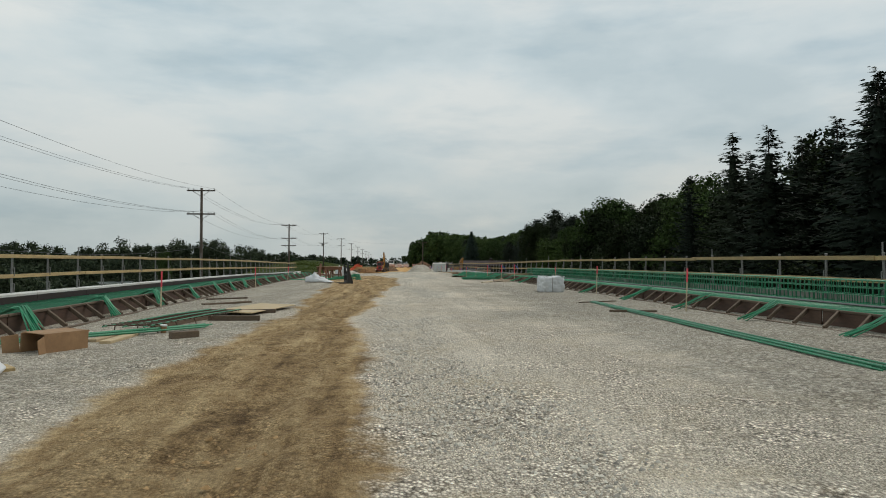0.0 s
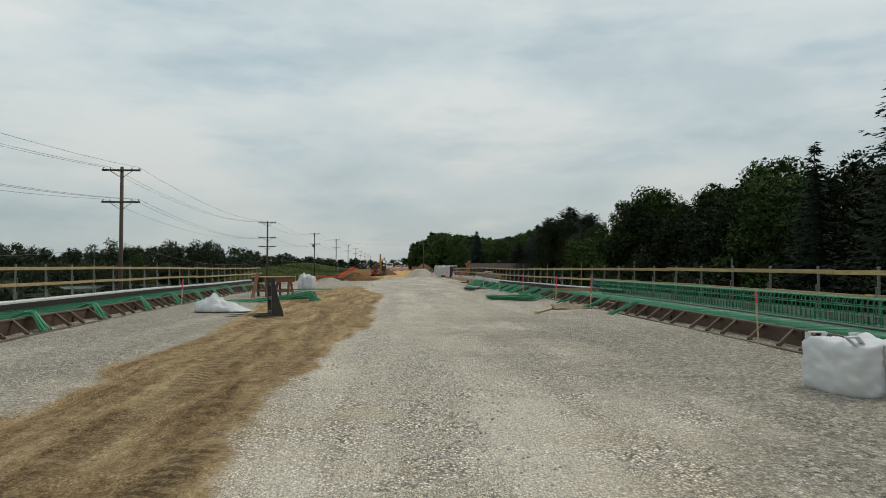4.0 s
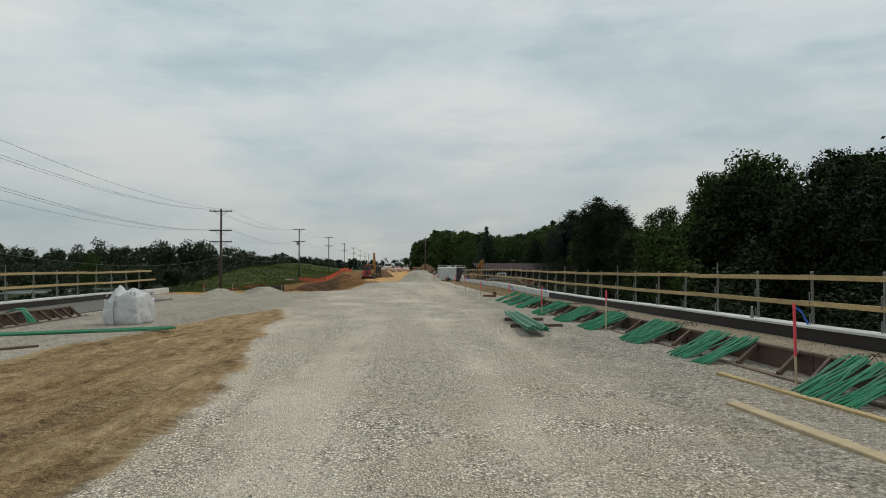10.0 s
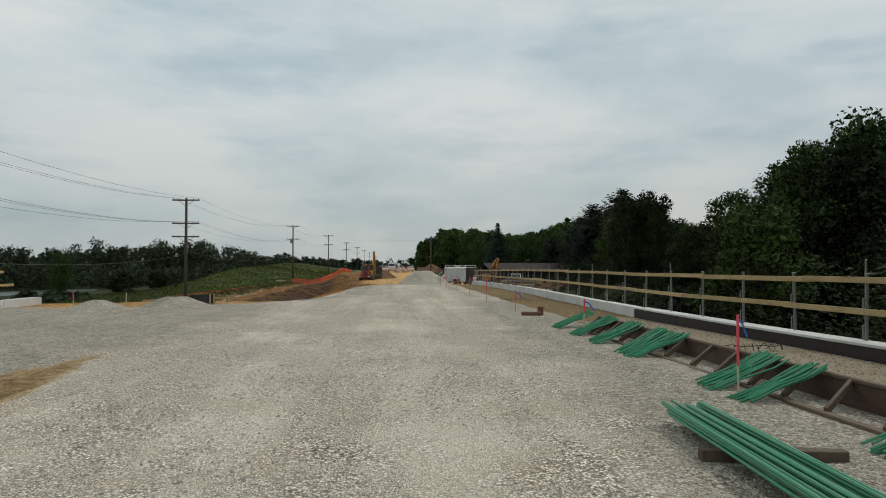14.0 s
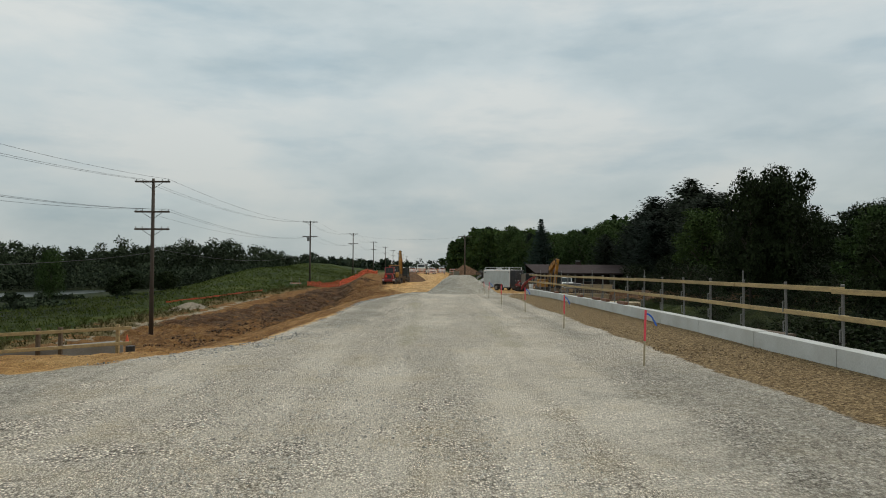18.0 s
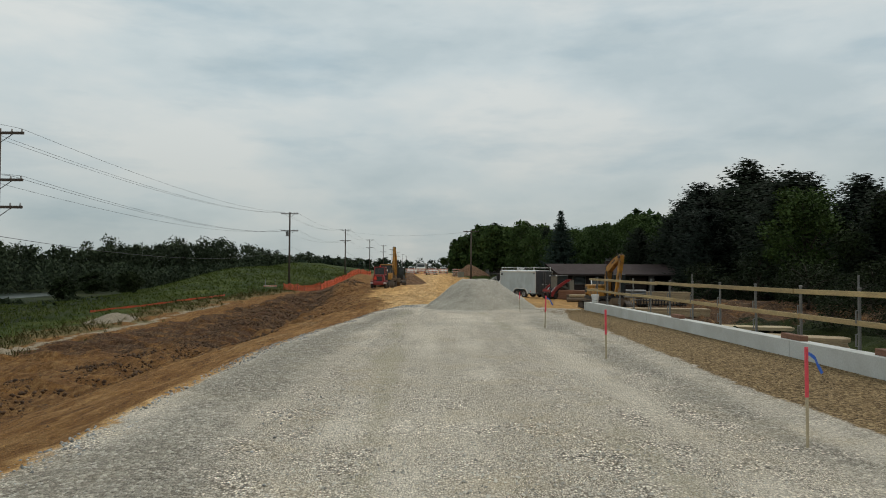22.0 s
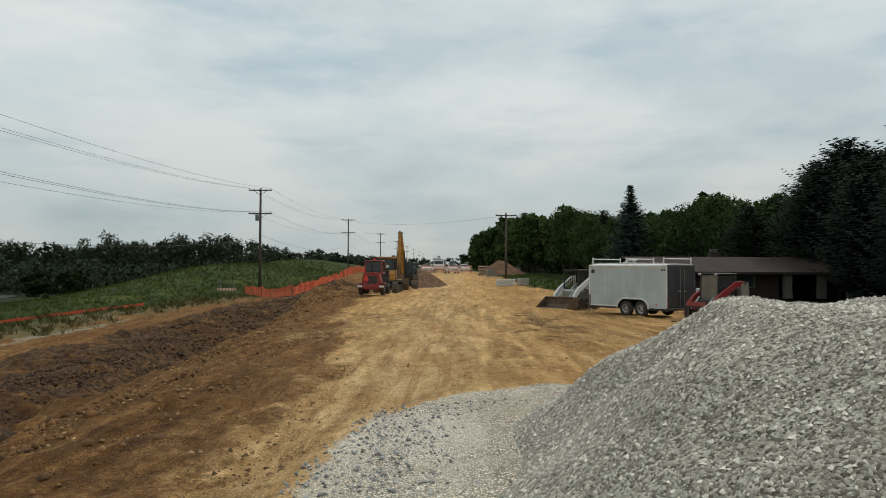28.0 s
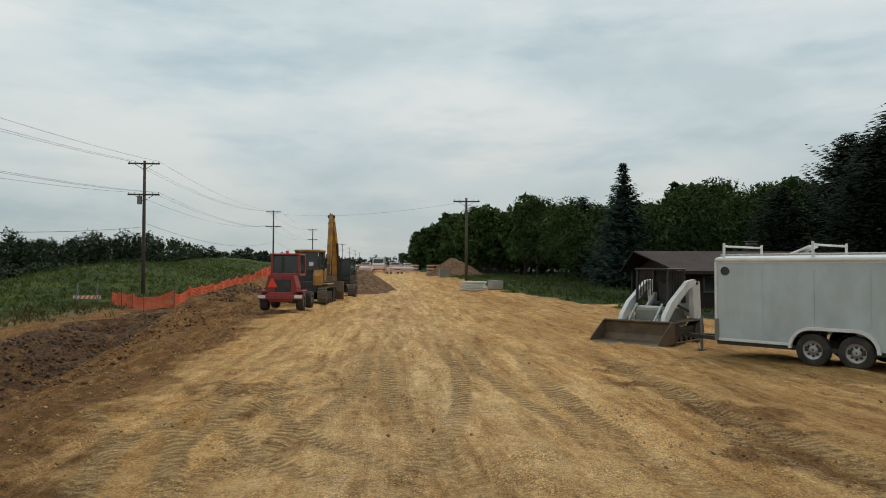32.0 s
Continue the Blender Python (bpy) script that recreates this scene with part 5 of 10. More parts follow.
def utility_pole(x, y, base, top, arms, transformer=False, lean=0.0):
    t = thing("utility_pole", "weathered wooden utility pole with crossarms", "utility pole", "poles along the road", m=pose(x, y, 0))
    part("pole", Mesh().tube([(0, 0, base), (lean * 0.5, 0, (base + top) / 2), (lean, 0, top + 0.25)], 0.17, 10, 0.11), M_POLE, t, smooth=True)
    for az in arms:
        z = top - az
        arm = part("crossarm", Mesh().box((lean, -0.16, z), (ARM_W, 0.09, 0.13), bevel=0.012), M_POLE, t)
        for sx in (-1, 1):
            part("brace", Mesh().beam((lean + sx * 0.75, -0.14, z - 0.05), (lean, -0.1, z - 0.55), 0.02, 0.035, 0.004), M_DARKSTEEL, arm)
        for q in (-1.2, -0.72, 0.72, 1.2):
            part("insulator", Mesh().tube([(lean + q, -0.16, z + 0.06), (lean + q, -0.16, z + 0.12), (lean + q, -0.16, z + 0.125), (lean + q, -0.16, z + 0.2)], 0.045, 8, 0.03), M_INSUL, arm)
    if transformer:
        c = part("transformer", Mesh().tube([(-0.34, -0.1, top - 3.4), (-0.34, -0.1, top - 3.35), (-0.34, -0.1, top - 2.75), (-0.34, -0.1, top - 2.7)], 0.2, 14), M_STEEL, t, "grey can transformer")
        part("bushing", Mesh().tube([(-0.34, -0.1, top - 2.7), (-0.34, -0.1, top - 2.5)], 0.04, 8), M_INSUL, c)
    return t


POLES = [(-18.0, 8.0, -4.4, 8.0, (0.0, 2.2), False), (-18.1, 68.0, -4.4, 8.0, (0.0, 2.2), False), (-18.4, 125.8, -3.5, 8.05, (0.0, 2.25, 3.55), False),
         (-19.7, 199.8, -1.5, 9.95, (0.0, 2.6), True), (-19.7, 266.0, -0.6, 11.1, (0.0, 2.6), False), (-19.9, 332.0, -1, 11.4, (0.0, 2.6), False),
         (-20.2, 398.0, -1, 11.6, (0.0, 2.6), False), (-20.6, 464.0, -1, 11.8, (0.0, 2.6), False), (-21.0, 530.0, -1, 12, (0.0, 2.6), False),
         (-21.4, 600.0, -1, 12.2, (0.0, 2.6), False), (-22, 680.0, -1, 12.4, (0.0, 2.6), False)]
for p in POLES:
    utility_pole(*p[:5], transformer=p[5])


def span(a, b, sag, r=0.009, name="wire", n=18, label="thin dark overhead wire between the poles"):
    a, b = Vector(a), Vector(b)
    pts = [tuple(a.lerp(b, i / n) - Vector((0, 0, sag * 4 * (i / n) * (1 - i / n)))) for i in range(n + 1)]
    return tagged(part(name, Mesh().tube(pts, r, 5, cap=False), M_WIRE), label, "wire", "overhead wires")


for p, q in zip(POLES[:7], POLES[1:8]):
    for off in (-1.2, -0.72, 1.2):
        span((p[0] + off, p[1] - 0.16, p[3] + 0.2), (q[0] + off, q[1] - 0.16, q[3] + 0.2), 1.1)
    for off in (-1.2, 0.72, 1.2):
        span((p[0] + off, p[1] - 0.16, p[3] - p[4][1] + 0.2), (q[0] + off, q[1] - 0.16, q[3] - q[4][1] + 0.2), 1.2)
    span((p[0] - 0.15, p[1], p[3] - 4.9), (q[0] - 0.15, q[1], q[3] - 5.3), 1.3, 0.014, "cable", label="slack dark cable hung low between the poles")
east_pole = utility_pole(8.4, 209.0, -0.6, 8.0, (0.1,))
tagged(east_pole, "brown wooden utility pole at the road side")
span((8.4, 209, 7.9), (-19.7, 266, 10.9), 0.9)
span((8.4, 209, 7.9), (16, 330, 9.5), 1.2)
utility_pole(16.0, 330.0, -0.6, 9.4, (0.1,))

# ---------------------------------------------------------------- trees


def leaf_cards(rng, centres, radii, n, size, shell=0.55, outer=1.06):
    """Small bent leaf clumps scattered through the outer parts of blobs. Gives vertices and faces."""
    k = len(centres)
    w = np.array([r[0] * r[1] + r[0] * r[2] for r in radii])
    pick = rng.choice(k, n, p=w / w.sum())
    d = rng.normal(size=(n, 3))
    d /= np.linalg.norm(d, axis=1, keepdims=True)
    rad = shell + (outer - shell) * rng.random(n) ** 0.6
    c = np.array(centres)[pick] + d * np.array(radii)[pick] * rad[:, None]
    u = rng.normal(size=(n, 3)) + d * 0.3
    u /= np.linalg.norm(u, axis=1, keepdims=True)
    v = np.cross(u, rng.normal(size=(n, 3)))
    v /= np.linalg.norm(v, axis=1, keepdims=True)
    s = size * (0.55 + 0.9 * rng.random(n))[:, None]
    nn = np.cross(u, v) * s * 0.25
    verts = np.stack([c - u * s, c + v * s * 0.55 + nn, c + u * s, c - v * s * 0.55 + nn], 1).reshape(-1, 3)
    faces = np.arange(n * 4).reshape(n, 4)
    return verts, faces


def raw_mesh(name, verts, faces, mat):
    me = bpy.data.meshes.new(name)
    k = faces.shape[1]
    me.vertices.add(len(verts))
    me.vertices.foreach_set("co", np.asarray(verts, np.float32).ravel())
    me.loops.add(faces.size)
    me.loops.foreach_set("vertex_index", faces.ravel().astype(np.int32))
    me.polygons.add(len(faces))
    me.polygons.foreach_set("loop_start", np.arange(0, faces.size, k, dtype=np.int32))
    me.polygons.foreach_set("loop_total", np.full(len(faces), k, dtype=np.int32))
    me.update(calc_edges=True)
    me.validate()
    me.materials.append(mat)
    return me


def crown_cards(rng, centres, radii, n, size, inner=2.1):
    """Small leaf clumps outside, larger shaded ones within."""
    a, fa = leaf_cards(rng, centres, radii, int(n * 0.8), size, 0.62, 1.08)
    b, fb = leaf_cards(rng, centres, radii, int(n * 0.42), size * inner, 0.1, 0.86)
    return np.concatenate([a, b]), np.concatenate([fa, fb + len(a)])


def broadleaf(seed, height, spread_r, n, size, mat, label, low=0.22):
    rng = np.random.default_rng(seed)
    t = thing("tree", label, "tree", "trees by the road")
    tr = Mesh()
    r0 = height * 0.02
    top = height * 0.62
    bend = [(rng.normal() * 0.12 * i, rng.normal() * 0.12 * i, top * i / 4) for i in range(5)]
    tr.tube(bend, r0, 8, r0 * 0.35)
    cs, rs = [], []
    for i in range(17):
        a = i * 2.4 + rng.random()
        f = low + (0.93 - low) * ((i + 0.5) / 17) ** 0.85
        reach = spread_r * 0.85 * math.sin(math.pi * min(0.93, max(0.25, 0.16 + 0.8 * f))) * (0.55 + 0.6 * rng.random())
        c = (reach * math.cos(a), reach * math.sin(a), height * f)
        tr.tube([(0, 0, height * max(0.15, f - 0.25)), (c[0] * 0.5, c[1] * 0.5, height * (f - 0.08)), c], r0 * 0.45, 5, r0 * 0.1)
        cs.append(c)
        rr = spread_r * (0.24 + 0.17 * rng.random())
        rs.append((rr, rr, rr * (0.7 + 0.45 * rng.random())))
    cs.append((0, 0, height * 0.62))
    rs.append((spread_r * 0.5, spread_r * 0.5, height * 0.26))
    cs.append((0, 0, height * max(0.3, low + 0.12)))
    rs.append((spread_r * 0.62, spread_r * 0.62, height * 0.18))
    part("trunk", tr, M_BARK, t, smooth=True)
    vv, ff = crown_cards(rng, cs, rs, n, size)
    ob = new("crown", raw_mesh("crown", vv, ff, mat))
    ob.parent = t
    return t


def conifer(seed, height, spread_r, whorls, per, mat, label, droop=0.25, base=0.06, power=0.72, ragged=0.5, bulk=1.0):
    rng = np.random.default_rng(seed)
    t = thing("conifer", label, "tree", "trees by the road")
    part("trunk", Mesh().tube([(0, 0, 0), (0, 0, height * 0.5), (0, 0, height)], height * 0.016, 8, 0.02), M_BARK, t, smooth=True)
    C, U, V, S = [], [], [], []
    for w in range(whorls):
        f = base + (0.985 - base) * w / (whorls - 1)
        reach = spread_r * (1 - f) ** power * (0.8 + 0.4 * rng.random()) + 0.12
        for b in range(per):
            a = 2 * math.pi * (b + rng.random() * 0.9) / per + w * 0.7
            rr = reach * (1 - ragged * rng.random())
            tilt = rng.uniform(-0.15, 0.25)
            hz = height * f + rng.uniform(-0.8, 0.8) * height / whorls
            d = np.array([math.cos(a), math.sin(a), 0.0])
            side = np.array([-d[1], d[0], 0.0])
            k = max(3, int(rr / 0.24))
            for j in range(k):
                q = (j + 0.6) / k
                z = hz + rr * (tilt * q - droop * q + 0.3 * q * q * q)
                s = (0.13 + 0.24 * (1 - q) * min(1.0, rr / 2.2)) * bulk
                for sg in (-1, 1):
                    p = d * rr * q + side * sg * s * 0.6 + np.array([0, 0, z]) + rng.normal(size=3) * 0.05
                    C.append(p)
                    U.append((d * 0.8 + side * sg * rng.uniform(0.4, 0.9)) * s * 1.5 + np.array([0, 0, -0.25 * s]))
                    V.append((side * rng.uniform(0.3, 0.5) + np.array([0, 0, rng.uniform(-0.6, 0.3)])) * s * 0.8)
                    S.append(rng.uniform(-0.3, 0.3) * s)
    C, U, V, S = np.array(C), np.array(U), np.array(V), np.array(S)
    N = np.zeros_like(C)
    N[:, 2] = S
    verts = np.stack([C - U * 0.6, C + V + N, C + U * 1.1, C - V + N], 1).reshape(-1, 3)
    # shaded inner cone of old twigs
    lv = np.linspace(base, 0.9, 9)
    ring = [[(spread_r * 0.2 * (1 - f) ** power * (0.8 + 0.4 * rng.random()) * math.cos(a), spread_r * 0.2 * (1 - f) ** power * (0.8 + 0.4 * rng.random()) * math.sin(a), height * f - 0.2) for a in np.linspace(0, 2 * math.pi, 9)[:8]] for f in lv]
    cv = np.array(ring).reshape(-1, 3)
    cf = np.array([(i * 8 + j, i * 8 + (j + 1) % 8, i * 8 + 8 + (j + 1) % 8, i * 8 + 8 + j) for i in range(8) for j in range(8)])
    ob = new("crown", raw_mesh("crown", np.concatenate([verts, cv]), np.concatenate([np.arange(len(C) * 4).reshape(-1, 4), cf + len(verts)]), mat))
    ob.parent = t
    return t


class Grove:
    """Trees built once, then copied."""

    def __init__(self, protos, heights):
        self.protos, self.used = protos, [False] * len(protos)
        self.heights = [max(v.co.z for c in p.children for v in c.data.vertices) for p in protos]

    def put(self, k, x, y, top, base=None, width=1.0):
        k %= len(self.protos)
        b = gz(x, y) - 0.1 if base is None else base
        s = (top - b) / self.heights[k]
        m = pose(x, y, b, 0, 0, RND.uniform(0, 360)) @ Matrix.Diagonal((s * width, s * width, s, 1))
        if self.used[k]:
            return copy_thing(self.protos[k], m)
        self.used[k] = True
        self.protos[k].matrix_basis = m
        return self.protos[k]


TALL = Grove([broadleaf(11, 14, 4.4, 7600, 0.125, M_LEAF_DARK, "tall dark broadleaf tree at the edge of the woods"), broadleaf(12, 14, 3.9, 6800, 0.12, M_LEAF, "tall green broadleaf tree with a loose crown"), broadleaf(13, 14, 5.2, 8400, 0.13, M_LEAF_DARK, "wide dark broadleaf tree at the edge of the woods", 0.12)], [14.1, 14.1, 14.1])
ROUND = Grove([broadleaf(14, 10, 4.8, 6400, 0.115, M_LEAF, "round green broadleaf yard tree", 0.2), broadleaf(15, 10, 4.3, 6000, 0.115, M_LEAF, "spreading green broadleaf yard tree", 0.25)], [10.2, 10.2])
FAR = Grove([broadleaf(16, 12, 4.8, 1900, 0.32, M_LEAF, "green broadleaf tree far along the road", 0.2), broadleaf(17, 12, 4.2, 1700, 0.32, M_LEAF, "dark broadleaf tree far along the road", 0.2)], [12, 12])
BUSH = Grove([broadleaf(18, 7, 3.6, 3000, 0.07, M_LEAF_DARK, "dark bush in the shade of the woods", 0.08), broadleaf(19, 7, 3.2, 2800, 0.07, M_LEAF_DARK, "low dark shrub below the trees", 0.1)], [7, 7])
FIR = Grove([conifer(21, 14, 5.0, 30, 9, M_NEEDLE, "dark ragged spruce with drooping branches"), conifer(22, 14, 4.4, 28, 9, M_NEEDLE, "dark spruce with ragged tips", 0.3)], [14, 14])
PINE = Grove([conifer(24, 14, 5.4, 27, 15, M_NEEDLE, "dark broad pine with bushy upswept boughs", -0.3, 0.1, 0.4, 0.4, 1.2), conifer(25, 14, 5.0, 27, 15, M_NEEDLE, "tall dark pine with an uneven crown", -0.25, 0.08, 0.46, 0.45, 1.2)], [14, 14])
BLUE = Grove([conifer(23, 12, 4.6, 44, 13, M_BLUESPRUCE, "blue-grey spruce in the yard", 0.2, 0.03, 0.85, 0.3)], [12])

MID_0 = [(29.4, 9.9, 11), (28.3, 17.3, 11), (30, 24.1, 11), (30.2, 30.3, 11), (29.3, 36, 11), (36.1, 36.1, 11), (31.6, 42, 11), (36.9, 41.1, 11), (30.9, 48.4, 11), (35.1, 47.5, 11), (33.8, 53.1, 11), (30.9, 55.9, 10.4), (31, 63.1, 9.6), (29.8, 70.6, 9.5), (37.4, 70, 12.3), (28.5, 76.2, 8), (33.5, 75.6, 10.8), (30.3, 81.8, 8.3), (37, 81.3, 11.9), (19.8, 88.9, 4.3), (29, 86.8, 7.5), (34, 88.5, 9.8), (40, 87.3, 12.7), (21.9, 94.5, 4.7), (28.2, 93.4, 8.9), (36.1, 91.6, 10.3), (42, 95.2, 12.4), (21.4, 101.5, 4.6), (28, 98.4, 7.7), (35, 101, 8.9)]
MID_1 = [(40.5, 99.1, 11.5), (23.3, 105.7, 4.9), (29.9, 104.3, 8.1), (34.8, 106.8, 10.4), (43, 105.8, 11.6), (35.9, 110.4, 10.9), (40.7, 113.5, 10.6), (37.4, 116.9, 11.5), (42.6, 117.6, 11.1), (37, 125.9, 7.7), (43.6, 123.7, 11), (32, 131.7, 7.3), (38.3, 130.1, 8), (43.7, 129.2, 12.7), (33.5, 138, 7.8), (42, 138.1, 8.7), (29.6, 143.2, 8.5), (36.6, 141, 7.5), (44.6, 142.1, 9.1), (36.7, 147.9, 7.4), (43, 147.3, 8.4)]
YARD_0 = [(29, 202.4, 8.9), (35.2, 200.2, 8.2), (20.2, 209.9, 9.1), (35.4, 206.1, 9.2), (41.9, 208.9, 9.7), (21.7, 214.4, 9.3), (29.2, 211.7, 9.3), (37.1, 214.1, 10.7), (45, 212, 10.6), (21.3, 220.3, 9.6), (27.5, 222.8, 9.7), (37, 221.2, 10.5), (43, 221.2, 10.7), (20.2, 230.5, 10.7), (27.1, 230.5, 10), (35, 230.6, 10), (42.2, 231, 12.5), (20.6, 240.7, 11.4), (27.9, 240.5, 10.4), (37.7, 240.4, 10.6), (44.9, 239.4, 13.3), (20.8, 246.2, 11.8), (26.4, 249.2, 10.7), (36.8, 248.1, 10.7), (43.4, 249.1, 12.2), (17, 255, 11.5), (26, 255.6, 11), (32.9, 257.5, 11.1), (43.1, 255.5, 12.4), (50.4, 256.1, 14.9)]
YARD_1 = [(20.7, 263.8, 12.7), (27.6, 262.6, 11.3), (36.4, 264.4, 11.4), (43.4, 264.3, 12.6), (19.1, 271.7, 13), (27.8, 273.4, 11.7), (34.6, 273.3, 11.7), (43.3, 275.1, 12.1), (19.2, 283.1, 14.1), (28.3, 281.5, 12), (35.9, 284.3, 12.2), (43.1, 280.6, 12.1), (18.6, 291.4, 15), (27.3, 292.3, 12.6), (33.2, 288.9, 12.3), (41.2, 288.9, 12.4), (50.6, 292.3, 14.3), (19.9, 300.8, 15.8), (28, 298.6, 12.8), (37.3, 296.9, 12.7), (43.4, 300.7, 12.9)]
for i, (x, y, top) in enumerate(((21.5, 30.0, 9.9), (23.5, 25.5, 10.8), (21.4, 39.1, 9.3), (24.3, 49.3, 9.8), (26.0, 43.5, 9.6), (24.5, 34.5, 10.0), (27.0, 37.0, 11.5), (27.0, 29.0, 11.6), (22.0, 20.0, 11.0), (24.0, 13.0, 12.0), (23.0, 5.0, 12.0), (27.3, 52.6, 9.1), (30.0, 46.0, 11.5), (23, 53.9, 7.4))):
    FIR.put(i, x, y, top)
for i, (x, y, top) in enumerate(MID_0 + MID_1):
    if i % 5 == 3 and y > 110:
        PINE.put(i, x, y, top)
    else:
        TALL.put(i, x, y, top * RND.uniform(0.9, 0.98) * (0.87 if y < 82 else 1.0) if y > 52 else top * 0.96, width=1.05 if y < 110 else 1.25)
for i, (x, y, top) in enumerate((((42.3, 151.5, 7.9), (42.9, 161.4, 9.9), (39.3, 166, 12.3), (41.2, 170.1, 12.8), (43.6, 177.4, 13.2), (37.8, 183.6, 12.9), (44.3, 183.8, 14.2), (42.8, 189.4, 15.6), (38.5, 196.8, 10.2), (45.3, 197.5, 16.5), (44, 199.7, 14.7)))):
    top *= 1.12 if y > 165 else 1.0
    if i % 2:
        PINE.put(i + 1, x, y, top * RND.uniform(0.98, 1.03), width=1.15)
    else:
        PINE.put(i, x, y, top, width=1.15)
for i, (x, y, top) in enumerate(((40.5, 90.1, 13.0), (29.0, 94.7, 10.2), (38.8, 98.9, 12.0), (23.9, 117.8, 8.7), (35.8, 157.0, 12.4), (39.3, 162.0, 12.9), (39.8, 171.0, 14.0), (41.0, 178.5, 15.3), (49.5, 193.7, 17.6), (38.1, 187.2, 13.5))):
    if y > 120:
        PINE.put(i, x, y, top * (1.12 if y > 165 else 1.0), width=1.15)
    else:
        TALL.put(i, x, y, top * 0.96, width=1.0 if y < 110 else 0.8)
# ragged pines on the rise behind the house
for i, (x, y, top) in enumerate(((34.2, 186.0, 11.6), (36.6, 188.4, 12.4), (32.2, 168.0, 11.2), (35.1, 156.6, 12.2), (33.5, 176.0, 11.8), (41.8, 199.4, 14.8), (47.2, 204.9, 17.4), (31.5, 192.5, 8.6), (38.3, 163.6, 13.8), (36.0, 147.0, 10.4), (33.0, 139.0, 9.6))):
    PINE.put(i, x, y, top, width=1.2)
# loose-crowned oaks at the east bank, and the round dark tree beyond them
for x, y, top, wide in ((27.4, 97.0, 8.7, 0.8), (30.6, 99.0, 10.1, 0.8), (30.6, 94.0, 8.9, 0.8), (26.2, 105.2, 6.8, 0.9)):
    TALL.put(1, x, y, top, width=wide)
for x, y, top, wide in ((22.4, 116.6, 8.0, 0.66), (24.4, 116.0, 8.2, 0.7), (28.5, 121.5, 6.2, 0.9)):
    TALL.put(2, x, y, top, width=wide)
for i, (x, y, top) in enumerate(YARD_0 + YARD_1):
    top = top * (1.13 if i % 3 else 1.04) * (1.0 if x > 26 else 0.95)
    if i % 7 == 5:
        PINE.put(i, x, y, top)
    else:
        (ROUND if y < 232 and x < 40 else FAR).put(i, x, y, top, width=1.0)
# under-storey along the dark east bank and behind the house
for i in range(52):
    y = 8 + i * 3.0 + RND.uniform(-1, 1)
    if y > 152:
        break
    x = RND.uniform(17.5, 23) + (6 if y > 92 else 0)
    BUSH.put(i, x, y, RND.uniform(0.6, 3.0) if y < 92 else RND.uniform(2.5, 4.5), width=1.3)
for i in range(9):
    BUSH.put(i, 36.5 + RND.uniform(-1, 4), 152 + i * 5.0, RND.uniform(4.0, 6.5), width=1.1)
for i in range(16):
    BUSH.put(i, RND.uniform(16.0, 21.0), 86 + i * 2.1, RND.uniform(0.7, 1.9), width=1.2)
for i in range(18):
    BUSH.put(i, RND.uniform(12.8, 17.0), 80 + i * 1.5, RND.uniform(-0.4, 1.0), width=1.3)
BLUE.put(0, 22.1, 202.2, 11.0)
for i, (x, y, top) in enumerate(((23.5, 346.6, 19.6), (20.0, 361.9, 19.9), (27.0, 330.0, 17.5), (17.0, 318.0, 14.0), (30.0, 316.0, 14.0), (16.0, 352.0, 16.0), (14.5, 384.0, 17.0), (12.0, 410.0, 16.0), (31.0, 352.0, 19.0), (36.0, 326.0, 16.0), (27.7, 266.8, 14.5), (64.5, 281.0, 18.0))):
    FAR.put(i, x, y, top, base=-0.8, width=1.1)


def far_wood(name, label, spots, seed, mat, n_leaf=90, size=0.75):
    """A far belt of trees as one mesh of leaf clumps over dense cores."""
    rng = np.random.default_rng(seed)
    vs, fs, off = [], [], 0
    for x, y, b, top, r in spots:
        h = top - b
        cs = [(x + rng.normal() * r * 0.4, y + rng.normal() * r * 0.4, b + h * (0.35 + 0.5 * rng.random())) for _ in range(4)] + [(x, y, b + h * 0.84), (x, y, b + h * 0.3)]
        rs = [(r * (0.4 + 0.25 * rng.random()),) * 2 + (h * (0.12 + 0.08 * rng.random()),) for _ in range(4)] + [(r * 0.45, r * 0.45, h * 0.15), (r, r, h * 0.42)]
        v, f = crown_cards(rng, cs, rs, n_leaf, size, 2.0)
        vs.append(v)
        fs.append(f + off)
        off += len(v)
    ob = new(name, raw_mesh(name, np.concatenate(vs), np.concatenate(fs), mat))
    return tagged(ob, label, "trees", kind="stuff")


rr = random.Random(5)
# the belt beyond the pond: how high it stands by bearing from the bend of the road
BELT = [(-50, 16), (-40, 16), (-34, 16), (-32, 15), (-30, 13.0), (-28, 13.4), (-24, 17), (-22, 18.5), (-18, 19.5), (-16, 16.5), (-14, 13), (-10, 12), (-8, 9.5), (-6, 8.0)]
belt = []
for i in range(200):
    az = -58 + 52 * (i + rr.random()) / 200
    d = rr.uniform(390, 470)
    top = lerp(az, BELT) * d / 420 * rr.choice((0.66, 0.8, 0.86, 0.92, 1.06)) * rr.uniform(0.94, 1.03)
    belt.append((math.sin(radians(az)) * d, 120 + math.cos(radians(az)) * d, -4.0, top, rr.uniform(4.5, 8)))
for x, y, top in ((-195, 519, 22.5), (-160, 530, 22.0), (-139, 560, 20.5), (-92, 455, 14.0), (-203, 512, 18.0), (-230, 470, 17.5), (-153, 520, 19.0)):
    belt.append((x, y, -4.0, top, 8.0))
for i in range(46):
    az = -66 + 40 * (i + rr.random()) / 46
    d = rr.uniform(215, 330)
    belt.append((math.sin(radians(az)) * d, 120 + math.cos(radians(az)) * d, -4.5, rr.uniform(-1.2, 2.0), rr.uniform(3, 6)))
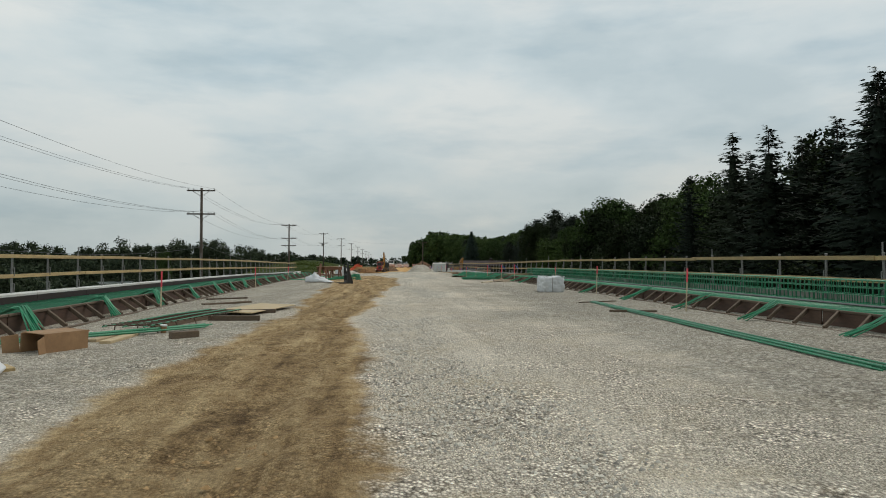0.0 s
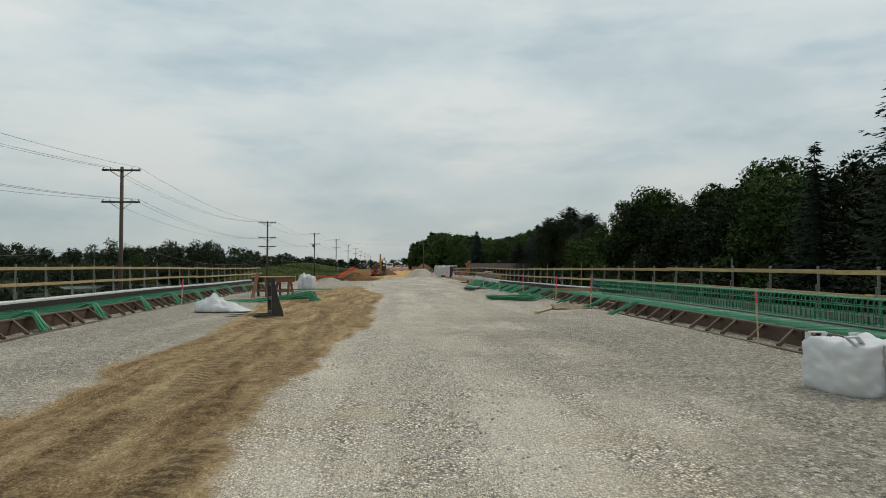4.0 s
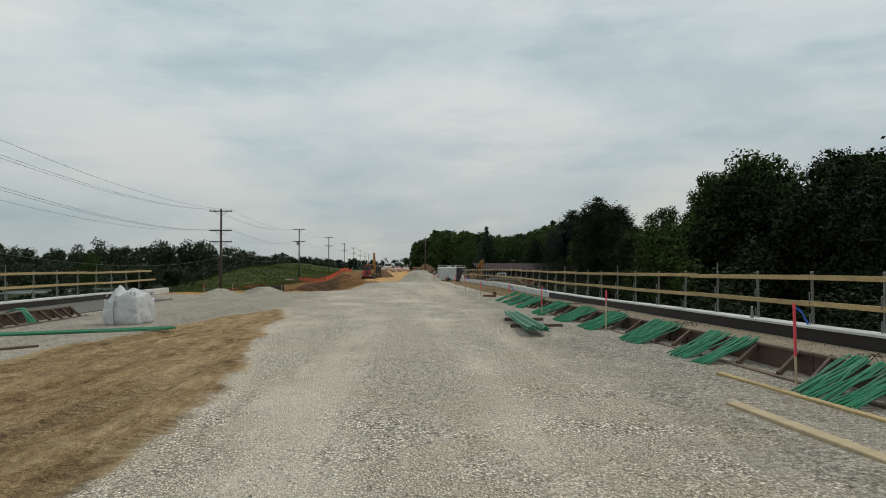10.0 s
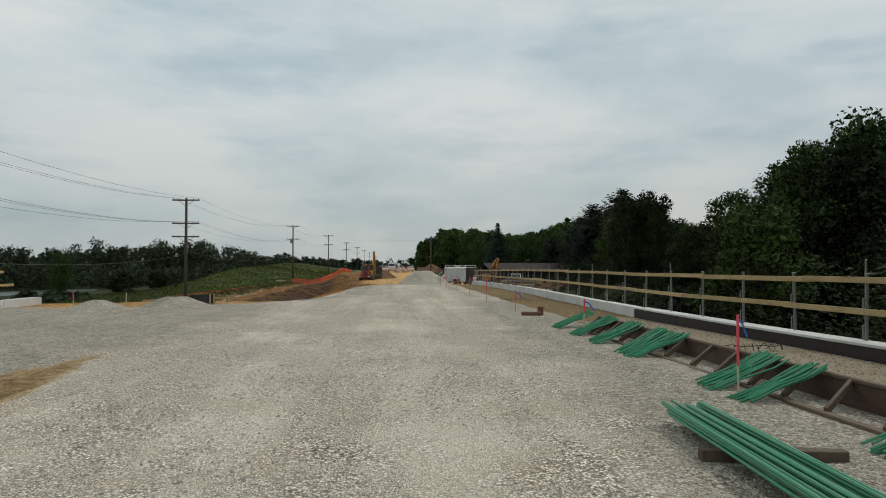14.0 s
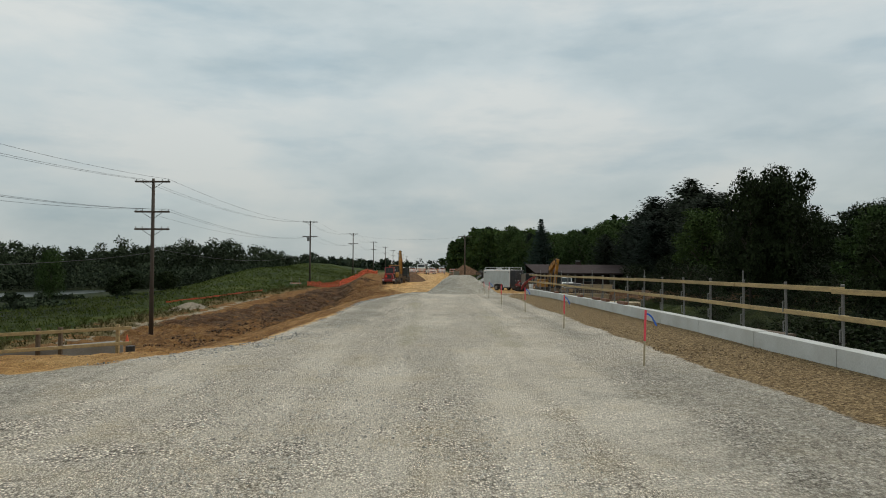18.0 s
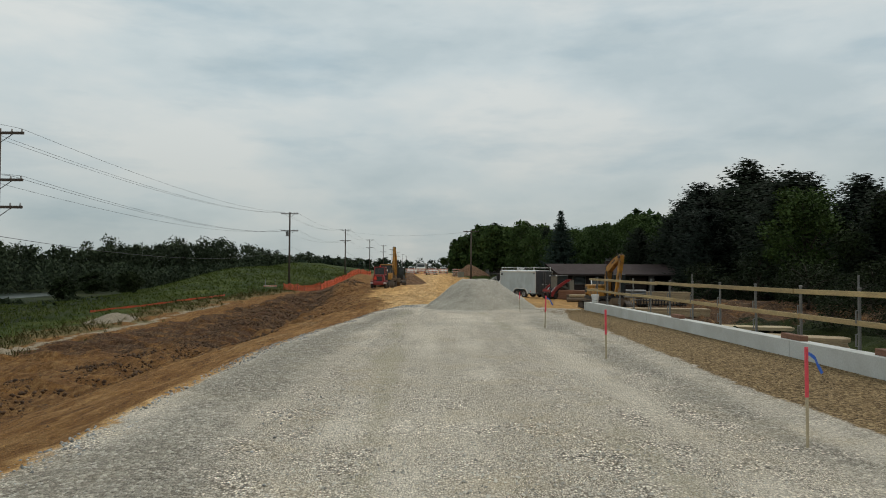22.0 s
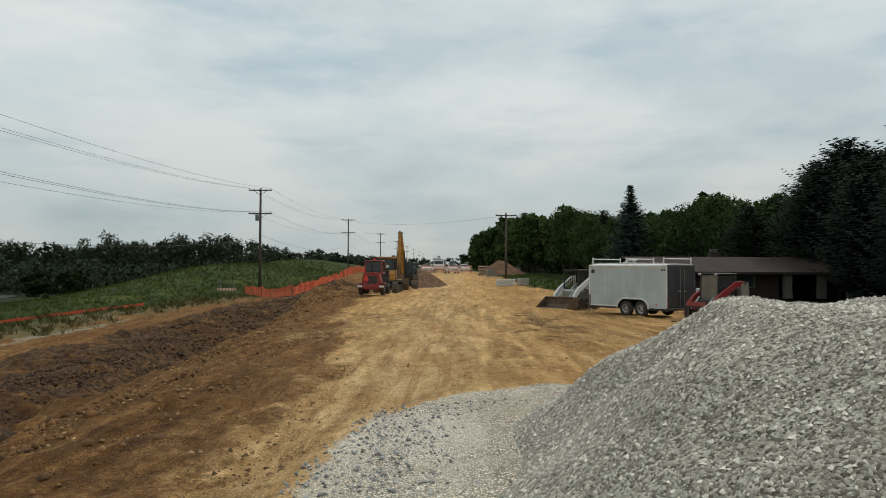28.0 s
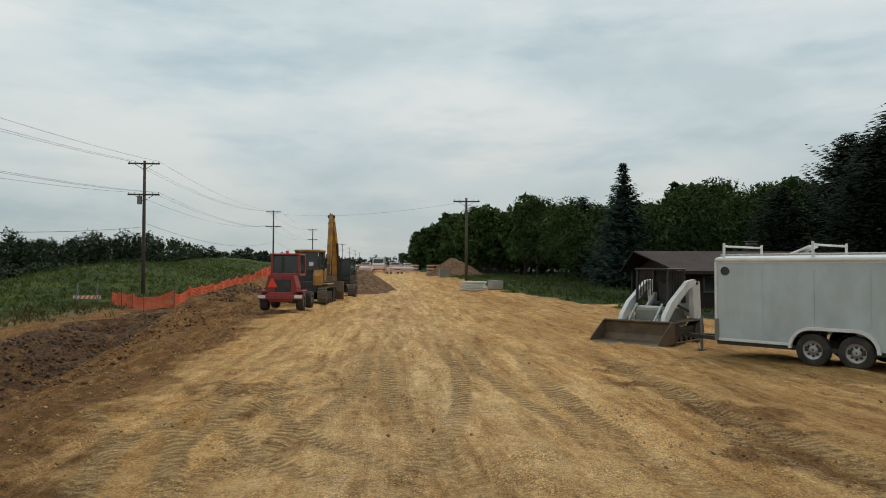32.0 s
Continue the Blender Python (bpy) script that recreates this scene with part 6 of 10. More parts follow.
far_wood("west_wood", "far belt of dark green trees beyond the pond", belt, 31, M_FARLEAF, 520, 0.52)
belt = [(-140 + i * 4 + rr.uniform(-2, 2), 640 + rr.uniform(-40, 120), -1.0, rr.uniform(7, 11), rr.uniform(5, 8)) for i in range(80)]
belt += [(-62 + i * 5 + rr.uniform(-2, 2), 420 + rr.uniform(-20, 60), -1.0, rr.uniform(4.5, 8), rr.uniform(2.5, 4)) for i in range(9)]
far_wood("north_wood", "far hazy line of trees at the end of the road", belt, 32, M_FARLEAF)
belt = []
for i in range(60):
    belt.append((rr.uniform(47, 62), 10 + i * 3.6 + rr.uniform(-2, 2), -4.0 if i < 25 else -0.8, rr.uniform(7, 9.5), rr.uniform(4, 6.5)))
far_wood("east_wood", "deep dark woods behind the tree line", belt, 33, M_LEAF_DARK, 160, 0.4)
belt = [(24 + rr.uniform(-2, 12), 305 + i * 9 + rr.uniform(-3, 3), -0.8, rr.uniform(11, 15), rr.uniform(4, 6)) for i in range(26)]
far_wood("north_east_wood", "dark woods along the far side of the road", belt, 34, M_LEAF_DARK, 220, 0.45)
# dark shrubs and junipers below the west edge
SHRUB = Grove([broadleaf(41, 5, 2.2, 2200, 0.14, M_LEAF_DARK, "dark round juniper bush in the low meadow", 0.08)], [5.1])
for i, (x, y, top, wide) in enumerate(((-55.4, 226.6, 1.0, 1.3), (-54.6, 201.0, 0.7, 0.9), (-48.5, 250.0, -0.2, 1.2), (-70.0, 243.0, 1.2, 1.3), (-41.5, 196.0, -1.6, 1.2))):
    SHRUB.put(0, x, y, top, width=wide)
ROUND.put(0, -59.5, 188.0, 6.4, width=0.62)
thicket = []
for i in range(120):
    f = (i + rr.random()) / 120
    x, y = -118 + 76 * f + rr.uniform(-6, 6), 236 + 66 * f + rr.uniform(-10, 40)
    thicket.append((x, y, -4.2, rr.uniform(0.6, 4.2) * (0.75 + 0.25 * (1 - f)), rr.uniform(2.2, 4.6)))
for i in range(70):
    thicket.append((rr.uniform(-92, -40), rr.uniform(50, 205), -4.4, rr.uniform(-3.3, -2.2), rr.uniform(2.0, 4.2)))
for i in range(46):
    thicket.append((rr.uniform(-100, -44), rr.uniform(10, 120), -4.4, rr.uniform(-1.4, 1.6), rr.uniform(2.4, 4.4)))
far_wood("thicket", "dark shrubs and saplings in the low meadow around the pond", thicket, 36, M_FARLEAF, 260, 0.26)

# ---------------------------------------------------------------- gravel pile


def pile_mesh(cx, cy, rx, ry, h, flat, seed, nx=110):
    xs = np.linspace(cx - rx * 1.25, cx + rx * 1.25, nx)
    ys = np.linspace(cy - ry * 1.25, cy + ry * 1.25, nx)
    X, Y = np.meshgrid(xs, ys)
    ang = np.arctan2(Y - cy, X - cx)
    wob = 1 + 0.09 * np.sin(3 * ang + seed) + 0.06 * np.sin(5 * ang + 2 * seed)
    d = np.hypot((X - cx) / rx, (Y - cy) / ry) / wob
    hh = np.clip((1 - d) / (1 - flat), 0, 1)
    hh = np.where(hh > 0.96, 0.96 + (hh - 0.96) * 0.3, hh)
    Z = ground(X, Y) - 0.12 + (h + 0.12) * hh + 0.12 * h * fractal(X, Y, 1.2, 4, seed) * np.clip(hh * 4, 0, 1) - 0.25 * (d > 1.12)
    i = np.arange(nx * nx).reshape(nx, nx)
    q = np.stack([i[:-1, :-1], i[:-1, 1:], i[1:, 1:], i[1:, :-1]], -1).reshape(-1, 4)
    return np.stack([X.ravel(), Y.ravel(), Z.ravel()], 1), q, (X, Y, Z, d)


def heap_material(name, c0, c1, c2, scale=24.0, depth=0.05):
    m, nt, bs = node_tools(name)
    co = nt.nodes.new("ShaderNodeTexCoord")
    v = co.outputs["Object"]
    p1 = tex(nt, "ShaderNodeTexVoronoi", scale, v, Randomness=1.0)
    p2 = tex(nt, "ShaderNodeTexVoronoi", scale * 2.2, v, Randomness=1.0)
    s = nt.nodes.new("ShaderNodeSeparateColor")
    nt.links.new(p1.outputs["Color"], s.inputs[0])
    big = tex(nt, "ShaderNodeTexNoise", 1.1, v, Detail=7.0, Roughness=0.65)
    c = ramp(nt, s.outputs[0], [(0.0, c0), (0.5, c1), (1.0, c2)])
    c = mixc(nt, 1.0, c, ramp(nt, big.outputs["Fac"], [(0.35, (0.78, 0.77, 0.74)), (0.65, (1.08, 1.07, 1.04))]), "MULTIPLY")
    nt.links.new(c, bs.inputs["Base Color"])
    bs.inputs["Roughness"].default_value = 0.95
    bs.inputs["Specular IOR Level"].default_value = 0.2
    bump(nt, bs, calc(nt, "ADD", calc(nt, "MULTIPLY", p1.outputs["Distance"], -0.6), calc(nt, "MULTIPLY", p2.outputs["Distance"], -0.3)), 0.9, depth)
    return m


M_HEAP = heap_material("crushed_stone_heap", (0.13, 0.115, 0.09), (0.4, 0.365, 0.305), (0.7, 0.655, 0.57), 60.0, 0.02)
M_DIRTHEAP = heap_material("brown_soil_heap", (0.09, 0.048, 0.026), (0.155, 0.085, 0.048), (0.24, 0.15, 0.09), 9.0, 0.08)


def heap(name, label, cx, cy, rx, ry, h, flat, seed, mat):
    v, q, grid = pile_mesh(cx, cy, rx, ry, h, flat, seed)
    me = raw_mesh(name, v, q, mat)
    me.polygons.foreach_set("use_smooth", [True] * len(me.polygons))
    tagged(new(name, me), label, "heap")
    return grid


PILE = heap("gravel_mound", "flat-topped heap of grey crushed stone on the road", 4.62, 125.8, 2.75, 3.8, 1.36, 0.28, 2, M_HEAP)
heap("gravel_mound", "low mound of spilled limestone beside the abutment", -6.8, 78.6, 1.3, 1.3, 0.38, 0.15, 5, M_HEAP)
heap("gravel_mound", "low rounded mound of limestone beside the abutment", -5.0, 80.6, 1.5, 1.2, 0.42, 0.2, 6, M_HEAP)
heap("soil_mound", "brown heap of soil behind the machines", -1.0, 191.0, 2.3, 6.0, 1.55, 0.1, 7, M_DIRTHEAP)
heap("soil_mound", "grey-brown heap of rubble near the barricades", 9.5, 236.0, 4.0, 7.0, 2.4, 0.1, 8, M_DIRTHEAP)
heap("sand_mound", "low pale heap of sand by the old road", -24.5, 152.0, 2.3, 3.6, 0.6, 0.1, 9, heap_material("pale_sand_heap", (0.2, 0.165, 0.12), (0.28, 0.235, 0.175), (0.37, 0.32, 0.25), 40.0, 0.02))

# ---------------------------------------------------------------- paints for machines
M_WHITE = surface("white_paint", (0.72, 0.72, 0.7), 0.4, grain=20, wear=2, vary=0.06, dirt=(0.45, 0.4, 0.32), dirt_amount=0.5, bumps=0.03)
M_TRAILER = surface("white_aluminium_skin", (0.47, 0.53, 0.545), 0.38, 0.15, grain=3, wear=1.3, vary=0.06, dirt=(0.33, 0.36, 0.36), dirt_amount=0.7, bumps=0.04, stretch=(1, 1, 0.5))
M_CHARCOAL = surface("charcoal_panel", (0.05, 0.052, 0.058), 0.4, grain=20, wear=2, vary=0.15, dirt=(0.12, 0.11, 0.1), dirt_amount=0.5, bumps=0.03)
M_RED = surface("faded_red_paint", (0.28, 0.022, 0.024), 0.5, grain=25, wear=3, vary=0.18, dirt=(0.2, 0.1, 0.065), dirt_amount=0.6, bumps=0.06)
M_YELLOW = surface("machine_yellow", (0.44, 0.21, 0.03), 0.55, grain=25, wear=2.2, vary=0.22, dirt=(0.085, 0.052, 0.026), dirt_amount=0.9, bumps=0.06)
M_BLACK = surface("black_paint", (0.018, 0.018, 0.019), 0.5, grain=25, wear=3, vary=0.25, dirt=(0.1, 0.085, 0.065), dirt_amount=0.4, bumps=0.05)
M_RUBBER = surface("dusty_rubber", (0.025, 0.024, 0.023), 0.85, grain=30, wear=4, vary=0.25, dirt=(0.16, 0.125, 0.085), dirt_amount=0.5, bumps=0.2)
M_TRACK = surface("muddy_track_steel", (0.12, 0.1, 0.085), 0.7, 0.3, grain=30, wear=4, vary=0.3, dirt=(0.28, 0.2, 0.12), dirt_amount=0.6, bumps=0.2)
M_BUCKET = surface("scoured_brown_steel", (0.13, 0.09, 0.06), 0.6, 0.35, grain=25, wear=2.5, vary=0.25, dirt=(0.3, 0.22, 0.13), dirt_amount=0.5, bumps=0.12)
M_CHROME = surface("dull_chrome", (0.5, 0.5, 0.5), 0.3, 0.9, vary=0.1, bumps=0)
M_RIM = surface("grey_wheel", (0.42, 0.42, 0.42), 0.45, 0.5, grain=30, wear=6, vary=0.15, dirt=(0.25, 0.2, 0.14), dirt_amount=0.5, bumps=0.05)
M_LAMPRED = surface("red_reflector", (0.8, 0.06, 0.03), 0.35, vary=0.05, bumps=0)
M_DUSTGLASS = surface("dusty_glass", (0.12, 0.105, 0.08), 0.35, vary=0.2, dirt=(0.24, 0.2, 0.14), dirt_amount=0.6, bumps=0.03)
M_PALE = surface("pale_grey_panel", (0.2, 0.2, 0.165), 0.5, vary=0.1, dirt=(0.3, 0.27, 0.2), dirt_amount=0.5, bumps=0.05)
M_SHINGLE = surface("brown_shingles", (0.03, 0.014, 0.012), 0.9, grain=12, wear=1.0, vary=0.25, dirt=(0.04, 0.027, 0.024), dirt_amount=0.5, bumps=0.4, depth=0.02)
M_BRICK = surface("dark_brown_brick", (0.04, 0.025, 0.02), 0.9, grain=12, wear=2, vary=0.3, bumps=0.3)
M_CREAM = surface("cream_render", (0.13, 0.115, 0.1), 0.85, grain=12, wear=2, vary=0.15, bumps=0.1)
M_STRIPE = surface("orange_stripe", (0.75, 0.17, 0.04), 0.5, vary=0.1, bumps=0)


def glass_material(name, tint):
    m, nt, bs = node_tools(name)
    bs.inputs["Base Color"].default_value = (*tint, 1)
    bs.inputs["Roughness"].default_value = 0.06
    bs.inputs["Transmission Weight"].default_value = 0.3
    bs.inputs["IOR"].default_value = 1.45
    return m


M_GLASS = glass_material("tinted_glass", (0.06, 0.07, 0.07))


def wheel(parent, x, y, z, r, w, rim_r, axis="y", side=-1, spokes=8):
    """A tyre with a rim under it; axis: the axle's direction; side: where the hub shows."""
    prof = [(rim_r, -w / 2), (r * 0.93, -w / 2), (r, -w * 0.3), (r, w * 0.3), (r * 0.93, w / 2), (rim_r, w / 2)]

    def ring(prof, seg):
        m = Mesh()
        n = len(prof)
        for j in range(seg):
            a = 2 * math.pi * j / seg
            for rr, h in prof:
                p = (rr * math.cos(a), h, rr * math.sin(a)) if axis == "y" else (h, rr * math.cos(a), rr * math.sin(a))
                m.v.append((x + p[0], y + p[1], z + p[2]))
        for j in range(seg):
            for i in range(n - 1):
                a, b = j * n + i, ((j + 1) % seg) * n + i
                m.f.append((a, a + 1, b + 1, b))
        return m

    ty = part("tyre", ring(prof, 28), M_RUBBER, parent, smooth=True)
    h = side * w * 0.34
    rim = ring([(0.02, h), (rim_r * 0.3, h * 1.15), (rim_r * 0.36, h * 0.8), (rim_r * 0.8, h * 0.55), (rim_r * 0.97, h * 1.1), (rim_r * 1.02, h * 1.1), (rim_r * 1.0, -h)], 24)
    part("rim", rim, M_RIM, ty, smooth=True)
    hub = Mesh()
    for k in range(spokes):
        a = 2 * math.pi * k / spokes
        c = (rim_r * 0.6 * math.cos(a), rim_r * 0.6 * math.sin(a))
        p = (x + c[0], y + h * 0.8, z + c[1]) if axis == "y" else (x + h * 0.8, y + c[0], z + c[1])
        hub.box(p, (0.05, 0.035, 0.05) if axis == "y" else (0.035, 0.05, 0.05), bevel=0.01)
    part("lug", hub, M_DARKSTEEL, ty)
    return ty


def track_unit(parent, x, y0, y1, r, w, shoes, mat=None, z0=0.0, grouser=0.025):
    """A crawler track along y: belt of shoes, sprocket, idler and rollers."""
    L = y1 - y0
    per = 2 * L + 2 * math.pi * r
    shoe_l = per / shoes
    base = Mesh()
    base.box((x, (y0 + y1) / 2, z0 + r), (w * 0.55, L + r * 0.6, r * 0.9), bevel=0.04)
    frame_ob = part("track_frame", base, M_BLACK, parent)
    me = Mesh().box((0, 0, 0), (w, shoe_l * 0.92, 0.035), bevel=0.008).box((0, 0, 0.03), (w, 0.025, grouser), bevel=0.004).data("shoe", mat or M_TRACK)
    for k in range(shoes):
        s = (k + 0.5) * shoe_l
        if s < L:
            p, a = (y0 + s, 2 * r), 0.0
        elif s < L + math.pi * r:
            b = (s - L) / r
            p, a = (y1 + r * math.sin(b), r + r * math.cos(b)), -b
        elif s < 2 * L + math.pi * r:
            p, a = (y1 - (s - L - math.pi * r), 0.0), math.pi
        else:
            b = (s - 2 * L - math.pi * r) / r
            p, a = (y0 - r * math.sin(b), r - r * math.cos(b)), math.pi - b
        ob = new("shoe", me)
        ob.parent = frame_ob
        ob.matrix_basis = Matrix.Translation((x, p[0], z0 + p[1])) @ Matrix.Rotation(a, 4, "X")
    for yy, rr in ((y0, r * 0.78), (y1, r * 0.82)):
        part("sprocket", Mesh().tube([(x - w * 0.4, yy, z0 + r), (x + w * 0.4, yy, z0 + r)], rr, 16), M_DARKSTEEL, frame_ob)
    for k in range(4):
        yy = y0 + L * (k + 0.7) / 4.6
        part("roller", Mesh().tube([(x - w * 0.42, yy, z0 + r * 0.35), (x + w * 0.42, yy, z0 + r * 0.35)], r * 0.3, 12), M_DARKSTEEL, frame_ob)
    return frame_ob


# ---------------------------------------------------------------- enclosed trailer


def frame2d(origin, u, n, z):
    """A pose with local x along u and local y along n on the level."""
    u, n = Vector((*u, 0)).normalized(), Vector((*n, 0)).normalized()
    m = Matrix((u, n, Vector((0, 0, 1)))).transposed().to_4x4()
    m.translation = (*origin, z)
    return m


def enclosed_trailer():
    t = thing("enclosed_trailer", "white enclosed tandem-axle trailer with roof rack", "trailer", m=frame2d((8.37, 154.87), (0.619, -0.785), (0.785, 0.619), -0.745))
    L, W, z0, z1 = 4.28, 2.1, 0.4, 2.27
    # side skins with wheel cut-out as an outline
    x1, x2, ra = 2.1, 2.93, 0.44
    out = [(0.0, z0), (x1 - ra, z0)]
    for k in range(7):
        a = math.pi - k * math.pi / 12
        out.append((x1 + ra * math.cos(a), max(z0, 0.36 + ra * math.sin(a))))
    for k in range(7):
        a = math.pi / 2 - k * math.pi / 12
        out.append((x2 + ra * math.cos(a), max(z0, 0.36 + ra * math.sin(a))))
    out += [(x2 + ra, z0), (L, z0), (L, z1), (0.0, z1)]
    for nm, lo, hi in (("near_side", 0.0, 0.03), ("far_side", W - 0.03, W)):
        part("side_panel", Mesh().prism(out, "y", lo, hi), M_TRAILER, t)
    part("front_panel", Mesh().box((0.015, W / 2, (z0 + z1) / 2), (0.03, W - 0.07, z1 - z0), bevel=0.004), M_TRAILER, t)
    roof = []
    for k in range(9):
        a = math.pi * k / 8
        roof.append((W / 2 - (W / 2 + 0.015) * math.cos(a), z1 + 0.09 * math.sin(a)))
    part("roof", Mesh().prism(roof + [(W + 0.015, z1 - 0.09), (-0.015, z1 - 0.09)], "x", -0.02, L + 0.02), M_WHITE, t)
    for yy in (-0.012, W + 0.012):
        part("top_rail", Mesh().tube([(0, yy, z1 - 0.02), (L, yy, z1 - 0.02)], 0.045, 10), M_WHITE, t, smooth=True)
    # corner trims
    for xx in (0.0, L):
        part("corner_trim", Mesh().box((xx, -0.006, (z0 + z1) / 2), (0.06, 0.03, z1 - z0 - 0.1), bevel=0.01), M_WHITE, t)
    part("bottom_trim", Mesh().box((L / 2 - 1.28, -0.008, z0 + 0.03), (L - 2.62, 0.02, 0.06), bevel=0.005), M_WHITE, t)
    for xx in (1.07, 2.14, 3.21):
        part("seam", Mesh().box((xx, -0.004, 1.42), (0.03, 0.014, z1 - 1.02), bevel=0.003), M_TRAILER, t)
    # floor and tongue
    part("floor_frame", Mesh().box((L / 2, W / 2, z0 - 0.04), (L, W - 0.1, 0.1)), M_BLACK, t)
    tongue = part("tongue", Mesh().beam((0.1, W / 2 - 0.55, z0 - 0.03), (-1.25, W / 2, z0 - 0.03), 0.06, 0.1).beam((0.1, W / 2 + 0.55, z0 - 0.03), (-1.25, W / 2, z0 - 0.03), 0.06, 0.1), M_BLACK, t)
    part("jack", Mesh().tube([(-0.9, W / 2, 0.02), (-0.9, W / 2, 0.85)], 0.035, 10).box((-0.9, W / 2, 0.02), (0.16, 0.16, 0.03)), M_STEEL, tongue)
    # fender arch
    arch = Mesh()
    pts = []
    for k in range(9):
        a = math.pi - k * math.pi / 16
        pts.append((x1 + (ra + 0.03) * math.cos(a), 0.36 + (ra + 0.03) * math.sin(a)))
    for k in range(9):
        a = math.pi / 2 - k * math.pi / 16
        pts.append((x2 + (ra + 0.03) * math.cos(a), 0.36 + (ra + 0.03) * math.sin(a)))
    inner = [(x1 + (p[0] - x1) * 0.86 if p[0] < x1 else (x2 + (p[0] - x2) * 0.86 if p[0] > x2 else p[0]), 0.36 + (p[1] - 0.36) * 0.86) for p in pts]
    arch.prism(pts + inner[::-1], "y", -0.07, 0.0)
    part("fender", arch, M_WHITE, t)
    for xx in (x1, x2):
        wheel(t, xx, 0.1, 0.345, 0.345, 0.2, 0.2, "y", -1)
        wheel(t, xx, W - 0.1, 0.345, 0.345, 0.2, 0.2, "y", 1)
    # rear doors
    for k, y0 in enumerate((0.06, W / 2 + 0.01)):
        d = part("rear_door", Mesh().box((L + 0.015, y0 + (W / 2 - 0.07) / 2, (z0 + z1) / 2 + 0.02), (0.04, W / 2 - 0.07, z1 - z0 - 0.1), bevel=0.012), M_CHARCOAL, t, "charcoal rear door")
        part("door_bar", Mesh().tube([(L + 0.06, y0 + (0.14 if k else W / 2 - 0.22), z0 + 0.05), (L + 0.06, y0 + (0.14 if k else W / 2 - 0.22), z1 - 0.1)], 0.016, 8), M_STEEL, d)
        part("door_handle", Mesh().box((L + 0.07, y0 + (0.2 if k else W / 2 - 0.3), 1.15), (0.03, 0.2, 0.04), bevel=0.008), M_CHROME, d)
        for hz in (0.6, 1.3, 2.0):
            part("hinge", Mesh().box((L + 0.04, y0 + (W / 2 - 0.12 if k else 0.03), hz), (0.03, 0.1, 0.07), bevel=0.008), M_DARKSTEEL, d)
        part("tail_lamp", Mesh().box((L + 0.025, (0.03 if k == 0 else W - 0.03), 0.62), (0.02, 0.05, 0.14), bevel=0.006), M_LAMPRED, d)
    part("rear_header", Mesh().box((L + 0.02, W / 2, z1 - 0.02), (0.05, W, 0.12), bevel=0.02), M_CHARCOAL, t)
    part("bumper", Mesh().box((L + 0.06, W / 2, z0 - 0.03), (0.1, W, 0.1), bevel=0.015), M_BLACK, t)
    # side fittings
    part("vent", Mesh().tube([(0.22, -0.02, 2.0), (0.22, 0.01, 2.0)], 0.1, 18), M_BLACK, t, "round black side vent")
    part("marker_lamp", Mesh().box((3.75, -0.012, z0 + 0.16), (0.05, 0.02, 0.12), bevel=0.005), M_LAMPRED, t)
    part("stone_guard", Mesh().box((0.02, -0.012, z0 + 0.25), (0.1, 0.02, 0.5), bevel=0.004), M_STEEL, t)
    part("rack_number_bars", Mesh().box((4.02, -0.004, 2.08), (0.05, 0.01, 0.09)).box((4.1, -0.004, 2.08), (0.05, 0.01, 0.09)).box((4.18, -0.004, 2.08), (0.05, 0.01, 0.09)), M_CHARCOAL, t)
    # ladder rack on the roof
    rack = part("roof_rack", Mesh().tube([(0.1, 0.05, z1 + 0.1), (L - 0.1, 0.05, z1 + 0.1)], 0.02, 8), M_CHROME, t)
    for xx in (0.18, 2.12, 4.1):
        part("rack_post", Mesh().box((xx, 0.04, z1 + 0.16), (0.05, 0.05, 0.42), bevel=0.008), M_WHITE, rack)
        part("rack_post", Mesh().box((xx, W - 0.04, z1 + 0.16), (0.05, 0.05, 0.42), bevel=0.008), M_WHITE, rack)
        part("rack_bar", Mesh().tube([(xx, 0.02, z1 + 0.3), (xx, W - 0.02, z1 + 0.3)], 0.024, 8), M_WHITE, rack)
    part("roof_vent", Mesh().box((1.55, W / 2, z1 + 0.2), (0.5, 0.5, 0.05), Matrix.Rotation(radians(-22), 3, "Y"), 0.01).box((1.55, W / 2, z1 + 0.1), (0.4, 0.4, 0.1)), M_WHITE, t, "white roof vent with its lid raised")
    return t


enclosed_trailer()

# ---------------------------------------------------------------- compact loaders


def heading(x, y, deg, z):
    return pose(x, y, z, 0, 0, deg)


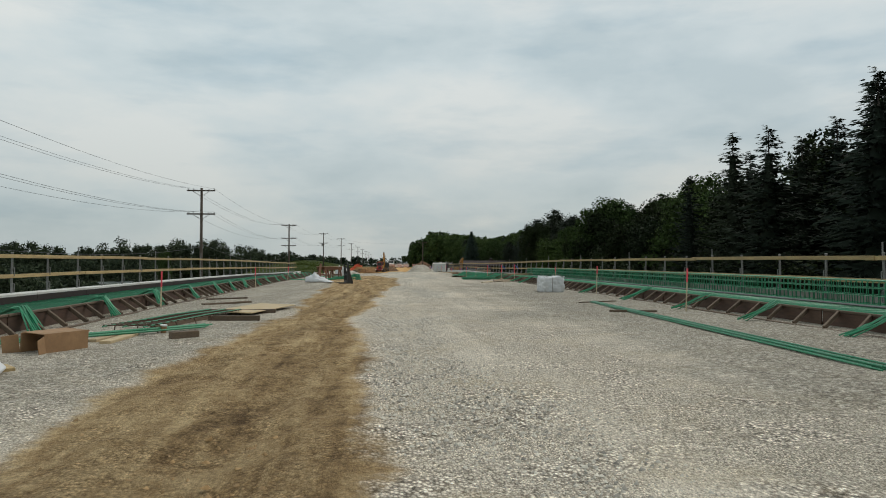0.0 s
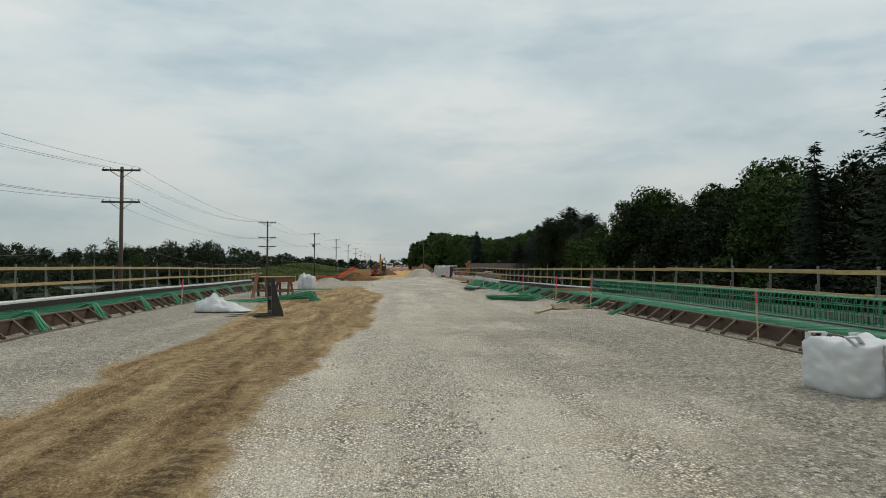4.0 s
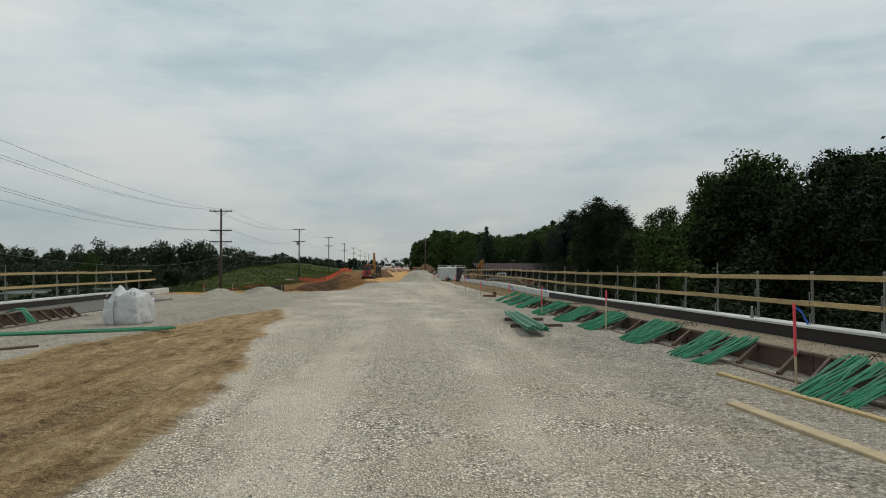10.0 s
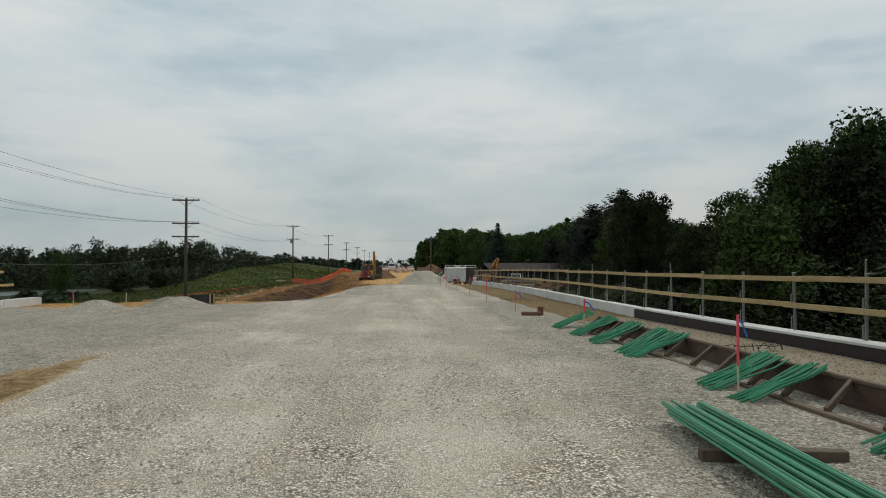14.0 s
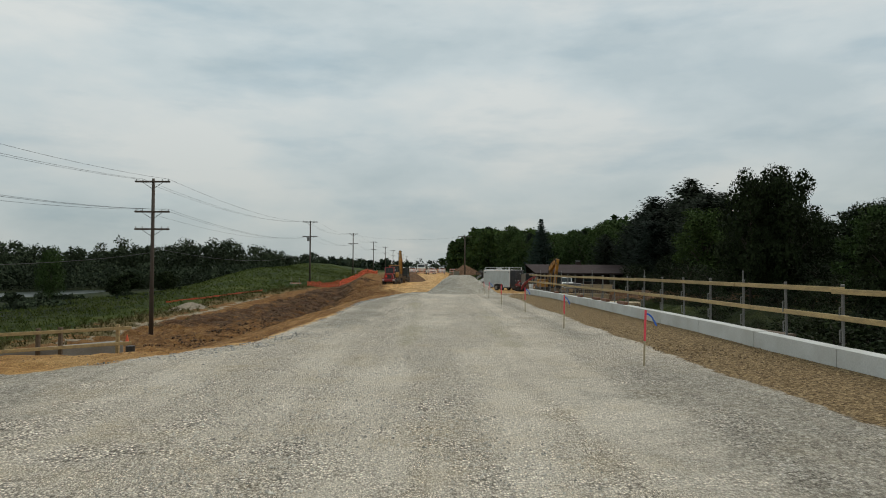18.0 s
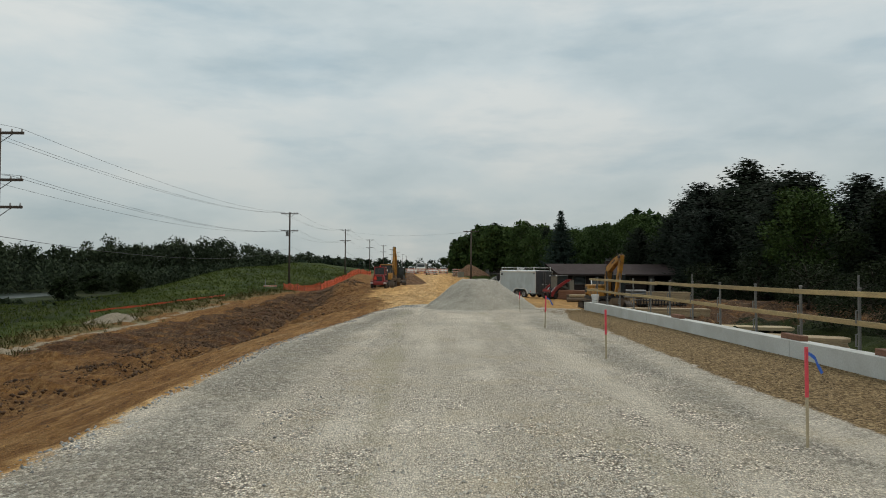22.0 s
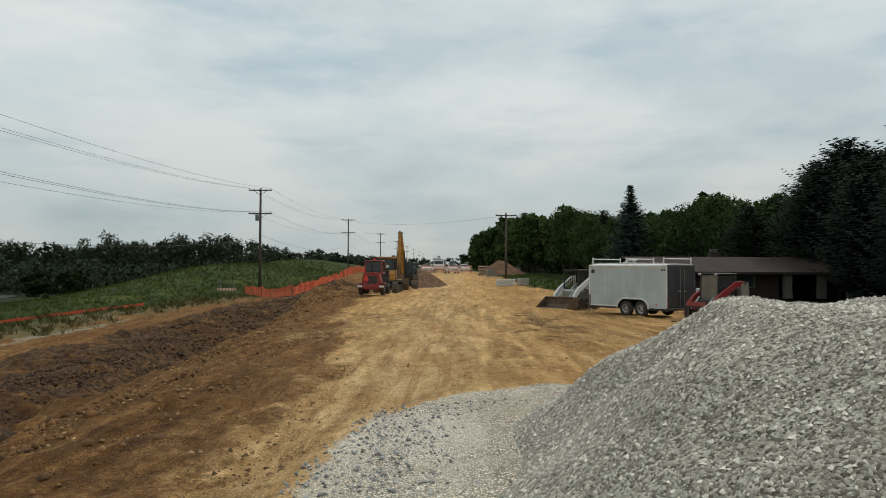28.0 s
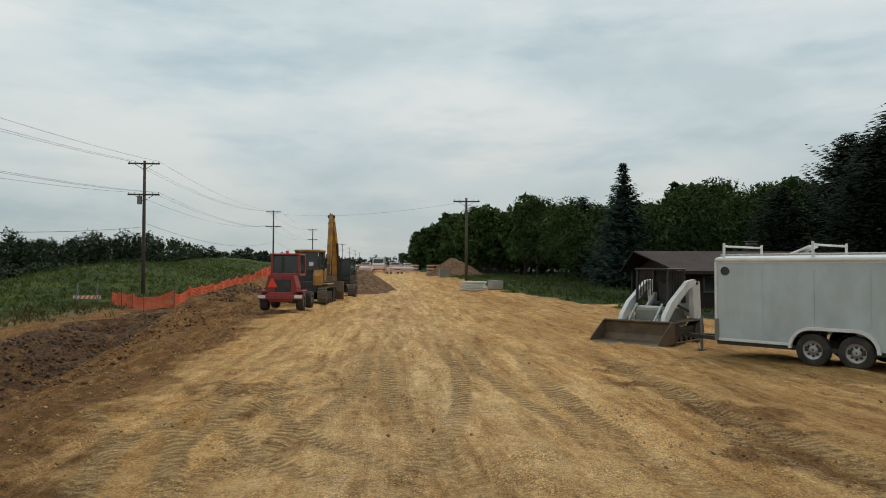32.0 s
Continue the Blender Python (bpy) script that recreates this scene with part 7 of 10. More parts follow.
def compact_loader(label, m, skin, tool, glazed):
    """A tracked compact loader; forward is local +y."""
    t = thing("track_loader", label, "loader", m=m)
    for sx in (-0.68, 0.68):
        track_unit(t, sx, -0.72, 0.62, 0.27, 0.34, 34, M_TRACK if skin is M_WHITE else M_RUBBER, grouser=0.02)
        # chassis side above the track
        out = [(-1.0, 0.5), (0.72, 0.5), (0.78, 0.7), (0.1, 0.82), (-0.55, 1.28), (-1.02, 1.3)]
        inner = 0.36 if sx > 0 else -0.36
        part("chassis_side", Mesh().prism(out, "x", min(inner, inner + 0.08), max(inner, inner + 0.08)), skin if skin is M_WHITE else M_PALE, t)
    part("body", Mesh().box((0, -0.15, 0.62), (0.74, 1.7, 0.55), bevel=0.05), M_BLACK if skin is M_RED else M_PALE, t)
    part("engine_cover", Mesh().box((0, -0.95, 1.0), (1.1, 0.35, 0.75), bevel=0.06), skin if skin is M_WHITE else M_PALE, t)
    # rear towers and lift arms
    for sx in (-0.62, 0.62):
        tower = [(-1.18, 0.55), (-0.72, 0.55), (-0.66, 1.5), (-0.85, 1.62), (-1.1, 1.6)]
        part("tower", Mesh().prism(tower, "x", sx - 0.07, sx + 0.07), skin if skin is M_WHITE else M_PALE, t)
        arm = [(-0.98, 1.52), (-0.82, 1.66), (-0.4, 1.62), (0.62, 1.06), (0.98, 0.72), (1.16, 0.3), (1.0, 0.22), (0.78, 0.6), (0.42, 0.9), (-0.45, 1.4)]
        a = part("lift_arm", Mesh().prism(arm, "x", sx - 0.06, sx + 0.06), skin, t)
        part("arm_pin", Mesh().tube([(sx - 0.1, -0.9, 1.56), (sx + 0.1, -0.9, 1.56)], 0.05, 10), M_DARKSTEEL, a)
        part("lift_cylinder", Mesh().tube([(sx * 0.84, -0.8, 0.75), (sx * 0.84, 0.25, 1.04)], 0.04, 8), M_DARKSTEEL, a)
        part("tilt_cylinder", Mesh().tube([(sx * 0.6, 0.55, 1.0), (sx * 0.6, 1.08, 0.5)], 0.035, 8), M_CHROME, a)
    part("arm_crossbar", Mesh().tube([(-0.62, 0.98, 0.52), (0.62, 0.98, 0.52)], 0.06, 10), skin, t)
    # cab
    cab = part("cab", Mesh().box((0, -0.1, 1.95), (0.98, 1.15, 0.06), bevel=0.02), M_BLACK, t)
    for sx in (-0.45, 0.45):
        part("cab_post", Mesh().beam((sx, 0.42, 0.85), (sx, 0.36, 1.93), 0.055, 0.07, up=(0, 1, 0)), M_BLACK, cab)
        part("cab_post", Mesh().beam((sx, -0.62, 1.0), (sx, -0.6, 1.93), 0.055, 0.09, up=(0, 1, 0)), M_BLACK, cab)
        if glazed:
            part("side_glass", Mesh().box((sx, -0.12, 1.5), (0.015, 0.9, 0.75)), M_GLASS, cab)
        else:
            for k in range(5):
                part("side_bar", Mesh().box((sx, -0.45 + k * 0.16, 1.55), (0.02, 0.02, 0.72)), M_BLACK, cab)
    part("cab_back", Mesh().box((0, -0.62, 1.45), (0.86, 0.03, 0.9)), M_BLACK, cab)
    if glazed:
        part("windscreen", Mesh().beam((0, 0.41, 0.9), (0, 0.36, 1.9), 0.84, 0.015, up=(0, 1, 0)), M_DUSTGLASS if tool == "fork" else M_GLASS, cab, "dusty windscreen")
        for sx in (-0.42, 0.42):
            part("work_lamp", Mesh().box((sx, 0.48, 1.92), (0.12, 0.08, 0.08), bevel=0.015), M_CHROME, cab)
    else:
        part("seat", Mesh().box((0, -0.25, 0.98), (0.5, 0.5, 0.14), bevel=0.05).box((0, -0.48, 1.3), (0.46, 0.12, 0.6), bevel=0.05), M_BLACK, cab)
        part("front_panel", Mesh().box((0, 0.52, 0.72), (0.78, 0.06, 0.46), bevel=0.02), M_WHITE, t)
    if tool == "bucket":
        prof = [(1.1, 0.02), (2.02, 0.0), (2.02, 0.03), (1.32, 0.07), (1.18, 0.22), (1.22, 0.5), (1.28, 0.56), (1.18, 0.58), (1.1, 0.42)]
        b = part("bucket", Mesh().prism(prof, "x", -0.98, 0.98), M_BUCKET, t, "worn brown steel bucket")
        side = [(1.1, 0.02), (2.0, 0.0), (1.98, 0.1), (1.3, 0.57), (1.12, 0.55)]
        for sx in (-0.99, 0.97):
            part("bucket_side", Mesh().prism(side, "x", sx, sx + 0.02), M_BUCKET, b)
        part("cutting_edge", Mesh().box((0, 2.0, 0.02), (1.98, 0.14, 0.025), bevel=0.006), M_STEEL, b)
        part("top_lip", Mesh().box((0, 1.24, 0.57), (1.96, 0.1, 0.05), bevel=0.012), M_BUCKET, b)
    else:
        c = part("fork_carriage", Mesh().box((0, 1.16, 0.62), (1.2, 0.06, 0.06), bevel=0.01).box((0, 1.16, 0.2), (1.2, 0.06, 0.08), bevel=0.01).box((-0.55, 1.16, 0.4), (0.06, 0.05, 0.5)).box((0.55, 1.16, 0.4), (0.06, 0.05, 0.5)), M_BLACK, t)
        for k in range(7):
            part("guard_bar", Mesh().box((-0.45 + k * 0.15, 1.16, 0.42), (0.025, 0.03, 0.42)), M_BLACK, c)
        part("carriage_top", Mesh().box((0, 1.17, 0.72), (1.0, 0.04, 0.18), bevel=0.01), M_RED, c)
        for sx in (-0.32, 0.32):
            part("fork_tine", Mesh().box((sx, 1.24, 0.3), (0.11, 0.05, 0.6), bevel=0.01).box((sx, 1.7, 0.03), (0.11, 0.9, 0.04), bevel=0.01), M_DARKSTEEL, c)
    return t


compact_loader("white tracked loader with its brown bucket on the dirt", heading(8.3, 158.2, 132.0, -0.66), M_WHITE, "bucket", False)
compact_loader("red and grey tracked loader with pallet forks", heading(12.75, 150.5, 118.1, -0.76), M_RED, "fork", True)

# ---------------------------------------------------------------- excavators and tractors


def box_section(pts, w, hs, mat_name="boom"):
    """A tapered box beam through points (y, z) in the plane x = 0, with heights hs."""
    m = Mesh()
    k = len(pts)
    for i, ((y, z), h) in enumerate(zip(pts, hs)):
        a, b = pts[max(0, i - 1)], pts[min(k - 1, i + 1)]
        d = Vector((b[0] - a[0], b[1] - a[1])).normalized()
        ny, nz = -d.y * h / 2, d.x * h / 2
        for sx in (-w / 2, w / 2):
            m.v += [(sx, y + ny, z + nz), (sx, y - ny, z - nz)]
    for i in range(k - 1):
        a, b = i * 4, i * 4 + 4
        m.f += [(a, a + 1, b + 1, b), (a + 2, b + 2, b + 3, a + 3), (a, b, b + 2, a + 2), (a + 1, a + 3, b + 3, b + 1)]
    m.f += [(0, 2, 3, 1), (k * 4 - 4, k * 4 - 3, k * 4 - 1, k * 4 - 2)]
    return m


def excavator(label, m, s, swing, boom, stick, bucket_at, skin, cab_side=1):
    """A crawler excavator; tracks along local y, upper body turned by swing degrees. boom and stick: (y, z) outlines."""
    t = thing("excavator", label, "excavator", m=m @ Matrix.Diagonal((s, s, s, 1)))
    for sx in (-0.85, 0.85):
        track_unit(t, sx, -1.05, 1.05, 0.32, 0.45, 40)
    part("undercarriage", Mesh().box((0, 0, 0.42), (1.3, 1.1, 0.3), bevel=0.04).tube([(0, 0, 0.5), (0, 0, 0.72)], 0.5, 20), M_BLACK, t)
    up = part("house", Mesh().box((0, -0.12, 0.86), (1.84, 1.86, 0.2), bevel=0.05), M_BLACK, t)
    up.matrix_basis = Matrix.Rotation(radians(swing), 4, "Z")
    part("counterweight", Mesh().prism([(-0.92, -0.78), (0.92, -0.78), (0.84, -1.06), (0.4, -1.16), (-0.4, -1.16), (-0.84, -1.06)], "z", 0.9, 1.62), skin, up)
    part("engine_hood", Mesh().box((-cab_side * 0.1, -0.5, 1.34), (1.68, 0.62, 0.6), bevel=0.06), skin, up)
    part("hood_seam", Mesh().box((-cab_side * 0.945, -0.5, 1.5), (0.02, 0.5, 0.02)), M_BLACK, up)
    part("handrail", Mesh().tube([(-cab_side * 0.85, 0.7, 1.42), (-cab_side * 0.85, 0.7, 1.85), (-cab_side * 0.85, 0.2, 1.85), (-cab_side * 0.85, 0.2, 1.42)], 0.018, 6), M_BLACK, up)
    part("exhaust", Mesh().tube([(0.1, -0.55, 1.6), (0.1, -0.55, 1.95)], 0.045, 8), M_DARKSTEEL, up)
    part("side_box", Mesh().box((-cab_side * 0.62, 0.2, 1.18), (0.6, 1.1, 0.5), bevel=0.05), skin, up)
    part("grille", Mesh().box((-cab_side * 0.955, -0.62, 1.3), (0.03, 0.3, 0.3)), M_BLACK, up)
    cb = part("cab", Mesh().box((cab_side * 0.55, 0.25, 2.25), (0.82, 1.2, 0.07), bevel=0.03), M_BLACK, up)
    part("cab_base", Mesh().box((cab_side * 0.55, 0.25, 1.12), (0.82, 1.2, 0.3), bevel=0.03), M_BLACK, cb)
    for dx in (-0.38, 0.38):
        for dy in (-0.33, 0.83):
            part("cab_post", Mesh().box((cab_side * 0.55 + dx, dy, 1.72), (0.06, 0.07, 1.06)), M_BLACK, cb)
        part("cab_glass", Mesh().box((cab_side * 0.55 + dx, 0.25, 1.74), (0.015, 1.08, 0.95)), M_GLASS, cb)
    part("cab_glass", Mesh().box((cab_side * 0.55, 0.84, 1.74), (0.7, 0.015, 0.95)), M_GLASS, cb)
    bo = part("boom", box_section(boom, 0.28, [0.26 + 0.16 * math.sin(math.pi * i / (len(boom) - 1)) for i in range(len(boom))]), skin, up)
    for sx in (-0.143, 0.143):
        q = boom[-2]
        part("name_bars", Mesh().box((sx, q[0], q[1]), (0.008, 0.5, 0.09), Matrix.Rotation(math.atan2(boom[-1][1] - boom[-3][1], boom[-1][0] - boom[-3][0]), 3, "X")), M_BLACK, bo)
    part("boom_tip_pin", Mesh().tube([(-0.2, *boom[-1]), (0.2, *boom[-1])], 0.1, 12), M_DARKSTEEL, bo)
    st = part("stick", box_section(stick, 0.22, [0.16 + 0.1 * math.sin(math.pi * (0.25 + 0.75 * i / (len(stick) - 1))) for i in range(len(stick))]), skin, up)
    mid = boom[len(boom) // 2]
    for sx in (-0.2, 0.2):
        part("boom_cylinder", Mesh().tube([(sx, 0.75, 0.95), (sx, mid[0] + 0.05, mid[1] - 0.1)], 0.06, 8), M_DARKSTEEL, bo)
        part("cylinder_rod", Mesh().tube([(sx, (0.75 + mid[0]) / 2, (0.95 + mid[1]) / 2), (sx, mid[0] + 0.05, mid[1] - 0.1)], 0.035, 8), M_CHROME, bo)
    part("stick_cylinder", Mesh().tube([(0, mid[0], mid[1] + 0.28), (0, stick[0][0], stick[0][1] + 0.05)], 0.06, 8), M_DARKSTEEL, bo)
    part("hose", Mesh().tube([(0.12, 0.8, 1.2), (0.14, mid[0] - 0.15, mid[1] + 0.2), (0.14, boom[-1][0] - 0.2, boom[-1][1] + 0.22), (0.1, stick[1][0] + 0.15, stick[1][1])], 0.022, 6), M_BLACK, bo)
    by, bz = bucket_at
    prof = [(0.0, 0.35), (0.18, 0.42), (0.2, 0.1), (0.1, -0.25), (-0.2, -0.42), (-0.5, -0.32), (-0.62, 0.0), (-0.52, 0.02), (-0.4, -0.22), (-0.15, -0.3), (0.05, -0.15), (0.08, 0.12)]
    bu = part("bucket", Mesh().prism([(by + p[0], bz + p[1]) for p in prof], "x", -0.36, 0.36), M_BUCKET, up, "muddy steel bucket")
    cheek = [(0.18, 0.4), (0.2, 0.1), (0.1, -0.25), (-0.2, -0.42), (-0.5, -0.32), (-0.62, 0.0), (-0.2, 0.2)]
    for sx in (-0.38, 0.36):
        part("bucket_cheek", Mesh().prism([(by + p[0], bz + p[1]) for p in cheek], "x", sx, sx + 0.02), M_BUCKET, bu)
    for k in range(4):
        part("tooth", Mesh().beam((-0.27 + k * 0.18, by - 0.58, bz + 0.0), (-0.27 + k * 0.18, by - 0.62, bz + 0.16), 0.05, 0.04), M_STEEL, bu)
    part("link", Mesh().beam((0, stick[-1][0] + 0.05, stick[-1][1] + 0.35), (0, by + 0.12, bz + 0.35), 0.16, 0.07), M_DARKSTEEL, bu)
    return t


excavator("yellow excavator with its bucket rested on the dirt", heading(12.15, 131.6, 198.7, -0.66), 0.92, -8.0,
          [(0.5, 1.0), (0.42, 1.85), (0.62, 2.55), (1.5, 3.02), (2.28, 3.3)], [(2.36, 3.42), (2.26, 3.0), (1.9, 1.9), (1.62, 1.0)], (1.6, 0.46), M_YELLOW, -1)
excavator("yellow excavator with its boom folded upright", heading(-2.3, 182.6, 180.0, -0.45), 1.0, -12.0,
          [(0.72, 1.0), (0.8, 2.2), (0.95, 3.3), (1.35, 4.2), (1.6, 4.75)], [(1.55, 4.85), (1.72, 4.3), (1.95, 3.0), (2.05, 1.6)], (2.1, 0.9), M_YELLOW, -1)


def red_tractor():
    t = thing("red_tractor", "faded red wheeled tractor seen from its rear", "tractor", m=pose(-3.42, 168.6, -0.42, 0, 0, -4))
    part("chassis", Mesh().box((0, 0.2, 0.55), (1.0, 2.9, 0.4), bevel=0.05), M_RED, t)
    part("rear_hood", Mesh().prism([(-0.62, 0.5), (0.62, 0.5), (0.62, 0.95), (0.5, 1.42), (-0.5, 1.42), (-0.62, 0.95)], "y", -1.15, -0.3), M_RED, t)
    part("grille", Mesh().box((0.08, -1.16, 0.98), (0.62, 0.03, 0.55), bevel=0.01), M_BLACK, t)
    part("rear_bumper", Mesh().box((0, -1.22, 0.55), (1.72, 0.2, 0.2), bevel=0.03), M_RED, t)
    for sx in (-0.72, 0.72):
        part("light_panel", Mesh().box((sx, -1.33, 0.57), (0.3, 0.02, 0.12), bevel=0.005), M_WHITE, t)
        part("mudguard", Mesh().box((sx, -0.75, 0.78), (0.36, 0.9, 0.08), bevel=0.02), M_RED, t)
        wheel(t, sx, -0.75, 0.36, 0.36, 0.28, 0.2, "x", 1 if sx > 0 else -1)
        wheel(t, sx, 1.1, 0.36, 0.36, 0.28, 0.2, "x", 1 if sx > 0 else -1)
    part("warning_triangle", Mesh().prism([(-0.2, -0.16), (0.2, -0.16), (0.03, 0.2), (-0.03, 0.2)], "y", 0, 0.02), M_LAMPRED, t, "orange-red slow vehicle triangle").matrix_basis = pose(-0.33, -1.2, 1.1)
    cab = part("cab", Mesh().box((0, 0.25, 2.26), (1.2, 1.25, 0.08), bevel=0.03).box((0, 0.25, 1.42), (1.2, 1.25, 0.1), bevel=0.02), M_RED, t)
    for dx in (-0.55, 0.55):
        for dy in (-0.33, 0.83):
            part("cab_post", Mesh().box((dx, dy, 1.84), (0.09, 0.09, 0.78)), M_RED, cab)
        part("cab_glass", Mesh().box((dx, 0.25, 1.84), (0.015, 1.06, 0.7)), M_GLASS, cab)
    part("cab_glass", Mesh().box((0, -0.33, 1.84), (1.0, 0.015, 0.68)), M_GLASS, cab)
    part("cab_glass", Mesh().box((0, 0.84, 1.84), (1.0, 0.015, 0.68)), M_GLASS, cab)
    part("rear_bar", Mesh().box((-0.1, -0.35, 1.84), (0.1, 0.03, 0.7)), M_BLACK, cab)
    part("beacon", Mesh().tube([(0, 0.0, 2.3), (0, 0.0, 2.42)], 0.07, 12), M_LAMPRED, cab)
    part("exhaust", Mesh().tube([(0.4, 1.3, 0.9), (0.4, 1.3, 2.1)], 0.04, 8), M_DARKSTEEL, t)
    return t


red_tractor()


def dozer():
    t = thing("bulldozer", "yellow bulldozer with a black cab parked ahead", "bulldozer", m=pose(-3.1, 175.6, -0.5, 0, 0, -6) @ Matrix.Diagonal((0.86, 0.95, 0.97, 1)))
    for sx in (-0.85, 0.85):
        track_unit(t, sx, -1.1, 1.1, 0.42, 0.5, 34, grouser=0.06)
        part("track_cover", Mesh().box((sx, 0, 1.0), (0.5, 1.5, 0.06), bevel=0.02), M_YELLOW, t)
    part("hull", Mesh().box((0, 0.1, 0.85), (1.1, 2.8, 0.6), bevel=0.05), M_BLACK, t)
    part("fuel_tank", Mesh().prism([(-1.3, 0.95), (-0.75, 0.95), (-0.75, 1.75), (-1.05, 1.75), (-1.3, 1.45)], "x", 0.3, 0.75), M_YELLOW, t)
    part("hood", Mesh().box((0, 1.0, 1.45), (0.9, 1.2, 0.65), bevel=0.06), M_YELLOW, t)
    cab = part("cab", Mesh().box((-0.15, -0.1, 2.72), (1.55, 1.5, 0.14), bevel=0.05), M_YELLOW, t)
    part("cab_base", Mesh().box((-0.15, -0.1, 1.4), (1.4, 1.3, 0.6), bevel=0.03), M_BLACK, cab)
    for dx in (-0.68, 0.68):
        for dy in (-0.6, 0.6):
            part("cab_post", Mesh().box((-0.15 + dx, -0.1 + dy, 2.2), (0.1, 0.1, 1.05)), M_BLACK, cab)
        part("cab_glass", Mesh().box((-0.15 + dx, -0.1, 2.2), (0.015, 1.1, 0.95)), M_GLASS, cab)
    part("cab_glass", Mesh().box((-0.15, -0.7, 2.2), (1.2, 0.015, 0.95)), M_GLASS, cab)
    part("rear_sticker", Mesh().box((0.05, -0.72, 2.05), (0.26, 0.012, 0.2)), M_WHITE, cab)
    blade = [(1.75, 0.1), (1.85, 0.1), (1.7, 0.6), (1.85, 1.1), (1.75, 1.12), (1.6, 0.6)]
    b = part("blade", Mesh().prism(blade, "x", -1.5, 1.5), M_BUCKET, t)
    for sx in (-0.6, 0.6):
        part("push_arm", Mesh().beam((sx, 0.4, 0.5), (sx, 1.7, 0.45), 0.14, 0.18), M_YELLOW, b)
    part("exhaust", Mesh().tube([(0.2, 1.0, 1.7), (0.2, 1.0, 2.6)], 0.05, 8), M_DARKSTEEL, t)
    return t


dozer()


def pickup(x, y, deg, z, label, skin=None):
    t = thing("pickup_truck", label, "truck", m=pose(x, y, z, 0, 0, deg))
    skin = skin or M_WHITE
    side = [(-2.6, 0.5), (2.7, 0.5), (2.75, 0.95), (2.55, 1.12), (1.2, 1.2), (-2.6, 1.2)]
    part("body", Mesh().prism(side, "x", -0.95, 0.95), skin, t)
    cabp = [(1.25, 1.18), (0.75, 1.86), (-0.75, 1.9), (-0.95, 1.2)]
    cab = part("cab", Mesh().prism(cabp, "x", -0.8, 0.8), skin, t)
    part("windscreen", Mesh().beam((0, 1.22, 1.25), (0, 0.8, 1.82), 1.4, 0.02, up=(0, 1, 0)), M_GLASS, cab)
    part("rear_glass", Mesh().box((0, -0.9, 1.58), (1.3, 0.03, 0.42)), M_GLASS, cab)
    for sx in (-0.81, 0.81):
        part("side_window", Mesh().prism([(1.0, 1.28), (0.65, 1.78), (-0.65, 1.8), (-0.75, 1.28)], "x", sx - 0.012, sx + 0.012), M_GLASS, cab)
        for yy in (1.75, -1.65):
            wheel(t, sx * 1.1, yy, 0.39, 0.39, 0.25, 0.22, "x", 1 if sx > 0 else -1)
        part("headlamp", Mesh().box((sx * 0.9, 2.74, 0.86), (0.3, 0.06, 0.2), bevel=0.02), M_CHROME, t)
        part("tail_lamp", Mesh().box((sx * 1.08, -2.61, 0.95), (0.14, 0.04, 0.36), bevel=0.01), M_LAMPRED, t)
    part("grille", Mesh().box((0, 2.75, 0.82), (1.0, 0.05, 0.24), bevel=0.02), M_BLACK, t)
    part("bumper", Mesh().box((0, 2.8, 0.55), (1.9, 0.14, 0.2), bevel=0.04), M_CHROME, t)
    return t


pickup(21.4, 174.0, 172, gz(21.4, 174.0) - 0.02, "white pickup truck parked by the brown house")
pickup(1.6, 256.0, 190, 0.25, "white pickup truck beyond the striped barricades")
pickup(-3.4, 268.0, 175, 0.3, "white pickup truck parked on the closed road")
pickup(4.6, 290.0, 185, 0.3, "white pickup truck far along the closed road")


def dump_truck(x, y, deg, z):
    t = thing("dump_truck", "white and dark dump truck far along the road", "truck", m=pose(x, y, z, 0, 0, deg))
    part("chassis", Mesh().box((0, 0, 0.75), (1.0, 7.0, 0.3)), M_BLACK, t)
    part("cab", Mesh().prism([(1.6, 0.8), (3.6, 0.8), (3.6, 1.6), (2.6, 1.8), (2.3, 2.7), (1.6, 2.75)], "x", -1.1, 1.1), M_WHITE, t)
    part("windscreen", Mesh().beam((0, 2.62, 1.85), (0, 2.36, 2.6), 1.9, 0.03, up=(0, 1, 0)), M_GLASS, t)
    part("dump_body", Mesh().prism([(-3.5, 1.1), (1.4, 1.1), (1.4, 2.9), (-3.5, 2.6)], "x", -1.2, 1.2), M_STEEL, t)
    for sx in (-1.0, 1.0):
        for yy in (2.7, -1.6, -2.9):
            wheel(t, sx, yy, 0.5, 0.5, 0.3, 0.28, "x", 1 if sx > 0 else -1)
    return t


dump_truck(-1.2, 276.0, 178, 0.3)

# ---------------------------------------------------------------- brown house behind the yard


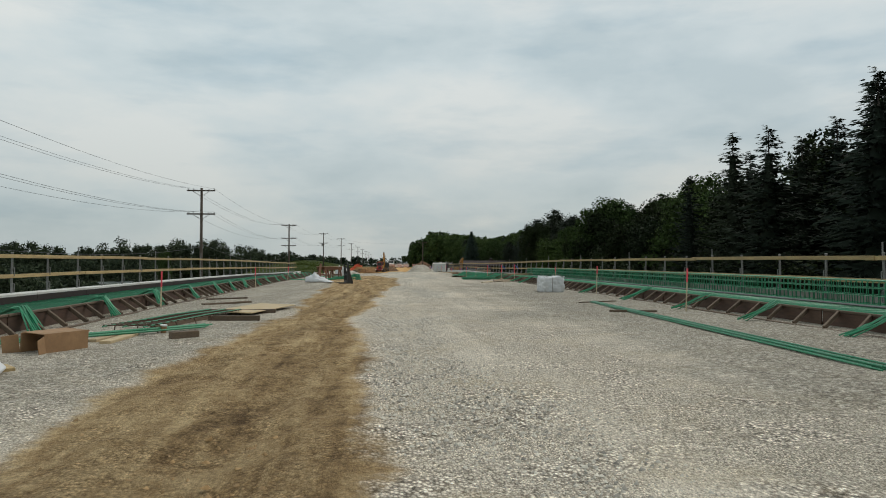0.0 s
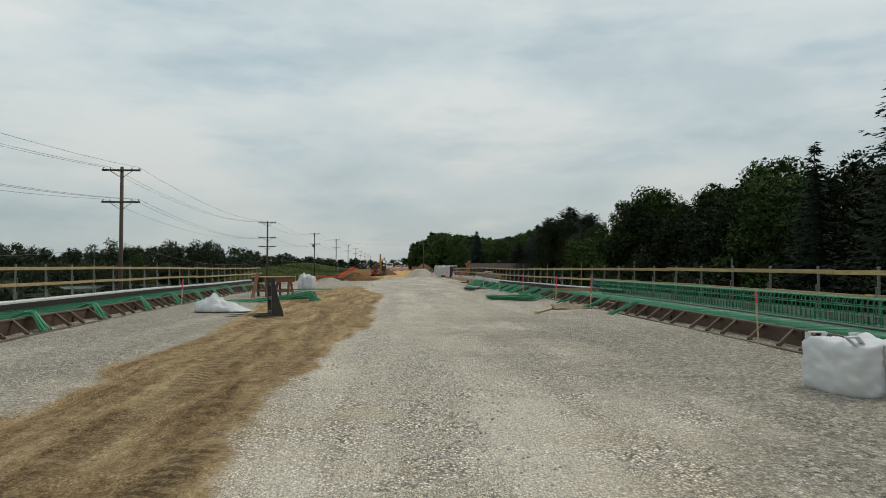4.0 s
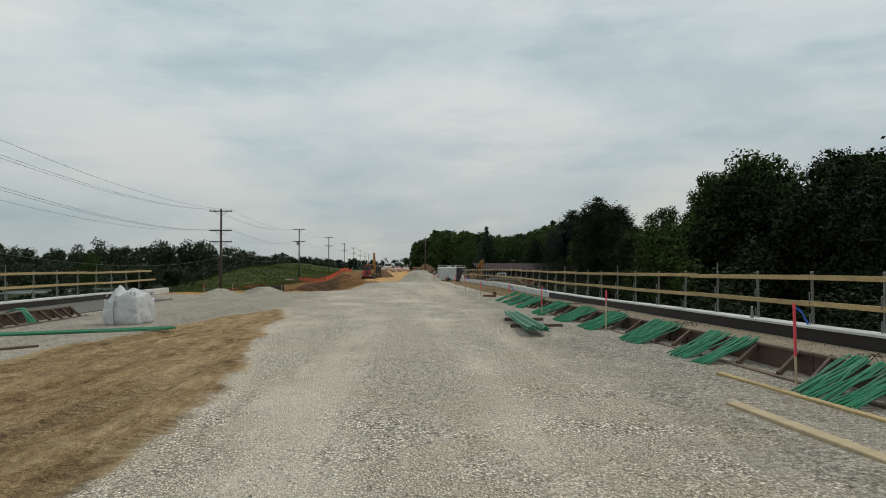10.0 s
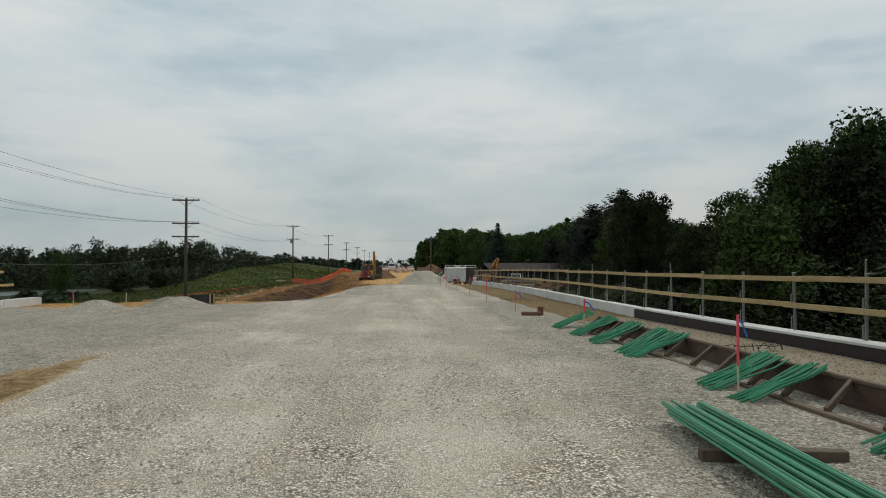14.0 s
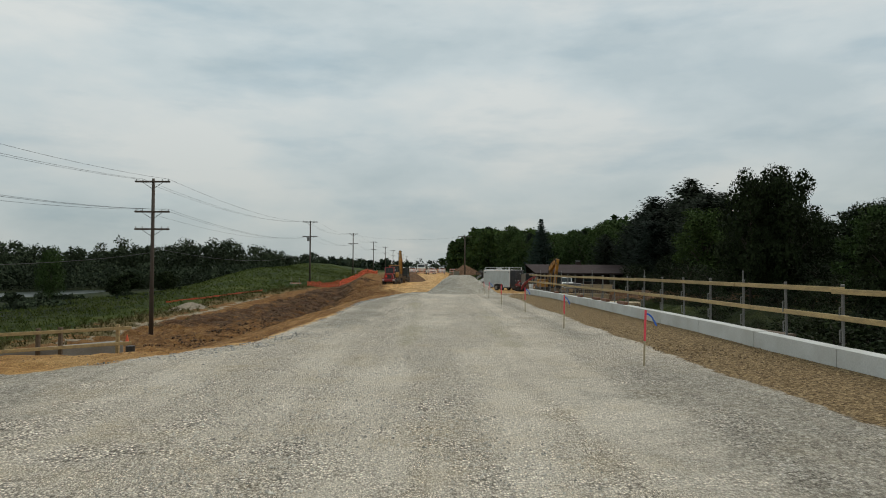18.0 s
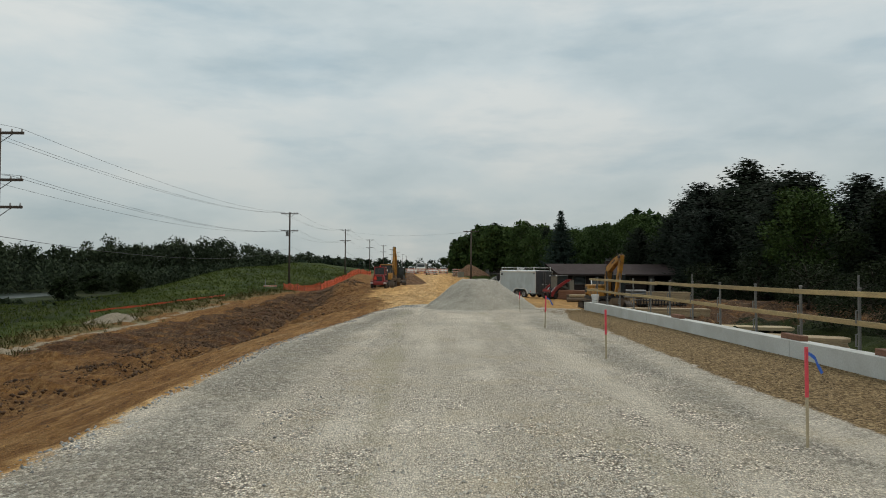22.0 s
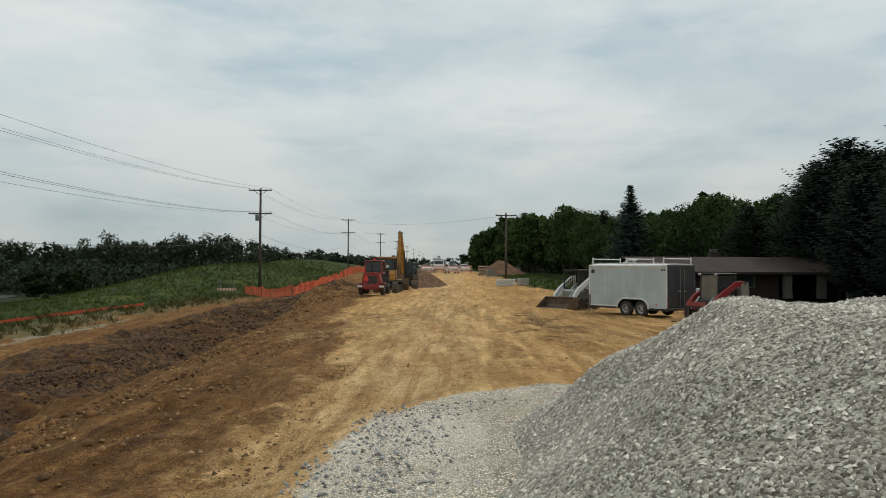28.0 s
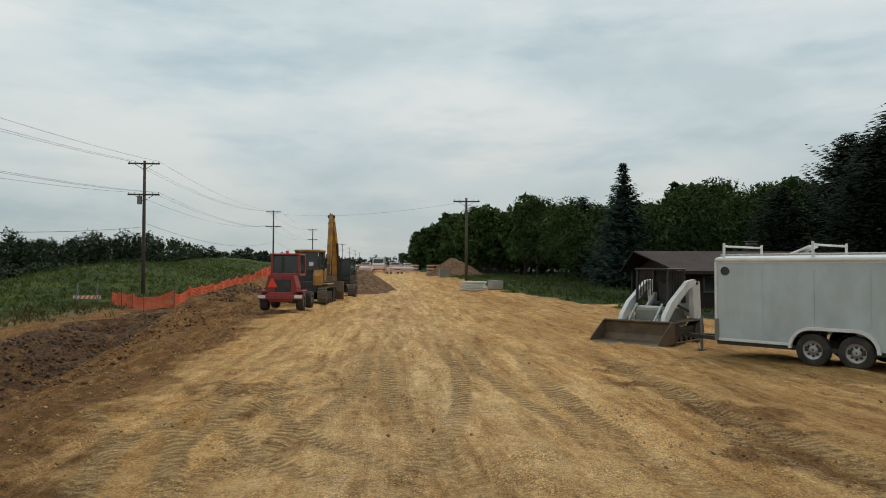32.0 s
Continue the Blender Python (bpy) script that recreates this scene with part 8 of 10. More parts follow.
def house():
    gx = gz(24, 184)
    t = thing("house", "long low brown brick house with a shallow shingle roof", "house", m=pose(0, 0, 0))
    z0 = -1.7
    x0, x1, y0, y1, eave, ridge = 18.4, 34.6, 180.2, 190.0, 1.12, 2.38
    part("wall", Mesh().box(((x0 + 29.0) / 2, y0 + 0.6, (z0 + eave) / 2), (29.0 - x0, 0.3, eave - z0)), M_BRICK, t)
    part("wall", Mesh().box(((x0 + x1) / 2, y1 - 0.6, (z0 + eave) / 2), (x1 - x0, 0.3, eave - z0)), M_BRICK, t)
    gab = [(y0 + 0.6, z0), (y1 - 0.6, z0), (y1 - 0.6, eave), ((y0 + y1) / 2, ridge - 0.15), (y0 + 0.6, eave)]
    for xx in (x0 + 0.4, 29.0, x1 - 0.4):
        part("gable_wall", Mesh().prism(gab, "x", xx - 0.15, xx + 0.15), M_BRICK, t)
    mid = (y0 + y1) / 2
    for a, b in (((y0 - 0.5, eave - 0.1), (mid, ridge)), ((y1 + 0.5, eave - 0.1), (mid, ridge))):
        d = Vector((b[0] - a[0], b[1] - a[1])).normalized()
        n = Vector((-d.y, d.x)) * 0.09 if a[0] < b[0] else Vector((d.y, -d.x)) * 0.09
        slope = Mesh().prism([a, b, (b[0] + n.x, b[1] + n.y), (a[0] + n.x, a[1] + n.y)], "x", x0 - 0.5, x1 + 0.5)
        # the ridge runs out past the eaves in a prow
        slope.v = [(x + ((1.9 if x > 25 else -0.9) if abs(y - mid) < 0.2 else 0), y, z) for x, y, z in slope.v]
        part("roof_slope", slope, M_SHINGLE, t)
    part("fascia", Mesh().box(((x0 + x1) / 2, y0 - 0.52, eave - 0.06), (x1 - x0 + 1.3, 0.05, 0.2)), M_BRICK, t)
    for k in range(3):
        xx = 20.6 + k * 2.8
        w = part("window", Mesh().box((xx, y0 + 0.43, 0.35), (1.5, 0.06, 0.9)), M_GLASS, t)
        part("window_frame", Mesh().box((xx, y0 + 0.4, 0.82), (1.66, 0.06, 0.08)).box((xx, y0 + 0.4, -0.12), (1.66, 0.1, 0.08)).box((xx - 0.79, y0 + 0.4, 0.35), (0.08, 0.06, 1.0)).box((xx + 0.79, y0 + 0.4, 0.35), (0.08, 0.06, 1.0)), M_CREAM, w)
    for xx in (29.6, 32.4, 34.8):
        part("pillar", Mesh().box((xx, y0 + 0.1, (z0 + eave) / 2 + 0.3), (0.62, 0.5, eave - z0 - 0.7), bevel=0.02), M_CREAM, t)
        part("pillar_base", Mesh().box((xx, y0 + 0.1, z0 + 0.25), (0.75, 0.62, 0.5), bevel=0.02), M_BRICK, t)
    ch = part("chimney", Mesh().box((25.5, mid + 0.6, ridge + 0.15), (0.8, 0.7, 0.7), bevel=0.02), M_BRICK, t)
    part("chimney_cap", Mesh().box((25.5, mid + 0.6, ridge + 0.62), (0.6, 0.5, 0.1)).box((25.5, mid + 0.6, ridge + 0.78), (0.7, 0.6, 0.06)), M_STEEL, ch)
    return t


house()


def white_house(x, y, z):
    t = thing("house", "pale two-storey house half hidden by trees", "house", m=pose(x, y, z, 0, 0, 12))
    part("wall", Mesh().box((0, 0, 3.0), (7.0, 8.0, 6.0)), M_CREAM, t)
    part("roof", Mesh().prism([(-4.4, 5.9), (4.4, 5.9), (0, 8.6)], "x", -3.9, 3.9), M_CONC_GREY, t)
    for k in range(3):
        for zz in (1.6, 4.4):
            w = part("window", Mesh().box((-2.2 + k * 2.2, -4.02, zz), (1.0, 0.06, 1.4)), M_GLASS, t)
            part("window_frame", Mesh().box((-2.2 + k * 2.2, -4.05, zz - 0.75), (1.2, 0.08, 0.1)), M_WHITE, w)
    return t


white_house(20.0, 292.0, 0.2)

# ---------------------------------------------------------------- timber and steel in the yard


def beam_stack(label, x, y, deg, rows, cols, length, w, h, mat, z=None, gap=0.01, seed=1, bearer=True):
    r = random.Random(seed)
    t = thing("lumber_stack", label, "lumber", m=pose(x, y, gz(x, y) if z is None else z, 0, 0, deg))
    base = 0.09 if bearer else 0.0
    if bearer:
        for q in (-0.32, 0.32):
            part("bearer", Mesh().box((0, q * length, base / 2), (cols * (w + gap), 0.1, base), bevel=0.008), M_OLDWOOD, t)
    me = Mesh().box((0, 0, 0), (w, length, h), bevel=0.007).data("beam", mat)
    for i in range(rows):
        for j in range(cols):
            ob = new("beam", me)
            ob.parent = t
            ob.matrix_basis = pose((j - (cols - 1) / 2) * (w + gap), r.uniform(-0.08, 0.08), base + h / 2 + i * (h + 0.004), 0, 0, r.uniform(-0.5, 0.5))
    return t


beam_stack("stack of red-brown timbers beside the red loader", 14.5, 149.0, 66, 5, 6, 3.7, 0.19, 0.14, M_REDWOOD, seed=2)
beam_stack("low stack of brown timbers behind the loader", 16.9, 147.6, 60, 3, 5, 2.4, 0.2, 0.12, M_REDWOOD, seed=3)
beam_stack("stack of yellow form beams in the yard", 12.2, 111.5, 60, 4, 7, 3.4, 0.12, 0.1, M_LUMBER, seed=4)
beam_stack("stack of pale planks in the yard behind the wall", 11.4, 105.6, 35, 3, 6, 3.6, 0.16, 0.05, M_LUMBER, seed=5)
beam_stack("long pale planks lying in the yard", 13.8, 118.5, 75, 2, 5, 4.2, 0.18, 0.06, M_PLYPALE, seed=6)
beam_stack("bundle of yellow form beams behind the rail", 13.5, 126.0, 84, 3, 6, 4.4, 0.14, 0.12, M_LUMBER, seed=7)
beam_stack("bundle of yellow form beams piled behind dark form panels", 17.0, 136.6, 84, 5, 6, 3.2, 0.13, 0.13, M_LUMBER, seed=8)
beam_stack("rolled timber mats by the excavator", 13.2, 141.5, 70, 2, 5, 2.6, 0.22, 0.2, M_OLDWOOD, seed=9)
beam_stack("yellowish beams stacked by the excavator", 15.6, 141.6, 62, 3, 4, 2.8, 0.2, 0.16, M_LUMBER, seed=10)
beam_stack("grey boards leaning low behind the wall", 10.9, 98.2, 20, 2, 4, 3.2, 0.2, 0.06, M_OLDWOOD, z=-0.9, seed=11)
beam_stack("weathered timbers behind the wall", 10.6, 91.0, 8, 3, 3, 3.6, 0.22, 0.2, M_OLDWOOD, z=-0.55, seed=12)
beam_stack("weathered timbers laid behind the wall", 10.6, 101.0, 4, 3, 3, 2.6, 0.22, 0.18, M_OLDWOOD, z=-0.5, seed=13)


def ribbed_forms(x, y, deg, length, label):
    """Dark steel form panels laid flat, their upright ribs to the front."""
    t = thing("form_panels", label, "formwork", m=pose(x, y, gz(x, y), 0, 0, deg))
    for k in range(2):
        part("panel", Mesh().box((0, 0.35, 0.1 + k * 0.24), (length, 0.8, 0.05), bevel=0.008), M_DARKSTEEL, t)
    me = Mesh().box((0, 0, 0.22), (0.05, 0.09, 0.44), bevel=0.008).data("rib", M_DARKSTEEL)
    n = int(length / 0.17)
    for k in range(n):
        ob = new("rib", me)
        ob.parent = t
        ob.matrix_basis = pose(-length / 2 + (k + 0.5) * length / n, -0.1 + RND.uniform(-0.02, 0.02), 0, 0, RND.uniform(-3, 3), 0)
    return t


def pipe_stack(x, y, deg, label):
    t = thing("pipe_stack", label, "pipe", m=pose(x, y, gz(x, y), 0, 0, deg))
    for q in (-0.4, 0.4):
        part("bearer", Mesh().box((q, 0.2, 0.2), (0.1, 0.9, 0.4), bevel=0.01), M_OLDWOOD, t)
    for k in range(3):
        for j in range(3):
            part("pipe", Mesh().tube([(-0.75 + 0.05 * ((k + j) % 2), j * 0.19, 0.48 + k * 0.165), (0.75, j * 0.19, 0.48 + k * 0.165)], 0.085, 12), M_STEEL if (k + j) % 3 else M_CONC_GREY, t)
    return t


def log_pile(x, y, deg, label):
    t = thing("log_pile", label, "logs", m=pose(x, y, gz(x, y), 0, 0, deg))
    for k, (dy, dz, r) in enumerate(((0.0, 0.15, 0.15), (0.31, 0.14, 0.14), (0.62, 0.15, 0.15), (0.16, 0.4, 0.13), (0.47, 0.4, 0.13))):
        part("log", Mesh().tube([(-1.1 + 0.06 * k, dy, dz), (0.0, dy + 0.01, dz), (1.05 + 0.05 * (k % 3), dy, dz)], r, 12, r * 0.9), M_LUMBER if k % 2 else M_OLDWOOD, t)
    return t


ribbed_forms(16.1, 134.0, -4, 3.0, "dark ribbed steel form panels stacked in the yard")
pipe_stack(15.0, 135.9, 4, "stack of grey pipes on timber bearers")
log_pile(12.6, 139.6, -10, "pile of peeled timber poles by the excavator")


def bucket_pail(x, y, z):
    t = thing("pail", "white plastic pail standing on the wall end", "bucket", m=pose(x, y, z))
    part("pail_body", Mesh().tube([(0, 0, 0), (0, 0, 0.3)], 0.13, 20, 0.15), M_WHITE, t, smooth="auto")
    part("rim", Mesh().tube([(0, 0, 0.27), (0, 0, 0.3), (0, 0, 0.36)], 0.165, 20), M_WHITE, t)
    part("wire_handle", Mesh().tube([(0.16, 0, 0.27), (0.17, -0.08, 0.15), (0, -0.16, 0.1), (-0.17, -0.08, 0.15), (-0.16, 0, 0.27)], 0.006, 6), M_STEEL, t)
    return t


bucket_pail(9.36, 121.6, lerp(121.6, WALL_TOP))


def bottle(x, y, z):
    t = thing("bottle", "clear plastic water bottle standing on the kerb", "bottle", m=pose(x, y, z))
    part("bottle_body", Mesh().tube([(0, 0, 0), (0, 0, 0.15), (0, 0, 0.2)], 0.035, 12, 0.015), M_PALE, t)
    part("cap", Mesh().tube([(0, 0, 0.2), (0, 0, 0.225)], 0.017, 10), M_WHITE, t)
    return t


bottle(9.34, 56.2, lerp(56.2, WALL_TOP))
bottle(9.34, 78.2, lerp(78.2, WALL_TOP))

# ---------------------------------------------------------------- bags, forks, saw tables and litter on the deck


def bulk_bag(label, x, y, deg, w, d, h, seed, slump=0.25, loops=True):
    r = np.random.default_rng(seed)
    t = thing("bulk_bag", label, "bag", m=pose(x, y, zroad(y), 0, 0, deg))
    bm = bmesh.new()
    bmesh.ops.create_cube(bm, size=2.0)
    bmesh.ops.subdivide_edges(bm, edges=bm.edges, cuts=17, use_grid_fill=True)
    for v in bm.verts:
        p = v.co.copy()
        e = 9.0
        n = (abs(p.x) ** e + abs(p.y) ** e + abs(p.z) ** e) ** (1 / e)
        q = p / max(n, 1e-4) if n > 0 else p
        bulge = 1 + 0.03 * (1 - q.z * q.z)
        hh = (q.z + 1) / 2
        fold = noise.noise(Vector((q.x * 2.2 + seed, q.y * 2.2, q.z * 1.6))) * 0.07 + noise.noise(Vector((q.x * 5 + seed, q.y * 5, q.z * 4))) * 0.06 + noise.noise(Vector((q.x * 11 + seed, q.y * 11, q.z * 8))) * 0.03
        top = slump * max(0, hh - 0.55) * noise.noise(Vector((q.x * 1.7 + seed, q.y * 1.7, 3.1))) * 2.2
        v.co = Vector((q.x * w / 2 * (bulge + fold), q.y * d / 2 * (bulge + fold), max(0.0, h * hh + top * h + (fold * 0.3 if hh > 0.1 else 0))))
    me = bpy.data.meshes.new("bag_body")
    bm.to_mesh(me)
    bm.free()
    me.materials.append(M_BAG)
    me.polygons.foreach_set("use_smooth", [True] * len(me.polygons))
    ob = new("bag_body", me)
    ob.parent = t
    part("seam", Mesh().tube([(-w * 0.1, -d * 0.54, 0.03), (-w * 0.12, -d * 0.56, h * 0.5), (-w * 0.1, -d * 0.5, h * 0.95)], 0.012, 6), M_CONC_GREY, ob)
    if loops:
        for sx, sy in ((-1, -1), (1, -1), (-1, 1), (1, 1)):
            lean = r.uniform(-0.1, 0.15, 3)
            pts = [(sx * w * 0.42, sy * d * 0.42, h * 0.92), (sx * w * 0.46 + lean[0], sy * d * 0.4, h * 1.02 + lean[2] * 0.4), (sx * w * 0.3 + lean[0], sy * d * 0.34 + lean[1], h * 1.03 + lean[2] * 0.4), (sx * w * 0.26, sy * d * 0.36, h * 0.94)]
            m = Mesh()
            for a, b in zip(pts, pts[1:]):
                m.beam(a, b, 0.06, 0.012, 0.003)
            part("lifting_loop", m, M_BAG, ob)
    return t


bulk_bag("white bulk bag slumped half full on the gravel", 5.52, 24.75, 8, 0.76, 0.8, 0.57, 3, 0.14)
bulk_bag("full white bulk bag with lifting loops by the sand", -4.42, 60.1, -12, 0.86, 0.9, 0.76, 7, 0.5)


def crumpled_heap(label, x, y, deg, w, d, h, seed):
    n = 44
    xs, ys = np.linspace(-1, 1, n), np.linspace(-1, 1, n)
    X, Y = np.meshgrid(xs, ys)
    rr = np.hypot(X, Y * 1.05)
    f = np.clip(1 - rr ** 2.2, 0, 1) ** 0.6
    ridge = (0.5 - np.abs(fractal(X, Y, 1.5, 2, seed))) * 0.9 + np.abs(fractal(X + 0.4 * Y, Y, 3.4, 2, seed + 4)) * 0.35
    slope = np.clip(0.62 - 0.5 * X, 0.1, 1.2) + np.exp(-(((X + 0.5) / 0.4) ** 2 + ((Y - 0.1) / 0.6) ** 2)) * 0.4
    Z = h * f ** 0.7 * (0.1 + ridge) * slope * 1.5
    i = np.arange(n * n).reshape(n, n)
    q = np.stack([i[:-1, :-1], i[:-1, 1:], i[1:, 1:], i[1:, :-1]], -1).reshape(-1, 4)
    keep = rr.ravel()[q].min(1) < 1.0
    v = np.stack([(X * w / 2).ravel(), (Y * d / 2).ravel(), Z.ravel()], 1)
    me = raw_mesh("plastic_wrap", v, q[keep], M_BAG)
    me.polygons.foreach_set("use_smooth", [True] * len(me.polygons))
    ob = new("plastic_wrap", me)
    ob.matrix_basis = pose(x, y, zroad(y) + 0.06, 0, 0, deg)
    md = ob.modifiers.new("thickness", "SOLIDIFY")
    md.thickness = 0.01
    return tagged(ob, label, "bag")


crumpled_heap("crumpled empty white bulk bags heaped on pallet forks", -3.9, 37.5, 10, 1.5, 1.05, 0.5, 13)


def pallet_forks(x, y):
    t = thing("pallet_forks", "dark steel pallet fork frame standing on gravel", "forks", m=pose(x, y, zroad(y), 0, 0, 19))
    for yy in (-0.32, 0.32):
        part("upright", Mesh().prism([(-0.03, 0.0), (0.26, 0.0), (0.24, 0.14), (0.12, 0.5), (0.03, 0.9), (0.02, 0.97), (-0.06, 0.99), (-0.04, 0.5)], "y", yy - 0.035, yy + 0.035), M_BLACK, t)
        part("tine", Mesh().prism([(0.0, 0.0), (0.0, 0.06), (-1.15, 0.03), (-1.25, 0.0)], "y", yy - 0.055, yy + 0.055), M_DARKSTEEL, t)
    for zz in (0.1, 0.45, 0.8):
        part("crossbar", Mesh().box((0.0, 0, zz), (0.05, 0.7, 0.08), bevel=0.01), M_BLACK, t)
    return t


pallet_forks(-2.42, 36.3)


def saw_table(x, y, deg, length, width, h, label, seed):
    r = random.Random(seed)
    t = thing("saw_table", label, "table", m=pose(x, y, zroad(y), 0, 0, deg))
    for k in range(4):
        part("top_plank", Mesh().beam((-width / 2 + (k + 0.5) * width / 4, -length / 2 + r.uniform(-0.1, 0.1), h), (-width / 2 + (k + 0.5) * width / 4, length / 2 + r.uniform(-0.1, 0.1), h), width / 4 - 0.01, 0.04), M_LUMBER, t)
    for sx in (-1, 1):
        part("apron", Mesh().beam((sx * width * 0.42, -length / 2, h - 0.13), (sx * width * 0.42, length / 2, h - 0.13), 0.04, 0.2), M_REDWOOD, t)
        for q in (-0.36, 0.36):
            for lean in (-0.14, 0.14):
                part("leg", Mesh().beam((sx * width * 0.5, q * length + lean, 0.0), (sx * width * 0.4, q * length + lean * 0.25, h - 0.04), 0.08, 0.08, up=(0, 1, 0)), M_REDWOOD, t)
    for q in (-0.44, 0.44):
        part("stretcher", Mesh().beam((-width * 0.45, q * length, 0.28), (width * 0.45, q * length, 0.28), 0.04, 0.09), M_REDWOOD, t)
    part("stretcher", Mesh().beam((width * 0.45, -length * 0.46, 0.26), (width * 0.45, length * 0.46, 0.26), 0.04, 0.09), M_OLDWOOD, t)
    return t


saw_table(-4.3, 47.8, -41, 1.6, 0.85, 0.84, "brown timber saw table with plank top on gravel", 3)
tagged(part("leaning_plank", Mesh().beam((-4.86, 46.3, zroad(46) + 0.02), (-4.8, 47.0, zroad(47) + 1.0), 0.14, 0.06, up=(0, 1, 0)), M_REDWOOD), "red-brown plank leaning against the saw table", "plank")


def loose_board(name, label, a, b, w, h, mat, lift=0.0):
    za, zb = zroad(a[1]) + h / 2 + 0.012 + lift, zroad(b[1]) + h / 2 + 0.012
    return tagged(part(name, Mesh().beam((*a, za), (*b, zb), w, h, 0.006), mat), label, "board")


loose_board("board", "long yellow board lying beside the form", (6.15, 50.8), (6.45, 46.4), 0.09, 0.045, M_RAIL)
loose_board("board", "weathered board lying on gravel", (5.4, 48.9), (5.55, 46.2), 0.14, 0.04, M_PLYPALE)
loose_board("board", "brown board lying by the long rebar", (4.75, 17.9), (5.9, 18.6), 0.09, 0.05, M_OLDWOOD)
loose_board("board", "short brown board under the long rebar", (4.6, 14.9), (5.6, 14.8), 0.09, 0.05, M_OLDWOOD)
loose_board("board", "pale yellow board lying on gravel beside torn matting", (4.56, 36.6), (6.0, 40.0), 0.1, 0.04, M_PLYPALE, 0.03)


def torn_matting(x, y, w, d, deg, seed):
    """A stiff torn sheet, curled at its rim and folded across the middle, over a black backing."""
    r = random.Random(seed)
    t = thing("torn_matting", "torn tan matting with a black backing rumpled on gravel", "matting", m=pose(x, y, zroad(y), 0, 0, deg))
    nx, ny = 18, 9
    rim = [r.uniform(0.82, 1.08) for _ in range(nx + 1)]

    def at(i, j, lift, grow):
        u, v = i / nx - 0.5, j / ny - 0.5
        taper = (1.0 - 1.5 * abs(u) ** 2.2) * rim[i] * grow
        fold = 0.055 * math.exp(-((u + 0.06) / 0.07) ** 2) - 0.035 * math.exp(-((u - 0.03) / 0.05) ** 2)
        curl = 0.16 * max(0.0, v + 0.3) + 0.02 * math.sin(9 * u + 4 * v)
        return (u * w * grow, v * d * taper + 0.04 * math.sin(7 * u), 0.03 + lift + fold * (0.6 + v) + curl)

    for name, lift, grow, mat in (("backing", 0.0, 1.02, M_BLACK), ("top_layer", 0.018, 0.98, M_MATTING)):
        m = Mesh()
        vs = [at(i, j, lift, grow) for j in range(ny + 1) for i in range(nx + 1)]
        n = len(vs)
        vs += [(a, b, c - 0.014) for a, b, c in vs]
        fs = []
        q = nx + 1
        for j in range(ny):
            for i in range(nx):
                a = j * q + i
                fs += [(a, a + 1, a + q + 1, a + q), (n + a, n + a + q, n + a + q + 1, n + a + 1)]
        for i in range(nx):
            b = ny * q + i
            fs += [(i, n + i, n + i + 1, i + 1), (b, b + 1, n + b + 1, n + b)]
        for j in range(ny):
            a, b = j * q, j * q + nx
            fs += [(a, a + q, n + a + q, n + a), (b, n + b, n + b + q, b + q)]
        m.add(vs, fs)
        part(name, m, mat, t)


M_MATTING = surface("tan_matting", (0.25, 0.19, 0.125), 0.95, grain=30, wear=3, vary=0.3, dirt=(0.2, 0.16, 0.1), dirt_amount=0.5, bumps=0.3)
torn_matting(6.0, 38.5, 1.15, 0.55, 4, 2)
loose_board("board", "pale board on the deck mat", (6.9, 37.9), (8.3, 38.2), 0.09, 0.03, M_PLYPALE, 0.24)
loose_board("bearer", "dark bearer under the rebar stack", (4.75, 58.4), (5.95, 58.35), 0.1, 0.09, M_OLDWOOD)
loose_board("bearer", "dark bearer under the rebar stack", (4.95, 60.65), (5.95, 60.55), 0.1, 0.09, M_OLDWOOD)
loose_board("board", "grey weathered board on gravel by the form", (-4.6, 17.5), (-3.7, 18.6), 0.14, 0.05, M_OLDWOOD)
loose_board("board", "grey weathered plank on gravel", (-5.1, 19.8), (-4.2, 20.6), 0.14, 0.05, M_OLDWOOD)
loose_board("board", "pale short board on gravel", (-3.7, 9.4), (-3.72, 10.5), 0.14, 0.045, M_PLYPALE)
loose_board("board", "pale board beside the carton", (-3.95, 9.6), (-3.85, 10.7), 0.14, 0.045, M_LUMBER)
loose_board("timber_block", "short brown timber block on gravel", (-3.05, 9.95), (-2.75, 10.2), 0.12, 0.1, M_OLDWOOD)
cup = thing("paper_cup", "brown paper cup with a white lid standing on gravel", "cup", m=pose(-3.4, 10.75, zroad(10.7), 4, 6, 0))
part("cup_body", Mesh().tube([(0, 0, 0), (0, 0, 0.13)], 0.035, 14, 0.047), M_CARD, cup, smooth="auto")
part("cup_lid", Mesh().tube([(0, 0, 0.128), (0, 0, 0.145)], 0.05, 14), M_WHITE, cup)
loose_board("board", "long dark board under the ladder of rods", (-3.7, 11.2), (-3.4, 13.3), 0.1, 0.09, M_OLDWOOD)
loose_board("timber_block", "red-brown timber block on gravel", (6.2, 75.9), (6.75, 75.8), 0.3, 0.12, M_REDWOOD)
loose_board("timber_block", "upright red-brown timber offcut", (6.7, 76.05), (6.85, 76.05), 0.14, 0.26, M_REDWOOD)
loose_board("board", "thin branch-like board by the sand", (-4.6, 44.6), (-3.6, 46.6), 0.07, 0.06, M_OLDWOOD)
loose_board("board", "dark board by the rebar heap", (-4.9, 53.2), (-3.9, 54.6), 0.1, 0.06, M_OLDWOOD)

